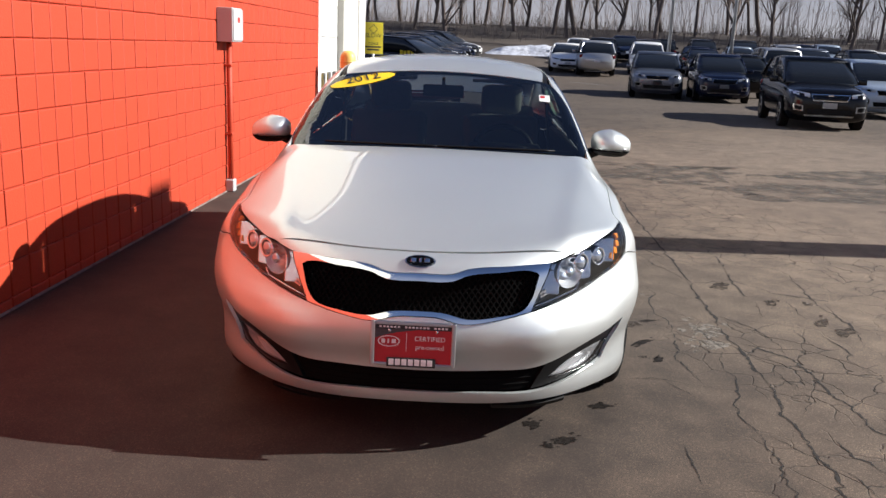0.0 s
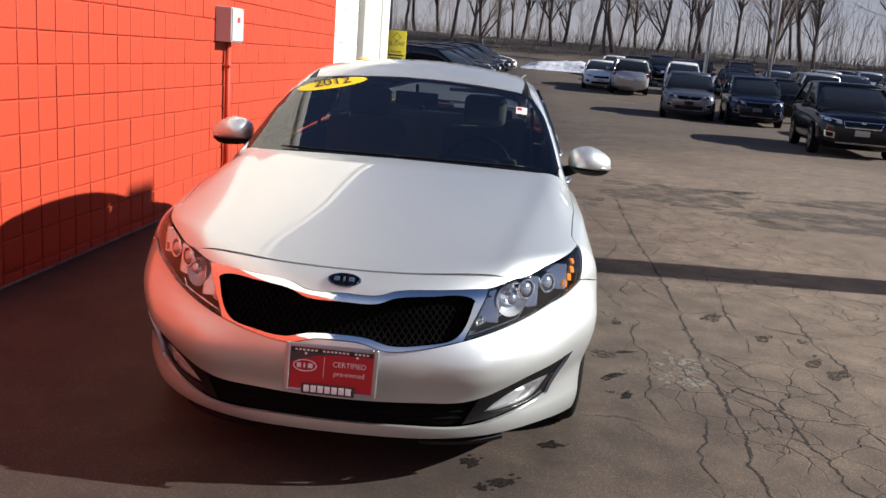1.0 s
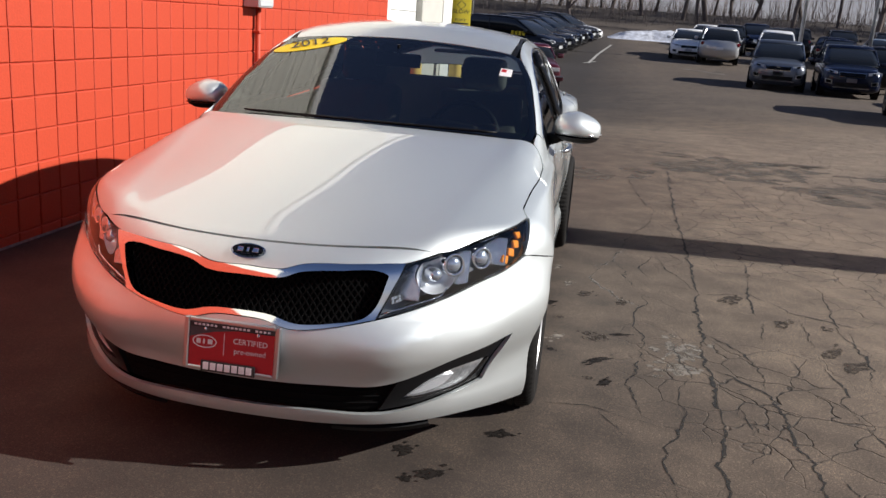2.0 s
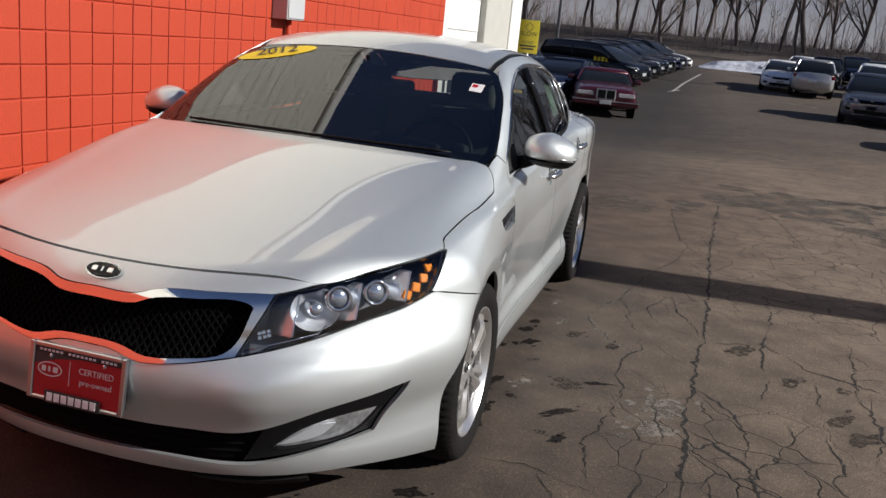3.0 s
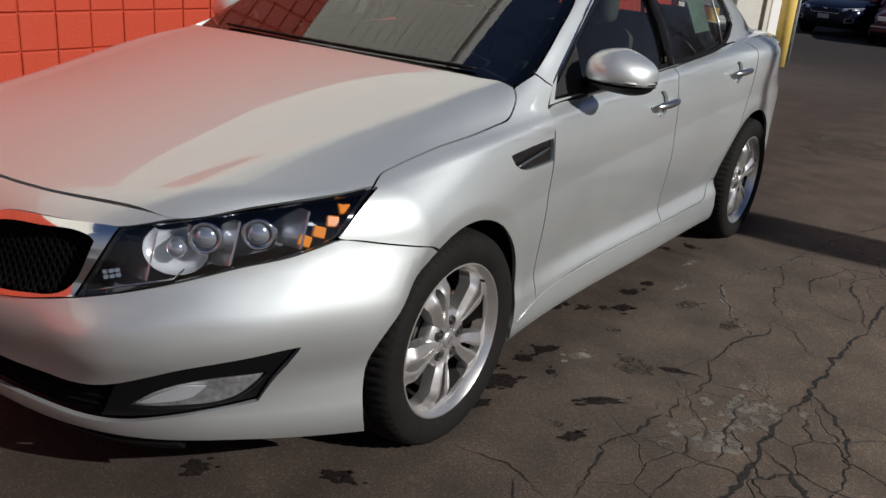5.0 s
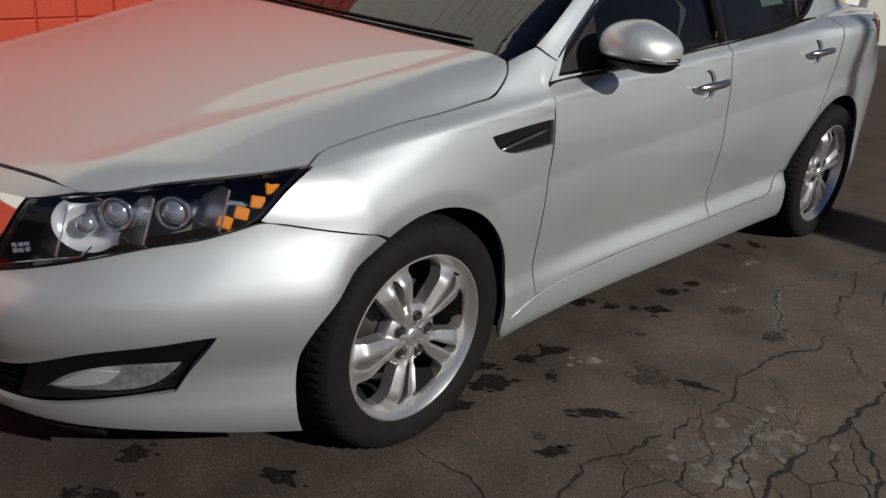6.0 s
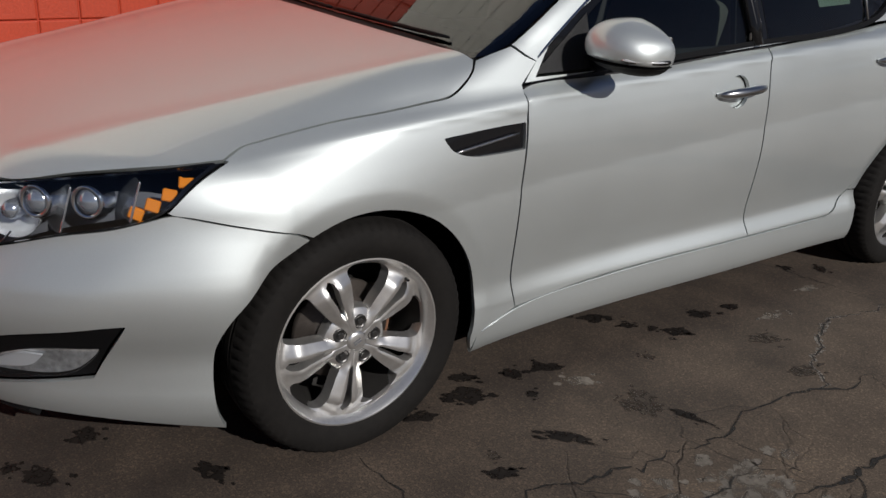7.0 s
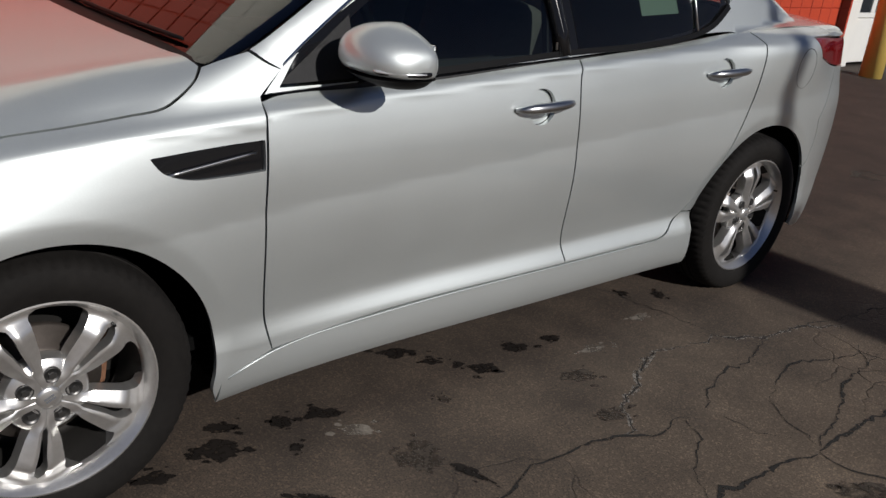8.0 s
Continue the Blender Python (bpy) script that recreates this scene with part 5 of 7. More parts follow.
panel("window_frame", [(0.852, 1.566, 0.992), (0.856, 1.803, 0.998), (0.86, 2.6, 1.035), (0.84, 3.05, 1.057), (0.82, 3.34, 1.087), (0.79, 3.49, 1.13), (0.76, 3.574, 1.19), (0.70, 3.459, 1.304), (0.67, 3.279, 1.374), (0.665, 3.0, 1.412), (0.66, 2.6, 1.424), (0.665, 2.45, 1.414), (0.69, 2.28, 1.391), (0.735, 2.07, 1.329), (0.785, 1.85, 1.209), (0.82, 1.650, 1.082)], SIDE, house, GLOSS_BLACK, label="black window surround", holes=[WIN_F, WIN_R], step=0.03, gap=0, sink=0.008, rim=0.006, back=False)
for side in (1, -1):
    trim = outline([(1.540, 0.986), (1.590, 1.040), (1.652, 1.086), (1.85, 1.213), (2.07, 1.333), (2.28, 1.395), (2.45, 1.418), (2.6, 1.428), (3.0, 1.416), (3.28, 1.378), (3.46, 1.308), (3.578, 1.19)], 0.04, closed=False)
    co, nor = settle(house, SIDE, [tuple(v) for v in trim], -0.001)
    part("window_trim", tube([tuple(c * (side, 1, 1)) for c in co], 0.005, 6), CHROME, sedan, "thin chrome window trim", smooth=True)
    sail = bmesh.new()
    co, nor = settle(house, SIDE, [(1.572, 0.995), (1.80, 1.002), (1.80, 1.155)], 0.002)
    sail.faces.new([sail.verts.new(tuple(c * (side, 1, 1))) for c in co])
    bmesh.ops.solidify(sail, geom=sail.faces[:], thickness=0.012 * side)
    part("sail_panel", sail, DASH, sedan, "black mirror sail panel")
    co, nor = settle(house, SIDE, [(2.575, 1.03), (2.575, 1.1), (2.56, 1.2), (2.53, 1.32), (2.51, 1.41)], 0.003)
    part("pillar_trim", tube([tuple(c * (side, 1, 1)) for c in co], 0.028, 6), GLOSS_BLACK, sedan, "black centre pillar", smooth=True)
BELT = [(0.856, 1.80, 0.991), (0.85, 2.083, 1.001), (0.845, 2.6, 1.031), (0.838, 3.05, 1.047), (0.82, 3.30, 1.070), (0.80, 3.44, 1.103), (0.77, 3.565, 1.165)]
panel("belt_moulding", BELT + [(x - 0.010, y - (0.014 if y > 3.4 else 0), z + 0.016) for x, y, z in reversed(BELT)], SIDE, house, BLACK, label="black rubber belt moulding", sink=-0.005, rim=0.012, gap=0, step=0.03, back=False)
for side in (1, -1):
    for line in ([(2.545, 1.05), (2.575, 1.13), (2.60, 1.22), (2.59, 1.32), (2.56, 1.40)], [(3.315, 1.09), (3.325, 1.19), (3.31, 1.28), (3.26, 1.36)]):
        co, nor = settle(house, SIDE, line, -0.001)
        part("window_divider", tube([tuple(c * (side, 1, 1)) for c in co], 0.0045, 6), SATIN, sedan, "thin bright window divider", smooth=True)
panel("rear_screen", both([(0, 3.55, 1.43), (0.4, 3.52, 1.42), (0.53, 3.47, 1.40), (0.56, 3.78, 1.25), (0.59, 4.0, 1.14), (0.4, 4.10, 1.15), (0, 4.12, 1.15)]), Tilted(0, 0.6, 0.8), house, GLASS, label="tinted rear window", mirror=False, step=0.05, back=False, rim=0.004)

panel("rear_pillar", [(0.533, 3.47, 1.40), (0.62, 3.44, 1.395), (0.645, 3.62, 1.335), (0.65, 3.8, 1.277), (0.655, 4.0, 1.207), (0.675, 4.2, 1.132), (0.66, 4.27, 1.11), (0.60, 4.16, 1.16), (0.593, 4.0, 1.22), (0.563, 3.78, 1.31)], Tilted(0.55, 0.35, 0.75), house, PAINT, label="silver pillar beside the rear window", step=0.03, back=False)

# underbody, wheel wells, wheels
part("underbody", block(-0.74, 0.35, 0.19, 0.74, 4.5, 0.27, 0.03), HOLLOW, sedan)
# unseen slab added under the nose to block sun leaking into the shadow
part("underbody_front", block(-0.56, 0.13, 0.215, 0.56, 0.36, 0.25, 0.02), HOLLOW, sedan)
for side in (1, -1):
    for y, z, r in (ARCH_F, ARCH_R):
        bm = bmesh.new()
        rows = [[bm.verts.new((side * x, y + (r + (0.034 if y < 2 else 0.012)) * math.cos(radians(t)), z + (r + (0.034 if y < 2 else 0.012)) * math.sin(radians(t)))) for t in range(-14, 195, 8)] for x in (0.50, 0.862)]
        for i in range(len(rows[0]) - 1):
            bm.faces.new((rows[0][i], rows[0][i + 1], rows[1][i + 1], rows[1][i]))
        bm.faces.new(rows[0])
        part("wheel_well", bm, HOLLOW, sedan, "black wheel well liner")


def tyre_mesh():
    prof = [(0.228, 0.075), (0.236, 0.092), (0.246, 0.099), (0.262, 0.108), (0.285, 0.113), (0.305, 0.111), (0.322, 0.104), (0.334, 0.091), (0.340, 0.072), (0.342, 0.048), (0.343, 0.04), (0.336, 0.038), (0.336, 0.030), (0.344, 0.028), (0.345, 0.006), (0.337, 0.004)]
    prof = prof + [(r, -h) for r, h in reversed(prof)]
    bm = bmesh.new()
    sides = 216
    rings = []
    for r, h in prof:
        ring_v = []
        for k in range(sides):
            rr = r - (0.0045 if k % 3 == 0 and 0.045 < abs(h) < 0.1 and r > 0.315 else 0)
            if 0.268 < r < 0.30 and 30 < k % 108 < 70 and h > 0:
                h2 = h + 0.0012 * (k % 2)
            else:
                h2 = h
            a = 2 * math.pi * k / sides
            ring_v.append(bm.verts.new((h2, rr * math.cos(a), rr * math.sin(a))))
        rings.append(ring_v)
    for a, b in zip(rings, rings[1:]):
        for k in range(sides):
            bm.faces.new((a[k], b[k], b[(k + 1) % sides], a[(k + 1) % sides]))
    return bm


SLOT = curve(0.03, 0.0, 0.072, 0.0, 0.082, 0.005, 0.10, 0.0065, 0.14, 0.0085, 0.19, 0.0125, 0.204, 0.009, 0.211, 0.0, 0.24, 0.0)
FLANK = curve(0.03, 0.012, 0.06, 0.0185, 0.085, 0.0285, 0.105, 0.0365, 0.15, 0.0485, 0.19, 0.0585, 0.208, 0.064, 0.217, 0.077, 0.223, 0.104, 0.229, 0.144)
CREST = curve(0.03, 0.080, 0.06, 0.083, 0.10, 0.088, 0.15, 0.094, 0.172, 0.0955, 0.18, 0.0945, 0.20, 0.085, 0.216, 0.079, 0.24, 0.079)


def spoke_mesh(lead):
    """One arm of a twin spoke: a knuckled ridge beside the slot, falling away to the window."""
    bm = bmesh.new()
    top = []
    radii = [0.03 + 0.206 * i / 36 for i in range(37)]
    m = 8
    for r in radii:
        o0, o1, ridge = float(SLOT(r)), float(FLANK(r)), float(CREST(r))
        row = []
        for j in range(m + 1):
            t = j / m
            fall_off = 0.002 * max(0, 0.2 - t) / 0.2 + 0.013 * max(0, t - 0.28) / 0.72 * min(1, max(0, (r - 0.05) / 0.04))
            u = (o0 + (o1 - o0) * t) * lead
            row.append(bm.verts.new((ridge - fall_off, math.sqrt(max(1e-6, r * r - u * u)), u)))
        row.insert(0, bm.verts.new((row[0].co.x - 0.035, row[0].co.y, row[0].co.z)))
        row.append(bm.verts.new((row[-1].co.x - 0.04, row[-1].co.y, row[-1].co.z)))
        top.append(row)
    for p, q in zip(top, top[1:]):
        for j in range(len(p) - 1):
            bm.faces.new((p[j], p[j + 1], q[j + 1], q[j]) if lead > 0 else (p[j], q[j], q[j + 1], p[j + 1]))
    bmesh.ops.recalc_face_normals(bm, faces=bm.faces[:])
    return mesh_of(bm, "spoke", ALLOY, True)


def rim_mesh():
    bm = lathe([(0.243, 0.088), (0.248, 0.094), (0.247, 0.099), (0.242, 0.100), (0.237, 0.0945), (0.232, 0.086), (0.226, 0.0775), (0.223, 0.070), (0.221, 0.058)], 72, "x")
    bmesh.ops.recalc_face_normals(bm, faces=bm.faces[:])
    return bm


SPOKES = [spoke_mesh(-1), spoke_mesh(1)]
# near-black colour keeps the recess behind the spokes dark
BARREL = mesh_of(lathe([(0.222, 0.060), (0.218, 0.02), (0.205, -0.05), (0.225, -0.10), (0.05, -0.09)], 48, "x"), "barrel", plain("near-black wheel barrel", (0.03, 0.028, 0.026), 0.6, 0.3), True)
HUB = mesh_of(lathe([(0.0, 0.077), (0.045, 0.077), (0.066, 0.0755), (0.082, 0.071), (0.092, 0.064), (0.096, 0.054), (0.096, 0.03)], 60, "x"), "hub", ALLOY, True)
TYRE_MESH = mesh_of(tyre_mesh(), "tyre", RUBBER, True)
RIM_MESH = mesh_of(rim_mesh(), "wheel", ALLOY, True)
for me in (TYRE_MESH, RIM_MESH, HUB, *SPOKES):
    me.set_sharp_from_angle(angle=radians(32))
DULL = shade("dull steel", (0.13, 0.128, 0.125), 0.4, 0.9)
NUT = mesh_of(lathe([(0.0, 0.0), (0.009, 0.0), (0.0105, -0.003), (0.0105, -0.02)], 6, "x"), "lug_nut", DULL)
POCKET = mesh_of(lathe([(0.0, 0.0005), (0.0165, 0.0005), (0.018, 0.004), (0.0195, 0.003), (0.020, -0.004)], 24, "x"), "nut_pocket", DULL, True)
CAP = mesh_of(lathe([(0.0, 0.009), (0.018, 0.008), (0.026, 0.005), (0.029, 0.0)], 28, "x"), "centre_cap", ALLOY, True)
DISC = mesh_of(lathe([(0.06, 0.02), (0.10, 0.02), (0.10, 0.0), (0.145, 0.0), (0.145, -0.02)], 40, "x"), "brake_disc", plain("worn iron", (0.10, 0.085, 0.075), 0.5, 0.7), True)
VALVE = mesh_of(lathe([(0.0, 0.02), (0.004, 0.02), (0.004, 0.0)], 8, "x"), "valve", BLACK)
for side in (1, -1):
    for y, turn in ((AXLE_F, 25), (AXLE_R, 2)):
        m = Matrix.Translation((side * 0.825, y, AXLE_Z)) @ (Matrix.Rotation(math.pi, 4, "Z") if side < 0 else Matrix()) @ Matrix.Rotation(radians(turn), 4, "X")
        wheel = part("wheel", RIM_MESH, None, sedan, "silver alloy wheel with five twin spokes")
        wheel.matrix_local = m
        tagged(part("tyre", TYRE_MESH, None, wheel), "worn black tyre")
        part("hub", HUB, None, wheel)
        part("barrel", BARREL, None, wheel, "near-black barrel behind the spokes")
        for k in range(5):
            for me in SPOKES:
                part("spoke", me, None, wheel).matrix_local = Matrix.Rotation(radians(90 + 72 * k), 4, "X")
        part("centre_cap", CAP, None, wheel).matrix_local = pose(0.076, 0, 0)
        bm = bmesh.new()
        for dz, w in ((-0.004, 0.012), (0.004, 0.012)):
            v = [bm.verts.new((0.0857, u, dz + q)) for u, q in ((-w, -0.0022), (w, -0.0022), (w, 0.0022), (-w, 0.0022))]
            bm.faces.new(v)
        part("cap_emblem", bm, BOWL, wheel, "small grey emblem bars")
        for k in range(5):
            a = radians(126 + 72 * k)
            part("nut_pocket", POCKET, None, wheel).matrix_local = pose(0.0765, 0.056 * math.cos(a), 0.056 * math.sin(a))
            part("lug_nut", NUT, None, wheel).matrix_local = pose(0.084, 0.056 * math.cos(a), 0.056 * math.sin(a))
        part("valve", VALVE, None, wheel).matrix_local = pose(0.075, 0.20, 0.075)
        part("brake_disc", DISC, None, wheel)
        cal = part("brake_caliper", block(-0.03, -0.03, -0.07, 0.03, 0.03, 0.07, 0.012, 2), RUST, sedan, "rusty brake caliper")
        cal.matrix_local = Matrix.Translation((side * 0.79, y + 0.135, AXLE_Z + 0.02)) @ pose(0, 0, 0, -8)


# mirrors
def shell(cut_low):
    """The mirror's egg-shaped cap, or its black underside."""
    bm = bmesh.new()
    n, k = 26, 28
    rows = []
    for i in range(n + 1):
        u = math.pi * i / n
        row = []
        for j in range(k):
            v = 2 * math.pi * j / k
            x = -math.cos(u)
            r = max(0.0, math.sin(u)) ** 0.72
            y, z = r * math.cos(v), r * math.sin(v)
            z = math.copysign(abs(z) ** 0.86, z)
            y = math.copysign(abs(y) ** 0.9, y) * (1 if y < 0 else 0.56)
            z *= (1.0 - 0.22 * max(0, x)) if z > 0 else 0.85
            p = Vector((x * 0.114, y * 0.125 + 0.02 * x, z * 0.079 - 0.012 * max(0, x)))
            if cut_low:
                p.z = min(p.z, -0.036 - 0.004 * x) * 1.12
                p.x, p.y = p.x * 0.97, p.y * 0.97
            else:
                p.z = max(p.z, -0.035 - 0.004 * x)
            row.append(bm.verts.new(p))
        rows.append(row)
    for a, b in zip(rows, rows[1:]):
        for j in range(k):
            bm.faces.new((a[j], a[(j + 1) % k], b[(j + 1) % k], b[j]))
    return bm


def mirrored(bm, side):
    if side < 0:
        bmesh.ops.scale(bm, vec=(-1, 1, 1), verts=bm.verts)
        bmesh.ops.reverse_faces(bm, faces=bm.faces[:])
    return bm


for side in (1, -1):
    m = pose(side * 0.974, 1.815, 1.086)
    cap_m = part("wing_mirror", mirrored(shell(False), side), PAINT, sedan, "silver wing mirror cap", smooth=True)
    cap_m.matrix_local = m
    part("mirror_base", mirrored(shell(True), side), BLACK, cap_m, "black mirror underside", smooth=True)
    line = []
    for i in range(15):
        phi = radians(-62 + 78 * i / 14)
        u, v = math.cos(phi), math.sin(phi)
        line.append((side * (0.110 * u + 0.001), 0.121 * v * (1 if v < 0 else 0.56) + 0.02 * u - 0.002, -0.020 - 0.008 * u))
    part("signal_backing", tube(line, [0.003, *[0.0075] * 13, 0.003], 8), GLOSS_BLACK, cap_m, "dark signal surround", smooth=True)
    part("signal_strip", tube([(x + side * 0.003, y - 0.0035, z + 0.001) for x, y, z in line], [0.002, *[0.0042] * 13, 0.002], 6), BRIGHT, cap_m, "clear turn signal strip", smooth=True)
    part("mirror_glass", mirrored(block(-0.080, 0.062, -0.030, 0.080, 0.066, 0.035, 0.001), side), CHROME, cap_m, "mirror glass")
    part("mirror_arm", tube([(-0.16 * side, 0.0, -0.075), (-0.11 * side, 0.0, -0.062), (-0.06 * side, -0.005, -0.040)], [0.032, 0.03, 0.028], 10), BLACK, cap_m, "black mirror arm", smooth=True)

# badge, number plate, wipers, stickers
def oval(rx, ry, z, n=36):
    bm = bmesh.new()
    vs = [bm.verts.new((rx * math.cos(2 * math.pi * k / n), ry * math.sin(2 * math.pi * k / n), z)) for k in range(n)]
    f = bm.faces.new(vs)
    bmesh.ops.solidify(bm, geom=[f], thickness=-0.004)
    return bm


badge = part("badge", oval(0.060, 0.0285, 0.004), CHROME, sedan, "chrome-rimmed oval badge")
badge.matrix_local = place_on_nose(0, 0.033, 0.781, -0.001, 1)
part("badge_face", oval(0.053, 0.0225, 0.0085), GLOSS_BLACK, badge, "dark badge face")
for x, w in ((-0.026, 0.010), (0.0, 0.004), (0.026, 0.010)):
    part("badge_bar", block(x - w, -0.0085, 0.008, x + w, 0.0085, 0.0105, 0.0015), CHROME, badge, "chrome emblem bar")

plate = part("number_plate", block(-0.158, -0.004, -0.082, 0.158, 0.004, 0.082, 0.006, 2), PLATE_RED, sedan, "red dealer plate in a steel frame")
plate.matrix_local = pose(-0.012, -0.058, 0.483, -8)
for x0, z0, x1, z1 in ((-0.163, -0.085, -0.146, 0.085), (0.146, -0.085, 0.163, 0.085), (-0.1459, 0.071, 0.1459, 0.085), (-0.1459, -0.085, 0.1459, -0.074)):
    part("plate_frame", block(x0, -0.010, z0, x1, 0.006, z1, 0.003), SATIN, plate, "steel plate frame")
part("plate_header", block(-0.145, -0.0065, 0.055, 0.145, -0.0042, 0.0705), PLATE_DARK, plate, "black header strip")
for k in range(19):
    if k not in (6, 14):
        x = -0.125 + k * 0.0139
        part("header_mark", block(x - 0.0045, -0.0075, 0.060, x + 0.0045, -0.0066, 0.067), INK_WHITE, plate, "small white bar")
bm = bmesh.new()
bm.faces.new([bm.verts.new((x, -0.0046, z)) for x, z in ((-0.145, 0.055), (-0.145, 0.018), (-0.11, 0.030), (-0.06, 0.043), (0.02, 0.0548))])
part("plate_corner", bm, plain("dark grey print", (0.06, 0.055, 0.06), 0.5), plate, "dark grey corner field")
up = Matrix.Rotation(radians(90), 4, "X")
lettering("CERTIFIED", 0.0255, INK_WHITE, Matrix.Translation((0.064, -0.0050, 0.020)) @ up, plate, 0.0004)
lettering("pre-owned", 0.0245, INK_WHITE, Matrix.Translation((0.064, -0.0050, -0.012)) @ up, plate, 0.0004)
part("divider", block(-0.026, -0.0055, -0.03, -0.0245, -0.0042, 0.042), INK_WHITE, plate)
ring_b = bmesh.new()
for k in range(36):
    a, b = 2 * math.pi * k / 36, 2 * math.pi * (k + 1) / 36
    ring_b.faces.new([ring_b.verts.new((-0.092 + rx * math.cos(q), -0.0052, 0.008 + rz * math.sin(q))) for rx, rz, q in ((0.042, 0.0215, a), (0.042, 0.0215, b), (0.038, 0.018, b), (0.038, 0.018, a))])
part("oval_emblem", ring_b, INK_WHITE, plate, "white oval emblem outline")
for x, w in ((-0.113, 0.007), (-0.094, 0.003), (-0.073, 0.008)):
    part("emblem_bar", block(x - w, -0.0056, 0.0, x + w, -0.0044, 0.016), INK_WHITE, plate, "white emblem bar")
tab = part("plate_tab", block(-0.098, -0.0125, -0.088, 0.088, -0.0101, -0.052, 0.002), PLATE_DARK, plate, "black dealer tab")
for k in range(7):
    x = -0.080 + k * 0.0245
    part("tab_mark", block(x - 0.0095, -0.0137, -0.082, x + 0.0095, -0.0126, -0.058, 0.0004), INK_WHITE, tab, "white block of print")
for x in (-0.09, 0.09):
    s = part("plate_screw", lathe([(0.0, -0.004), (0.005, -0.003), (0.006, 0.0)], 12), CHROME, plate, smooth=True)
    s.matrix_local = Matrix.Translation((x, -0.0062, 0.050)) @ Matrix.Rotation(radians(-90), 4, "X")
part("plate_bracket", block(-0.15, 0.003, -0.075, 0.15, 0.03, 0.07, 0.004), BLACK, plate)

for x0, x1, lift in ((0.62, -0.02, 0.010), (0.02, -0.60, 0.010)):
    q = [(x0 + (x1 - x0) * i / 10, 1.43 - 0.05 * abs(x0 + (x1 - x0) * i / 10 - 0.3) + 0.01 * math.sin(i), 1.05) for i in range(11)]
    co, nor = settle(house, SCREEN, [SCREEN.flat((x, 1.375 + 0.05 * (x / 0.7) ** 2, 1.072)) for x, _, _ in q], -0.012)
    w = part("wiper", tube([tuple(c) for c in co], [0.004, *[0.007] * 9, 0.004], 6), BLACK, sedan, "black wiper blade", smooth=True)
panel("cowl", both([(0, 1.298, 1.05), (0.25, 1.303, 1.05), (0.5, 1.327, 1.04), (0.775, 1.388, 1.03), (0.76, 1.44, 1.04), (0.5, 1.40, 1.06), (0, 1.37, 1.06)]), Tilted(0, 0, 1), body, BLACK, label="black cowl grille", mirror=False, sink=0.016, rim=0, gap=0, step=0.04, back=False)


def on_screen(x, y, lift):
    co, nor = settle(house, SCREEN, [SCREEN.flat((x, y, 1.06 + (y - 1.36) / 1.85))], -lift)
    n = Vector(nor[0])
    right = Vector((1, 0, 0)) - n * n.x
    right.normalize()
    return Matrix.Translation(co[0]) @ Matrix((right, n.cross(right), n)).transposed().to_4x4()


year = [(-0.475 + 0.185 * math.cos(2 * math.pi * k / 28), 1.975 + 0.060 * math.cos(2 * math.pi * k / 28) + 0.050 * math.sin(2 * math.pi * k / 28), 1.385 + 0.033 * math.cos(2 * math.pi * k / 28) + 0.028 * math.sin(2 * math.pi * k / 28)) for k in range(28)]
sticker = panel("year_sticker", year, SCREEN, house, STICKER_YELLOW, label="yellow oval year sticker", mirror=False, sink=-0.003, rim=0.001, gap=0, step=0.03, back=False)
lettering("2012", 0.105, BLACK_INK, on_screen(-0.475, 1.975, 0.007) @ pose(0, 0, 0, 0, 0, 20), sedan, 0.0005, "sticker_print")
o = part("paper_sticker", block(-0.03, -0.035, 0, 0.03, 0.035, 0.001), INK_WHITE, sedan, "small white windscreen sticker")
o.matrix_local = on_screen(0.587, 1.865, 0.002)
o2 = part("sticker_mark", block(-0.024, 0.0, 0.0011, 0.002, 0.026, 0.0016), PLATE_RED, o, "red print")
co, nor = settle(house, SIDE, [(3.02, 1.15), (3.24, 1.157), (3.24, 1.31), (3.02, 1.33)], 0.022)
bm = bmesh.new()
bm.faces.new([bm.verts.new(tuple(c)) for c in co])
bmesh.ops.solidify(bm, geom=bm.faces[:], thickness=0.001)
part("window_paper", bm, PAPER, sedan, "pale green paper in the rear window")
# cabin
part("cabin_floor", block(-0.78, 1.2, 0.28, 0.78, 4.0, 0.32), HOLLOW, sedan)
dash = part("dashboard", block(-0.785, 1.42, 0.72, 0.785, 1.86, 1.03, 0.05, 3), DASH, sedan, "charcoal dashboard", smooth=True)
part("instrument_hood", block(0.16, 1.70, 0.97, 0.58, 1.92, 1.055, 0.035, 3), DASH, dash, smooth=True)
part("firewall", block(-0.78, 1.38, 0.3, 0.78, 1.43, 0.99), HOLLOW, sedan)
wheel_ring = bmesh.new()
tube([(0.37 + 0.185 * math.cos(2 * math.pi * k / 32), 0.0, 0.185 * math.sin(2 * math.pi * k / 32)) for k in range(33)], 0.016, 10, cap=False, bm=wheel_ring)
bmesh.ops.translate(wheel_ring, vec=(-0.37, 0, 0), verts=wheel_ring.verts)
steer = part("steering_wheel", wheel_ring, BLACK, sedan, "black steering wheel", smooth=True)
steer.matrix_local = pose(0.37, 2.02, 0.96, -22)
part("wheel_hub", block(-0.07, -0.03, -0.06, 0.07, 0.03, 0.05, 0.02, 2), BLACK, steer, smooth=True)
for a in (0, 180, 270):
    part("wheel_spoke", tube([(0.05 * math.cos(radians(a)), 0, 0.05 * math.sin(radians(a))), (0.18 * math.cos(radians(a)), 0, 0.18 * math.sin(radians(a)))], [0.022, 0.014], 8), SATIN, steer, smooth=True)


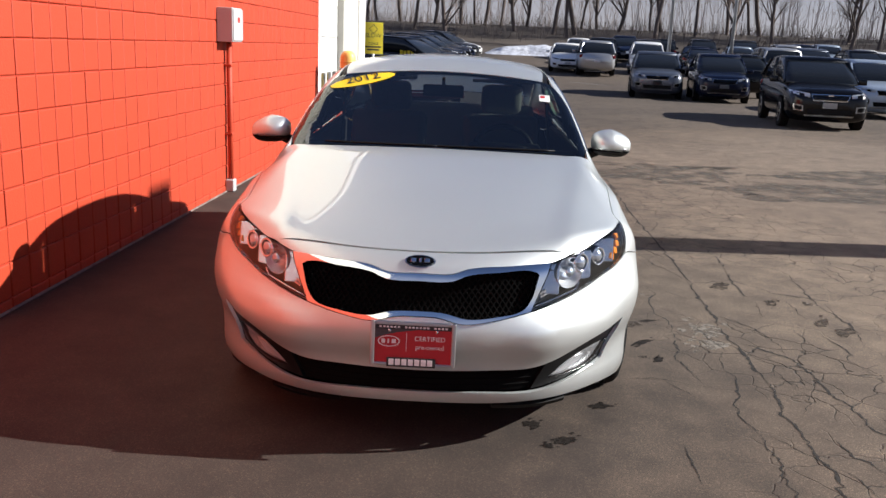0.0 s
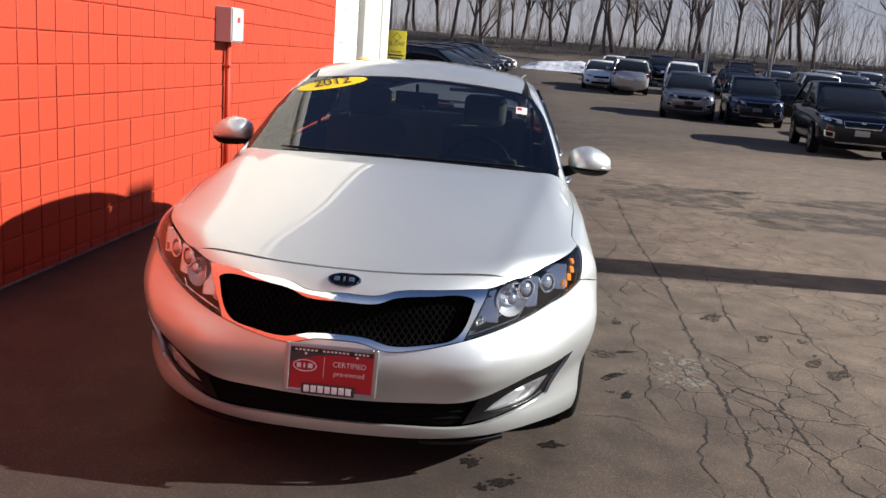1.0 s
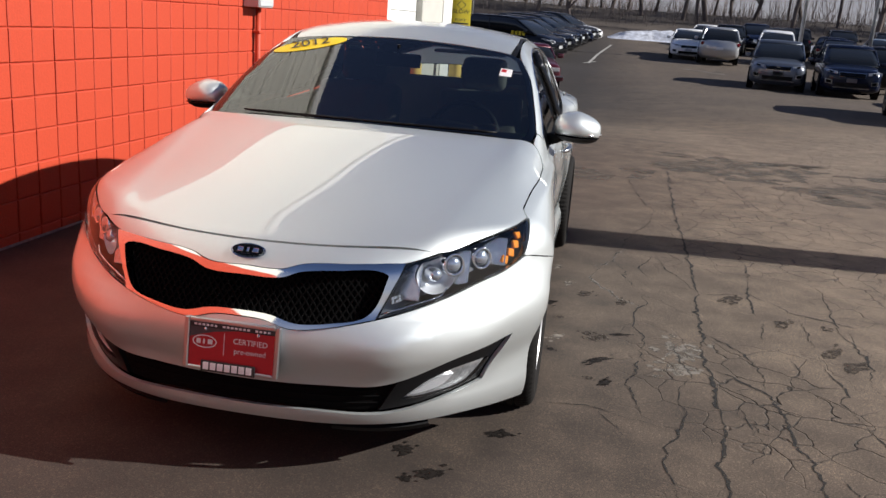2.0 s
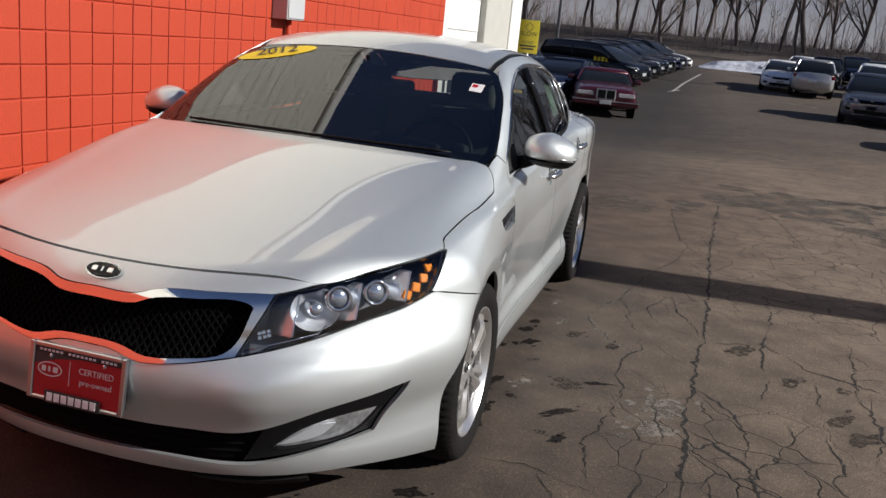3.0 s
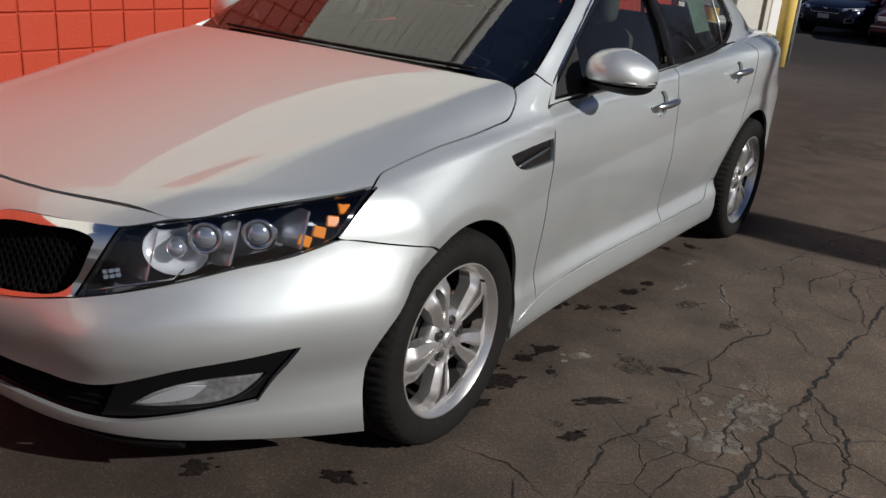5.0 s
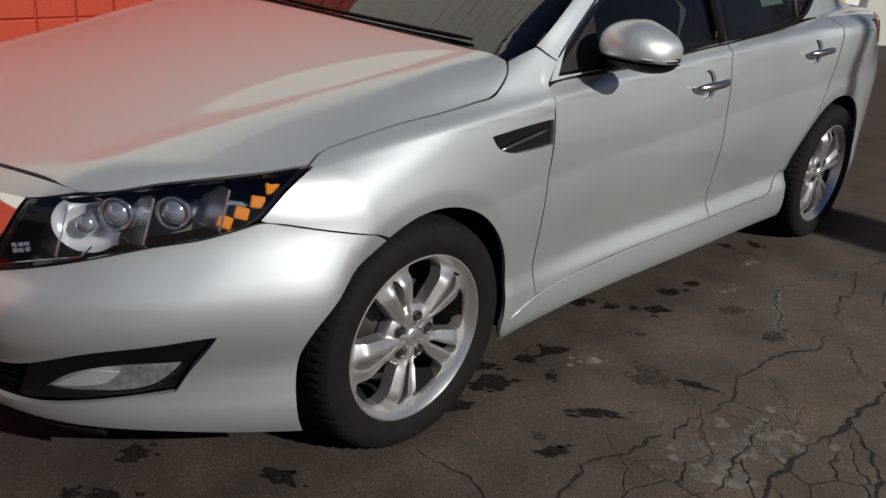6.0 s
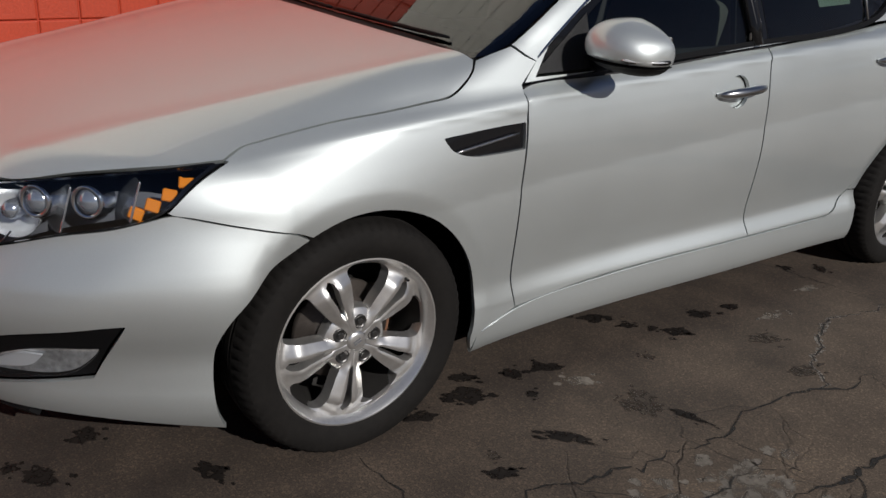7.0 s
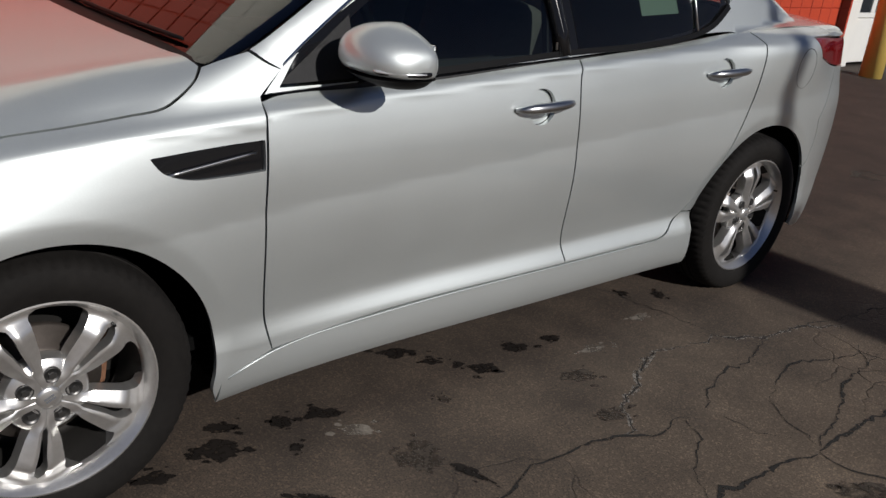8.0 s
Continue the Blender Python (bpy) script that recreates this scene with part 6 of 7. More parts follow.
def seat(x, y, wide):
    s = part("seat", block(x - wide, y, 0.42, x + wide, y + 0.52, 0.60, 0.06, 3), CLOTH, sedan, "grey cloth seat", smooth=True)
    b = block(-wide, -0.07, 0.0, wide, 0.09, 0.62, 0.06, 3)
    part("seat_back", b, CLOTH, s, smooth=True).matrix_local = pose(x, y + 0.50, 0.56, -16)
    return s


for x in (0.37, -0.37):
    s = seat(x, 1.98, 0.25)
    part("headrest", block(x - 0.135, 2.66, 1.16, x + 0.135, 2.77, 1.35, 0.05, 3), CLOTH, s, "padded headrest", smooth=True)
    for dx in (-0.06, 0.06):
        part("headrest_post", tube([(x + dx, 2.71, 1.05), (x + dx, 2.715, 1.18)], 0.007, 6), CHROME, s)
bench = seat(0.0, 3.0, 0.66)
for x in (-0.42, 0.42):
    part("headrest", block(x - 0.13, 3.60, 1.10, x + 0.13, 3.68, 1.22, 0.035, 3), CLOTH, bench, smooth=True)
part("parcel_shelf", block(-0.66, 3.62, 1.06, 0.66, 4.08, 1.085, 0.008), DASH, sedan)
part("rear_bulkhead", block(-0.72, 3.7, 0.3, 0.72, 3.75, 1.06), HOLLOW, sedan)
panel("headliner", both([(0, 2.12, 1.44), (0.45, 2.11, 1.42), (0.58, 2.3, 1.45), (0.58, 3.2, 1.45), (0.5, 3.42, 1.41), (0, 3.46, 1.44)]), Tilted(0, 0, 1), house, plain("grey headliner", (0.16, 0.155, 0.15), 0.9), label="grey roof lining", mirror=False, sink=0.04, rim=0, step=0.06, back=False)
for side in (1, -1):
    part("door_liner", block(side * 0.80 - 0.02, 1.56, 0.32, side * 0.80 + 0.02, 3.55, 1.03, 0.015), DASH, sedan, "charcoal door liner")
    part("belt", tube([(side * 0.66, 2.62, 1.30), (side * 0.70, 2.66, 0.95), (side * 0.72, 2.66, 0.6)], 0.012, 4), DASH, sedan, "dark seat belt")
o = part("inside_mirror", block(-0.12, -0.02, -0.035, 0.12, 0.015, 0.035, 0.012, 2), BLACK, sedan, "black inside mirror", smooth=True)
o.matrix_local = pose(0.0, 2.02, 1.33, -12)
part("mirror_stalk", tube([(0, -0.01, 0.03), (0, -0.03, 0.075)], 0.01, 6), BLACK, o)
for x in (-0.36, 0.36):
    part("sun_visor", block(x - 0.19, 2.10, 1.385, x + 0.19, 2.26, 1.40, 0.006), plain("visor cloth", (0.14, 0.135, 0.13), 0.9), sedan)

part("body_shell", BACKING, HOLLOW, sedan, "dark inner body shell", smooth=True)



# ---- the parked cars of the lot ----
def paint_of(name, colour, metal=0.3):
    dark = max(colour) < 0.06
    return plain(name, colour, 0.14 if dark else 0.32, metal, vary=0.06, coat=0.0 if dark else 0.7, spec=0.4)


LOT_PAINT = {
    "black": paint_of("black car paint", (0.0035, 0.0038, 0.0055), 0.0),
    "dark blue": paint_of("dark blue car paint", (0.006, 0.010, 0.028), 0.1),
    "grey": paint_of("grey car paint", (0.105, 0.12, 0.15), 0.5),
    "white": paint_of("white car paint", (0.86, 0.86, 0.86), 0.0),
    "maroon": paint_of("maroon car paint", (0.075, 0.009, 0.018)),
    "charcoal": paint_of("charcoal car paint", (0.028, 0.030, 0.034), 0.3),
    "light blue": paint_of("pale blue car paint", (0.42, 0.50, 0.60), 0.4),
    "silver": paint_of("far silver car paint", (0.5, 0.5, 0.5), 0.6),
}
FAR_GLASS = shade("dark car glass", (0.015, 0.018, 0.022), 0.04)
FAR_LAMP = shade("bright lamp", (0.75, 0.77, 0.80), 0.12, 0.5)
FAR_TYRE = lathe([(0.0, 0.0), (0.2, 0.0), (0.225, 0.005), (0.24, 0.0), (0.31, 0.01), (0.34, -0.02), (0.345, -0.06), (0.345, -0.17), (0.32, -0.2)], 28, "x")
FAR_TYRE_MESH = mesh_of(FAR_TYRE, "tyre", RUBBER, True)


def far_rim():
    """A rim with five broad spokes, all one casting."""
    bm = bmesh.new()
    n = 30
    outer = [bm.verts.new((0.010, 0.228 * math.cos(2 * math.pi * k / n), 0.228 * math.sin(2 * math.pi * k / n))) for k in range(n)]
    inner = [bm.verts.new((0.016, 0.205 * math.cos(2 * math.pi * k / n), 0.205 * math.sin(2 * math.pi * k / n))) for k in range(n)]
    core = [bm.verts.new((0.018, 0.05 * math.cos(2 * math.pi * k / n), 0.05 * math.sin(2 * math.pi * k / n))) for k in range(n)]
    for k in range(n):
        bm.faces.new((outer[k], outer[(k + 1) % n], inner[(k + 1) % n], inner[k]))
        if k % 6 < 2:
            bm.faces.new((inner[k], inner[(k + 1) % n], core[(k + 1) % n], core[k]))
    bm.faces.new(core)
    return bm


FAR_RIM_MESH = mesh_of(far_rim(), "rim", SATIN)

# per kind: length, half width, height, wheel places, belt, then stations of the hull and of the cabin
KINDS = {
    "suv": dict(w=0.945, wheels=(0.93, 3.71), r=1.03, name="suv",
                hull=[(0.0, 0.62, 0.36, 0.74), (0.03, 0.78, 0.30, 0.84), (0.10, 0.88, 0.22, 0.92), (0.28, 0.95, 0.19, 0.97), (0.6, 0.985, 0.18, 1.02), (1.1, 1.0, 0.18, 1.08), (1.5, 1.0, 0.18, 1.11), (3.0, 1.0, 0.18, 1.16), (4.2, 0.985, 0.24, 1.2), (4.6, 0.93, 0.3, 1.18), (4.74, 0.80, 0.42, 1.1)],
                cabin=[(1.15, 0.86, 1.10), (1.5, 0.85, 1.32), (2.0, 0.80, 1.6), (2.4, 0.78, 1.68), (3.5, 0.77, 1.69), (4.2, 0.76, 1.63), (4.5, 0.80, 1.4), (4.68, 0.84, 1.18)]),
    "sedan": dict(w=0.925, wheels=(0.93, 3.73), r=0.97, name="sedan",
                  hull=[(0.0, 0.60, 0.34, 0.62), (0.04, 0.78, 0.26, 0.72), (0.14, 0.88, 0.22, 0.79), (0.3, 0.94, 0.21, 0.84), (0.6, 0.98, 0.2, 0.92), (1.2, 1.0, 0.2, 1.0), (1.6, 1.0, 0.2, 1.02), (3.2, 1.0, 0.2, 1.05), (4.2, 0.97, 0.22, 1.08), (4.65, 0.9, 0.28, 1.07), (4.82, 0.78, 0.4, 0.98)],
                  cabin=[(1.25, 0.85, 1.0), (1.7, 0.82, 1.22), (2.2, 0.75, 1.42), (2.7, 0.72, 1.46), (3.2, 0.72, 1.42), (3.8, 0.76, 1.24), (4.2, 0.82, 1.08)]),
    "minivan": dict(w=0.985, wheels=(0.95, 4.0), r=1.0, name="minivan",
                    hull=[(0.0, 0.62, 0.38, 0.72), (0.04, 0.80, 0.27, 0.83), (0.14, 0.90, 0.23, 0.91), (0.3, 0.95, 0.21, 0.97), (0.6, 0.98, 0.2, 1.06), (1.1, 1.0, 0.2, 1.12), (2.0, 1.0, 0.2, 1.14), (4.2, 1.0, 0.2, 1.17), (4.9, 0.97, 0.24, 1.18), (5.08, 0.88, 0.36, 1.1)],
                    cabin=[(0.85, 0.88, 1.08), (1.4, 0.85, 1.4), (1.9, 0.80, 1.65), (2.5, 0.78, 1.74), (4.2, 0.77, 1.74), (4.8, 0.77, 1.66), (5.02, 0.84, 1.2)]),
    "coupe": dict(w=0.90, wheels=(0.95, 3.75), r=0.95, name="sedan",
                  hull=[(0.0, 0.88, 0.42, 0.76), (0.04, 0.93, 0.34, 0.80), (0.12, 0.95, 0.28, 0.83), (0.6, 0.98, 0.22, 0.88), (1.4, 1.0, 0.2, 0.94), (1.8, 1.0, 0.2, 0.95), (3.4, 1.0, 0.2, 0.97), (4.6, 0.97, 0.24, 0.97), (5.0, 0.94, 0.3, 0.93), (5.08, 0.9, 0.42, 0.88)],
                  cabin=[(1.6, 0.86, 0.94), (2.1, 0.78, 1.23), (2.45, 0.74, 1.30), (3.3, 0.74, 1.30), (3.6, 0.77, 1.22), (4.0, 0.84, 0.97)]),
}


def loft(rings):
    bm = bmesh.new()
    vs = [[bm.verts.new(p) for p in r] for r in rings]
    for a, b in zip(vs, vs[1:]):
        for k in range(len(a)):
            bm.faces.new((a[k], b[k], b[(k + 1) % len(a)], a[(k + 1) % len(a)]))
    bm.faces.new(vs[0])
    bm.faces.new(vs[-1][::-1])
    bmesh.ops.recalc_face_normals(bm, faces=bm.faces[:])
    return bm


def hull_ring(y, half, low, high, n=36, power=5.0):
    out = []
    for k in range(n):
        a = 2 * math.pi * (k + 0.5) / n
        c, s = math.cos(a), math.sin(a)
        x = math.copysign(abs(c) ** (2 / power), c) * half
        z = (low + high) / 2 + math.copysign(abs(s) ** (2 / power), s) * (high - low) / 2
        if z > (low + high) / 2:
            x *= 1 - 0.07 * ((z - (low + high) / 2) / (high - low) * 2) ** 2
        out.append((x, y, z))
    return out


def face_of(kind, x, z):
    """How far back the nose of this kind of car lies at (x, z)."""
    k = KINDS[kind]
    st = np.array([q for q in k["hull"]])
    for i in range(120):
        y = 0.008 * i
        half, low, high = (float(np.interp(y, st[:, 0], st[:, j])) for j in (1, 2, 3))
        mid, hz = (low + high) / 2, (high - low) / 2
        taper = 1 - 0.07 * ((z - mid) / hz) ** 2 if z > mid else 1
        if (abs(x) / (half * k["w"] * taper)) ** 5 + abs((z - mid) / hz) ** 5 < 1:
            return y
    return 0.95


def patch_on(kind, corners, lift, material, name):
    """A thin piece that follows the nose between four corners (x, z): low in, low out, high out, high in."""
    bm = bmesh.new()
    a, b, c, d = (Vector(p) for p in corners)
    n, m = 8, 4
    rows = []
    for j in range(m + 1):
        row = []
        for i in range(n + 1):
            p = a.lerp(b, i / n).lerp(d.lerp(c, i / n), j / m)
            row.append(bm.verts.new((p.x, face_of(kind, p.x, p.y) - lift, p.y)))
        rows.append(row)
    for p, q in zip(rows, rows[1:]):
        for i in range(n):
            bm.faces.new((p[i], p[i + 1], q[i + 1], q[i]))
    bmesh.ops.solidify(bm, geom=bm.faces[:], thickness=0.02)
    bmesh.ops.recalc_face_normals(bm, faces=bm.faces[:])
    return mesh_of(bm, name, material)


def front_of(kind):
    w = KINDS[kind]["w"]
    f = KINDS[kind]["hull"][3][3] / 0.97
    out = []
    for s in (1, -1):
        out.append((patch_on(kind, [(s * 0.49 * w, 0.765 * f), (s * 0.90 * w, 0.835 * f), (s * 0.905 * w, 0.915 * f), (s * 0.49 * w, 0.85 * f)], 0.012, FAR_LAMP, "headlight"), "bright headlight"))
        out.append((patch_on(kind, [(s * 0.62 * w, 0.79 * f), (s * 0.74 * w, 0.81 * f), (s * 0.74 * w, 0.865 * f), (s * 0.62 * w, 0.845 * f)], 0.018, GLOSS_BLACK, "projector"), ""))
        out.append((patch_on(kind, [(s * 0.62 * w, 0.44 * f), (s * 0.84 * w, 0.46 * f), (s * 0.86 * w, 0.60 * f), (s * 0.62 * w, 0.57 * f)], 0.008, SATIN, "fog_frame"), "bright fog lamp frame"))
        out.append((patch_on(kind, [(s * 0.65 * w, 0.46 * f), (s * 0.81 * w, 0.475 * f), (s * 0.83 * w, 0.58 * f), (s * 0.65 * w, 0.555 * f)], 0.014, BLACK, "fog_light"), ""))
    out.append((patch_on(kind, [(-0.40 * w, 0.685 * f), (0.40 * w, 0.685 * f), (0.47 * w, 0.845 * f), (-0.47 * w, 0.845 * f)], 0.008, CHROME, "grille_trim"), "chrome grille trim"))
    out.append((patch_on(kind, [(-0.385 * w, 0.703 * f), (0.385 * w, 0.703 * f), (0.445 * w, 0.825 * f), (-0.445 * w, 0.825 * f)], 0.014, GLOSS_BLACK, "grille"), "dark grille"))
    out.append((patch_on(kind, [(-0.05, 0.795 * f), (0.05, 0.795 * f), (0.05, 0.83 * f), (-0.05, 0.83 * f)], 0.02, CHROME, "badge"), "plain bright badge"))
    out.append((patch_on(kind, [(-0.50 * w, 0.375 * f), (0.50 * w, 0.375 * f), (0.54 * w, 0.50 * f), (-0.54 * w, 0.50 * f)], 0.008, BLACK, "intake"), "black lower intake"))
    out.append((patch_on(kind, [(-0.56 * w, 0.325 * f), (0.56 * w, 0.325 * f), (0.60 * w, 0.36 * f), (-0.60 * w, 0.36 * f)], 0.014, SATIN if kind == "suv" else BLACK, "skid_strip"), ""))
    out.append((patch_on(kind, [(-0.16, 0.52 * f), (0.16, 0.52 * f), (0.16, 0.65 * f), (-0.16, 0.65 * f)], 0.022, BOX_GREY, "number_plate"), "plain grey plate"))
    return out


FRONTS = {q: front_of(q) for q in ("suv", "sedan", "minivan")}


def lot_car(kind, colour, x, y, heading, label, group="cars on the lot", backwards=False):
    """A parked car with its nose at (x, y); heading 0 faces -y, growing towards +x."""
    k = KINDS[kind]
    w = k["w"]
    m = Matrix.Translation((x, y, rise(y + 2.4, x))) @ Matrix.Rotation(radians(heading), 4, "Z")
    if y > 32:
        m = Matrix.Translation((x, y, rise(y))) @ Matrix.Rotation(radians(1.6), 4, "X") @ Matrix.Rotation(radians(heading), 4, "Z")
    car = thing(k["name"], label, "car", group, m=m)
    p = LOT_PAINT[colour]
    ys = np.array([s[0] for s in k["hull"]])
    fine = sorted({*ys, *np.linspace(0.3, ys[-1] - 0.3, 9)})
    at = [np.interp(fine, ys, [s[i] for s in k["hull"]]) for i in (1, 2, 3)]
    part("body", loft([hull_ring(a, b * w, c, d) for a, b, c, d in zip(fine, *at)]), p, car, smooth=True)
    belt = k["hull"][5][3] - 0.03
    glass, roof = [], []
    for a, b, c in k["cabin"]:
        base = np.interp(a, ys, at[2][[fine.index(v) for v in ys]]) - 0.05
        h = max(c, base + 0.03)
        wide = 0.90 * w
        top = b * w
        glass.append([(wide * s, a, base) if e == 0 else ((wide + (top - wide) * e) * s, a, base + (h - base) * q) for s, e, q in ((1, 0, 0), (1, 0.6, 0.6), (1, 0.95, 0.93), (0.8, 1, 0.985), (0, 1, 1), (-0.8, 1, 0.985), (-1, 0.95, 0.93), (-1, 0.6, 0.6), (-1, 0, 0))])
        roof.append((a, top, h))
    part("window_band", loft(glass), FAR_GLASS, car, "dark car windows", smooth=True)
    high = max(r[2] for r in roof)
    rr = [r for r in roof if r[2] > high - 0.12]
    ring_r = lambda a, t, h: [(t * 0.97 * s, a, h + dz) for s, dz in ((1, -0.05), (1.0, 0.0), (0.8, 0.018), (0, 0.026), (-0.8, 0.018), (-1.0, 0.0), (-1, -0.05))]
    part("roof", loft([ring_r(*r) for r in rr]), p, car, smooth=True)
    first, last = rr[0], rr[-1]
    for s in (1, -1):
        a0, b0 = k["cabin"][0], k["cabin"][-1]
        part("pillar", tube([(s * 0.9 * w, a0[0] + 0.05, a0[2] - 0.02), (s * first[1] * 0.985, first[0], first[2] - 0.02)], 0.035, 6), p, car)
        part("pillar", tube([(s * 0.9 * w, b0[0] - 0.05, b0[2] - 0.02), (s * last[1] * 0.985, last[0], last[2] - 0.02)], 0.05, 6), p, car)
        mid = (first[0] + last[0]) / 2
        part("pillar", tube([(s * 0.905 * w, mid - 0.1, belt), (s * first[1] * 0.99, mid, high - 0.05)], 0.03, 6), FAR_GLASS, car)
        part("wing_mirror", block(*sorted((s * (w + 0.01), s * (w + 0.2)))[:1], k["cabin"][0][0] + 0.35, belt, sorted((s * (w + 0.01), s * (w + 0.2)))[1], k["cabin"][0][0] + 0.47, belt + 0.14, 0.03, 2), p, car, smooth=True)
        for wy in k["wheels"]:
            mw = Matrix.Translation((s * (w + 0.004), wy, 0.345 * k["r"])) @ (Matrix.Rotation(math.pi, 4, "Z") if s < 0 else Matrix()) @ Matrix.Scale(k["r"], 4)
            ar = lathe([(0.0, 0.0), (0.385, 0.0)], 24, "x")
            arch_o = part("wheel_arch", ar, HOLLOW, car)
            arch_o.matrix_local = Matrix.Translation((s * (w + 0.002), wy, 0.36 * k["r"])) @ (Matrix.Rotation(math.pi, 4, "Z") if s < 0 else Matrix())
            wh = part("wheel", FAR_TYRE_MESH, None, car)
            wh.matrix_local = mw
            part("rim", FAR_RIM_MESH, None, wh, "silver wheel rim")
        h0 = k["hull"]
        zl = h0[1][3] - 0.13
        if kind == "coupe":
            part("headlight", block(*sorted((s * 0.36, s * 0.80))[:1], -0.02, 0.60, sorted((s * 0.36, s * 0.80))[1], 0.06, 0.71, 0.01), FAR_LAMP, car)
        part("tail_light", block(*sorted((s * 0.66 * w, s * 0.93 * w))[:1], ys[-1] - 0.22, h0[-1][3] - 0.22, sorted((s * 0.66 * w, s * 0.93 * w))[1], ys[-1] - 0.02, h0[-1][3] - 0.06, 0.03), RED_LENS, car, "red tail light")
    gz = k["hull"][0][3]
    if kind == "coupe":
        grille_o = part("grille", block(-0.27, -0.05, 0.50, 0.27, 0.05, 0.80, 0.015), SATIN, car, "upright chrome grille")
        for gx in (-0.125, 0.125):
            part("grille_opening", block(gx - 0.11, -0.058, 0.53, gx + 0.11, -0.045, 0.765, 0.004), BLACK, grille_o, "dark grille opening")
        bump_o = part("bumper", block(-0.92, -0.10, 0.34, 0.92, 0.08, 0.50, 0.03, 2), p, car, "body-coloured bumper")
        part("bumper_strip", block(-0.925, -0.108, 0.455, 0.925, -0.09, 0.485, 0.005), SATIN, bump_o, "bright bumper strip")
        part("number_plate", block(-0.16, -0.13, 0.38, 0.16, -0.105, 0.49, 0.006), BOX_GREY, car, "plain pale plate")
    else:
        for me, text in FRONTS[kind]:
            part(me.name.split(".")[0], me, None, car, text)
    part("rear_plate", block(-0.16, ys[-1], 0.70, 0.16, ys[-1] + 0.02, 0.82, 0.006), INK_WHITE, car)
    return car


lot_car("suv", "black", 8.56, 17.55, -9, "black suv with bright headlights parked on the open lot")
lot_car("suv", "grey", 6.93, 29.1, -9, "grey suv parked in the front row of the lot")
lot_car("suv", "dark blue", 9.05, 28.0, -9, "dark blue suv parked in the front row of the lot")
lot_car("suv", "light blue", 12.35, 22.6, -9, "pale silver-blue suv parked on the lot")
lot_car("suv", "silver", 6.7, 45.8, 176, "silver-grey suv parked with its tail to the aisle")
lot_car("sedan", "white", 5.15, 43.3, -4, "white sedan parked facing the aisle")
lot_car("coupe", "maroon", -0.95, 22.9, 9, "maroon boxy old sedan with chrome grille")
lot_car("sedan", "dark blue", -3.3, 24.2, -14, "dark blue sedan with a sticker in its windscreen")
lot_car("suv", "maroon", -7.4, 30.5, 60, "dark red suv behind the building's corner")
lot_car("minivan", "black", -4.6, 33.6, 62, "black minivan in the row past the building")
for i, (kind, col) in enumerate([("minivan", "black"), ("suv", "black"), ("suv", "charcoal"), ("suv", "black"), ("sedan", "dark blue"), ("suv", "charcoal"), ("sedan", "white")]):
    lot_car(kind, col, -0.9 + 0.24 * i, 37.4 + 3.0 * i, 66, "%s %s in the row facing the aisle" % (col, KINDS[kind]["name"]), "cars in the aisle row")
van = [o for o in scene.objects if o.name.startswith("minivan") and o.get("group") == "cars in the aisle row"][0]
for k in range(4):
    part("window_print", block(-1.012, 1.32 + 0.19 * k, 0.98, -0.994, 1.45 + 0.19 * k, 1.14 + 0.02 * (k % 2), 0.003), STICKER_YELLOW, van, "yellow painted bar")
rnd = random.Random(11)
FAR = ["black", "white", "dark blue", "grey", "charcoal", "white", "silver", "black", "dark blue", "light blue"]
n = 0
for row_y, x0, x1 in ((36.5, 11.5, 30), (43.5, 9.4, 36), (51, 8.0, 42), (58, 7.2, 47)):
    x = x0
    while x < x1:
        col = FAR[(n * 7 + n // 3) % len(FAR)]
        kind = ("suv", "sedan", "suv", "sedan", "minivan")[(n * 3 + n // 4) % 5]
        lot_car(kind, col, x + rnd.uniform(-0.15, 0.15), row_y + 0.22 * (x - x0) * 0.3 + rnd.uniform(-0.3, 0.3), (-9 if n % 3 else 171) + rnd.uniform(-2, 2), "%s %s in the crowded far rows" % (col, KINDS[kind]["name"]), "cars in the far rows")
        x += 2.75 + rnd.uniform(0, 0.5)
        n += 1



# ---- snow, lamp posts, bare trees ----
def snow_heap(x0, x1, y, high, seed):
    bm = bmesh.new()
    nx, ny = 60, 14
    rows = []
    for j in range(ny + 1):
        row = []
        for i in range(nx + 1):
            u, v = i / nx, j / ny
            x, yy = x0 + (x1 - x0) * u, y + (v - 0.5) * 4.5
            h = high * math.sin(math.pi * v) ** 0.7 * min(1, 6 * u, 6 * (1 - u)) * (0.8 + 0.45 * noise.noise((x * 0.45 + seed, yy * 0.5, 1)) + 0.2 * noise.noise((x * 1.7, yy * 1.6, seed)))
            row.append(bm.verts.new((x, yy, rise(min(yy, 66)) - 0.05 + max(0, h))))
        rows.append(row)
    for a, b in zip(rows, rows[1:]):
        for i in range(nx):
            bm.faces.new((a[i], a[i + 1], b[i + 1], b[i]))
    return bm


for x0, x1, y, h, s in ((1.0, 9.5, 65, 0.75, 2), (-9, 0.4, 64, 0.5, 9), (14, 26, 66, 0.6, 5)):
    tagged(part("snow_pile", snow_heap(x0, x1, y, h, s), SNOW, smooth=True), "old ploughed snow heap at the lot's edge", "snow pile", "snow piles")


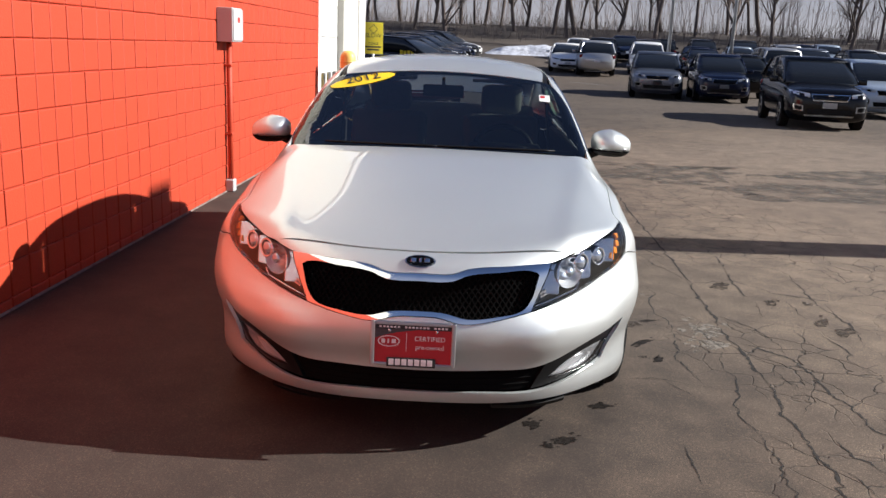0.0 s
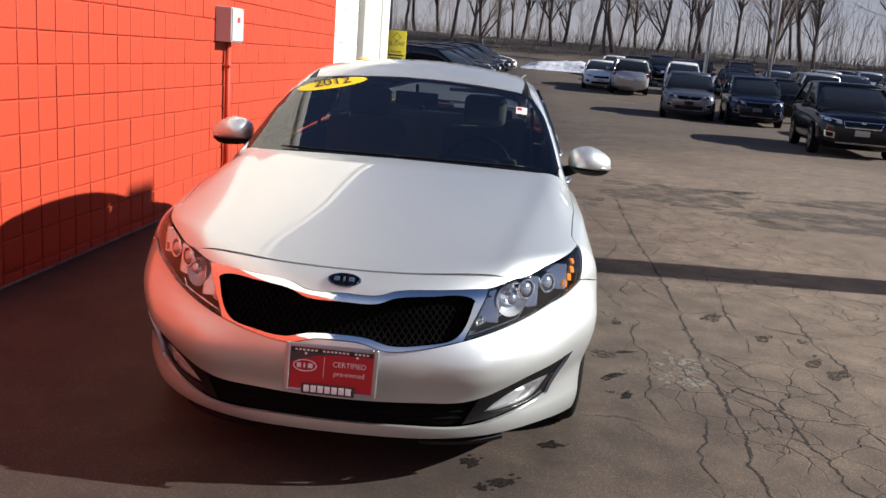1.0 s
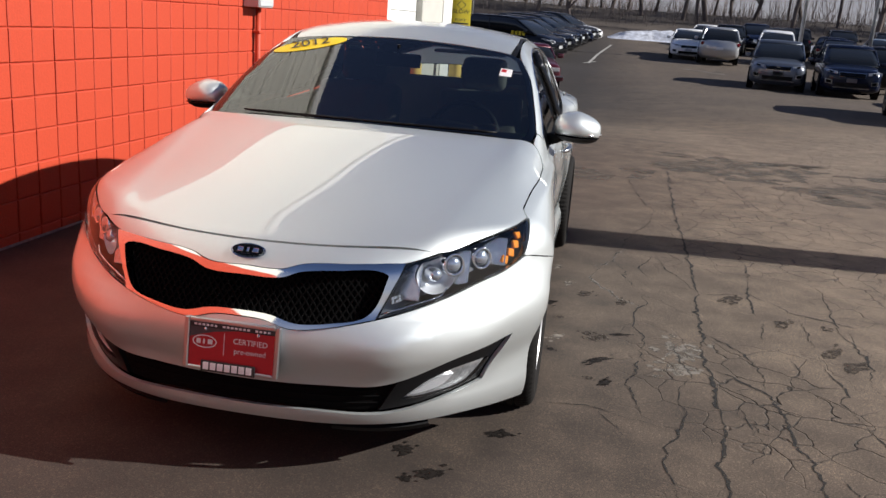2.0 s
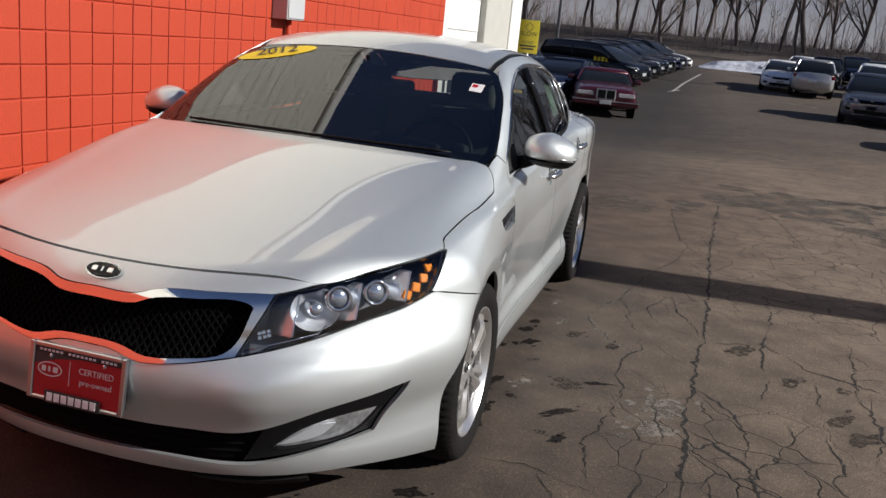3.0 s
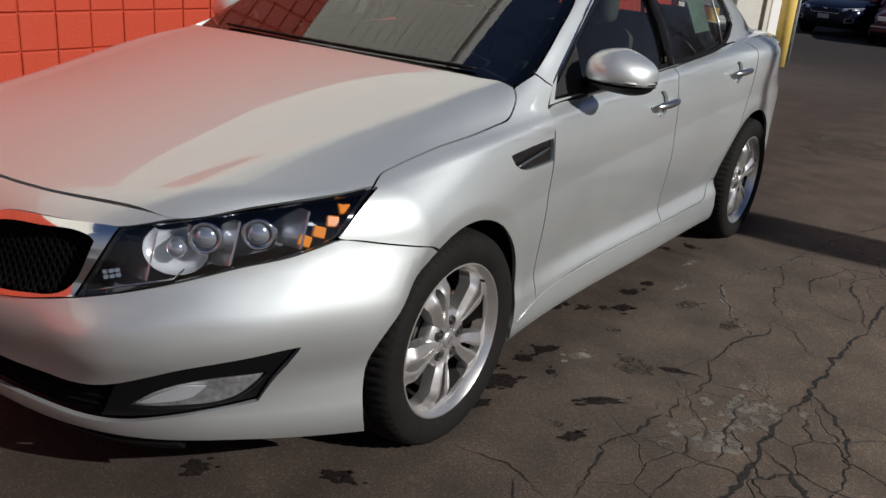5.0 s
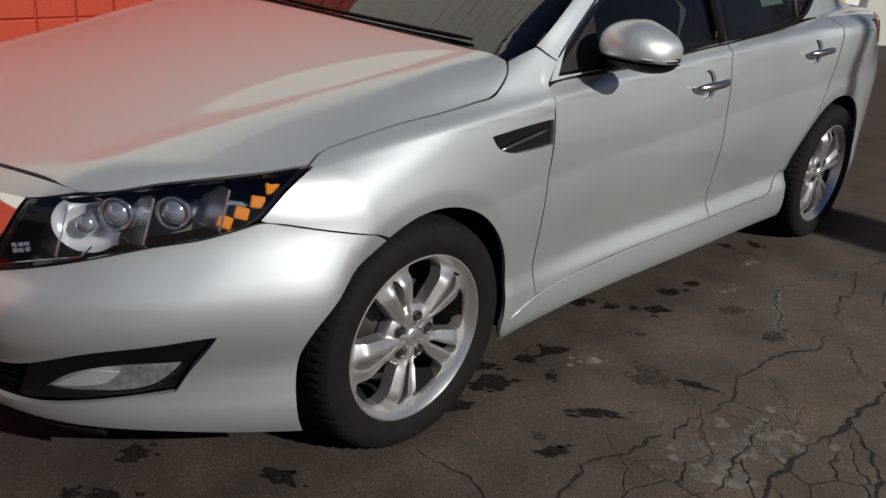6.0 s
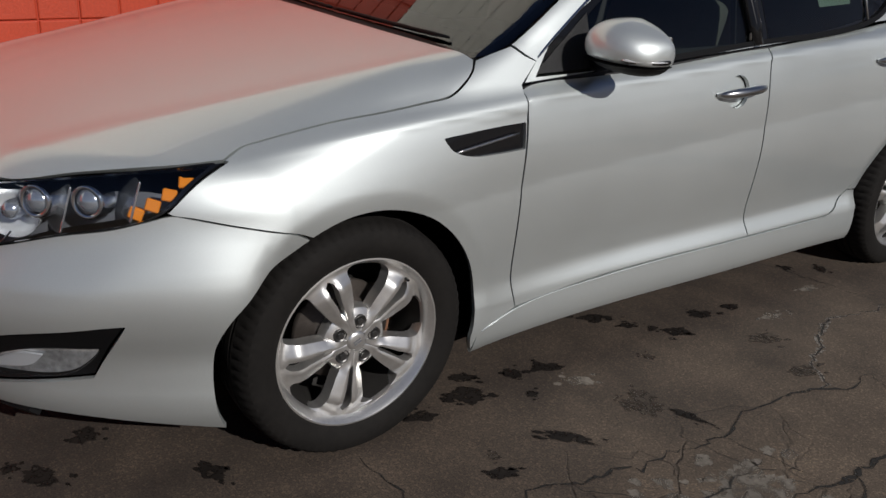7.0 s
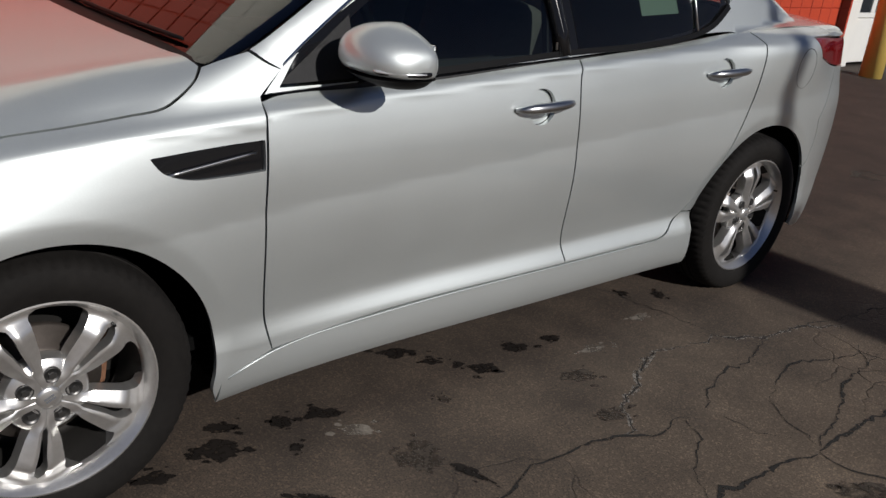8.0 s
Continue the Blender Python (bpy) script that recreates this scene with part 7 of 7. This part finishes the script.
def lamp_post(x, y):
    b = thing("lamp_post", "slender grey steel lamp post on the lot", "lamp post", "lamp posts", m=pose(x, y, rise(y)))
    part("pole", tube([(0, 0, 0.7), (0, 0, 9.5)], [0.10, 0.07], 12), GALVANISED, b, smooth=True)
    part("base", lathe([(0.0, 0.75), (0.22, 0.75), (0.25, 0.7), (0.25, 0)], 20), GREY, b, smooth=True)
    part("arm", tube([(-0.9, 0, 9.4), (0.9, 0, 9.4)], 0.04, 8), GALVANISED, b)
    for s in (1, -1):
        part("lamp_head", block(s * 0.95 - 0.3, -0.2, 9.3, s * 0.95 + 0.3, 0.2, 9.45, 0.04), GALVANISED, b)


for x, y in ((10.6, 44.5), (13.9, 44.5), (-6.5, 47.0)):
    lamp_post(x, y)


def tree_meshes(seed, high):
    """A bare tree: trunk and limbs in one mesh, twigs in another."""
    rnd = random.Random(seed)
    wood, twigs = bmesh.new(), bmesh.new()

    def grow(p, d, length, r, depth):
        n = 4 if depth < 3 else 3
        pts, rad = [p.copy()], [r]
        for i in range(n):
            d = (d + Vector((rnd.gauss(0, 0.09), rnd.gauss(0, 0.09), 0.05 if depth else 0.0))).normalized()
            p = p + d * length / n
            pts.append(p.copy())
            rad.append(r * (1 - 0.42 * (i + 1) / n) if depth < 4 else r * (1 - 0.8 * (i + 1) / n))
        tube(pts, rad, 7 if depth == 0 else 5 if depth < 2 else 3, cap=False, bm=wood if depth < 3 else twigs)
        if depth >= 5:
            return
        kids = (11, 5, 4, 3, 2)[depth]
        for k in range(kids):
            t = rnd.uniform(0.22 if depth == 0 else 0.2, 1.0) if k else 1.0
            i = min(n - 1, int(t * n))
            q = pts[i].lerp(pts[i + 1], t * n - i) if t < 1 else pts[-1]
            a = rnd.uniform(0, 2 * math.pi)
            side = Vector((math.cos(a), math.sin(a), 0))
            side = (side - d * side.dot(d)).normalized()
            spread = rnd.uniform(0.35, 0.8) if k else rnd.uniform(0.08, 0.25)
            nd = (d + side * spread).normalized()
            grow(q, nd, length * (rnd.uniform(0.26, 0.48) if depth == 0 else rnd.uniform(0.5, 0.72)) * (1.1 if k == 0 else 1), rad[i] * (0.72 if k == 0 else rnd.uniform(0.4, 0.6)), depth + 1)

    grow(Vector((0, 0, -0.3)), Vector((rnd.gauss(0, 0.06), rnd.gauss(0, 0.06), 1)), high * 0.62, high * 0.0128, 0)
    return mesh_of(wood, "trunk", BARK, True), mesh_of(twigs, "crown", TWIG, True)


TREES = [tree_meshes(100 + i, h) for i, h in enumerate((15, 13, 17, 12, 16, 14))]
rnd = random.Random(3)
x = -52.0
i = 0
while x < 78:
    y = rnd.uniform(73, 92)
    me = TREES[i % len(TREES)]
    t = thing("tree", "bare grey-brown deciduous tree on the grass bank", "tree", "bare trees on the bank", m=pose(x, y, rise(66) + (0.3 if y < 74 else 1.0 if y < 78 else 1.9), 0, 0, rnd.uniform(0, 360)) @ Matrix.Scale(rnd.uniform(0.8, 1.15), 4))
    part("trunk", me[0], None, t)
    part("crown", me[1], None, t, "leafless twigs")
    x += rnd.uniform(0.7, 2.6)
    i += 1
brush = bmesh.new()
for k in range(6500):
    bx, by = rnd.uniform(-60, 85), rnd.uniform(74, 98)
    z = rise(66) + (0.4 if by < 75 else 1.2 if by < 80 else 2.2)
    hgt = rnd.uniform(0.5, 2.0)
    lean = rnd.gauss(0, 0.3), rnd.gauss(0, 0.3)
    tube([(bx, by, z), (bx + lean[0] * hgt * 0.5, by + lean[1] * hgt * 0.5, z + hgt * 0.6), (bx + lean[0] * hgt + rnd.gauss(0, 0.2), by + lean[1] * hgt, z + hgt)], [0.022, 0.015, 0.005], 3, cap=False, bm=brush)
tagged(part("brush", brush, BARK), "tangle of bare brown brush under the trees", "brush", kind="stuff")

# a thicket of thin saplings that veils the sky between the trees
thicket = bmesh.new()
for k in range(800):
    bx, by = rnd.uniform(-62, 95), rnd.uniform(86, 112)
    z = rise(66) + 2.2
    hgt = rnd.uniform(3.5, 10.0)
    lean = rnd.gauss(0, 0.12)
    p0, p1, p2 = Vector((bx, by, z)), Vector((bx + lean * hgt * 0.5, by, z + hgt * 0.55)), Vector((bx + lean * hgt + rnd.gauss(0, 0.4), by, z + hgt))
    tube([p0, p1, p2], [0.032, 0.022, 0.006], 3, cap=False, bm=thicket)
    for q in range(7):
        f = rnd.uniform(0.25, 0.95)
        a = p0.lerp(p1, f * 2) if f < 0.5 else p1.lerp(p2, f * 2 - 1)
        b = a + Vector((rnd.gauss(0, 0.9), rnd.gauss(0, 0.4), rnd.uniform(0.4, 1.9)))
        tube([a, b], [0.014, 0.005], 3, cap=False, bm=thicket)
tagged(part("thicket", thicket, TWIG), "dense thicket of bare grey-brown saplings", "thicket", kind="stuff")



# ---- the blocks of the red wall ----
def block_mesh(w, h):
    bm = bmesh.new()
    o = 0.006
    vs = [bm.verts.new(v) for v in ((-0.02, 0, 0), (-0.02, w, 0), (-0.02, w, h), (-0.02, 0, h), (0 - 0.004, 0.0, 0.0), (-0.004, w, 0), (-0.004, w, h), (-0.004, 0, h), (0, o, o), (0, w - o, o), (0, w - o, h - o), (0, o, h - o))]
    for q in ((0, 1, 5, 4), (1, 2, 6, 5), (2, 3, 7, 6), (3, 0, 4, 7), (4, 5, 9, 8), (5, 6, 10, 9), (6, 7, 11, 10), (7, 4, 8, 11), (8, 9, 10, 11)):
        bm.faces.new([vs[i] for i in q])
    return mesh_of(bm, "block", RED_BLOCK)


GAP = 0.009
BLOCK_MESH = block_mesh(BLOCK - GAP, COURSE - GAP)
rest = bmesh.new()
made = 0
rnd = random.Random(5)
for k in range(-1, int((RED_TOP - 0.07) / COURSE) + 1):
    z = 0.07 + k * COURSE
    top = min(z + COURSE, RED_TOP) - GAP
    if top - z < 0.03:
        continue
    j = 0
    while True:
        y = WALL_Y0 + 0.1945 + j * BLOCK
        j += 1
        if y + BLOCK > WALL_Y1:
            break
        out = rnd.uniform(-0.002, 0.002)
        if 1.0 < y < 8.2 and 0 <= k < 9 and made < 300:
            b = new("block", BLOCK_MESH)
            b.parent = wall
            b.matrix_local = Matrix.Translation((out, along(y), z + rnd.uniform(-0.0015, 0.0015)))
            made += 1
        else:
            base = len(rest.verts)
            rest.from_mesh(BLOCK_MESH)
            rest.verts.ensure_lookup_table()
            sz = (top - z) / (COURSE - GAP)
            for v in rest.verts[base:]:
                v.co = (v.co.x + out, v.co.y + along(y), v.co.z * sz + z)
tagged(part("block_rest", rest, RED_BLOCK, wall), kind="stuff")
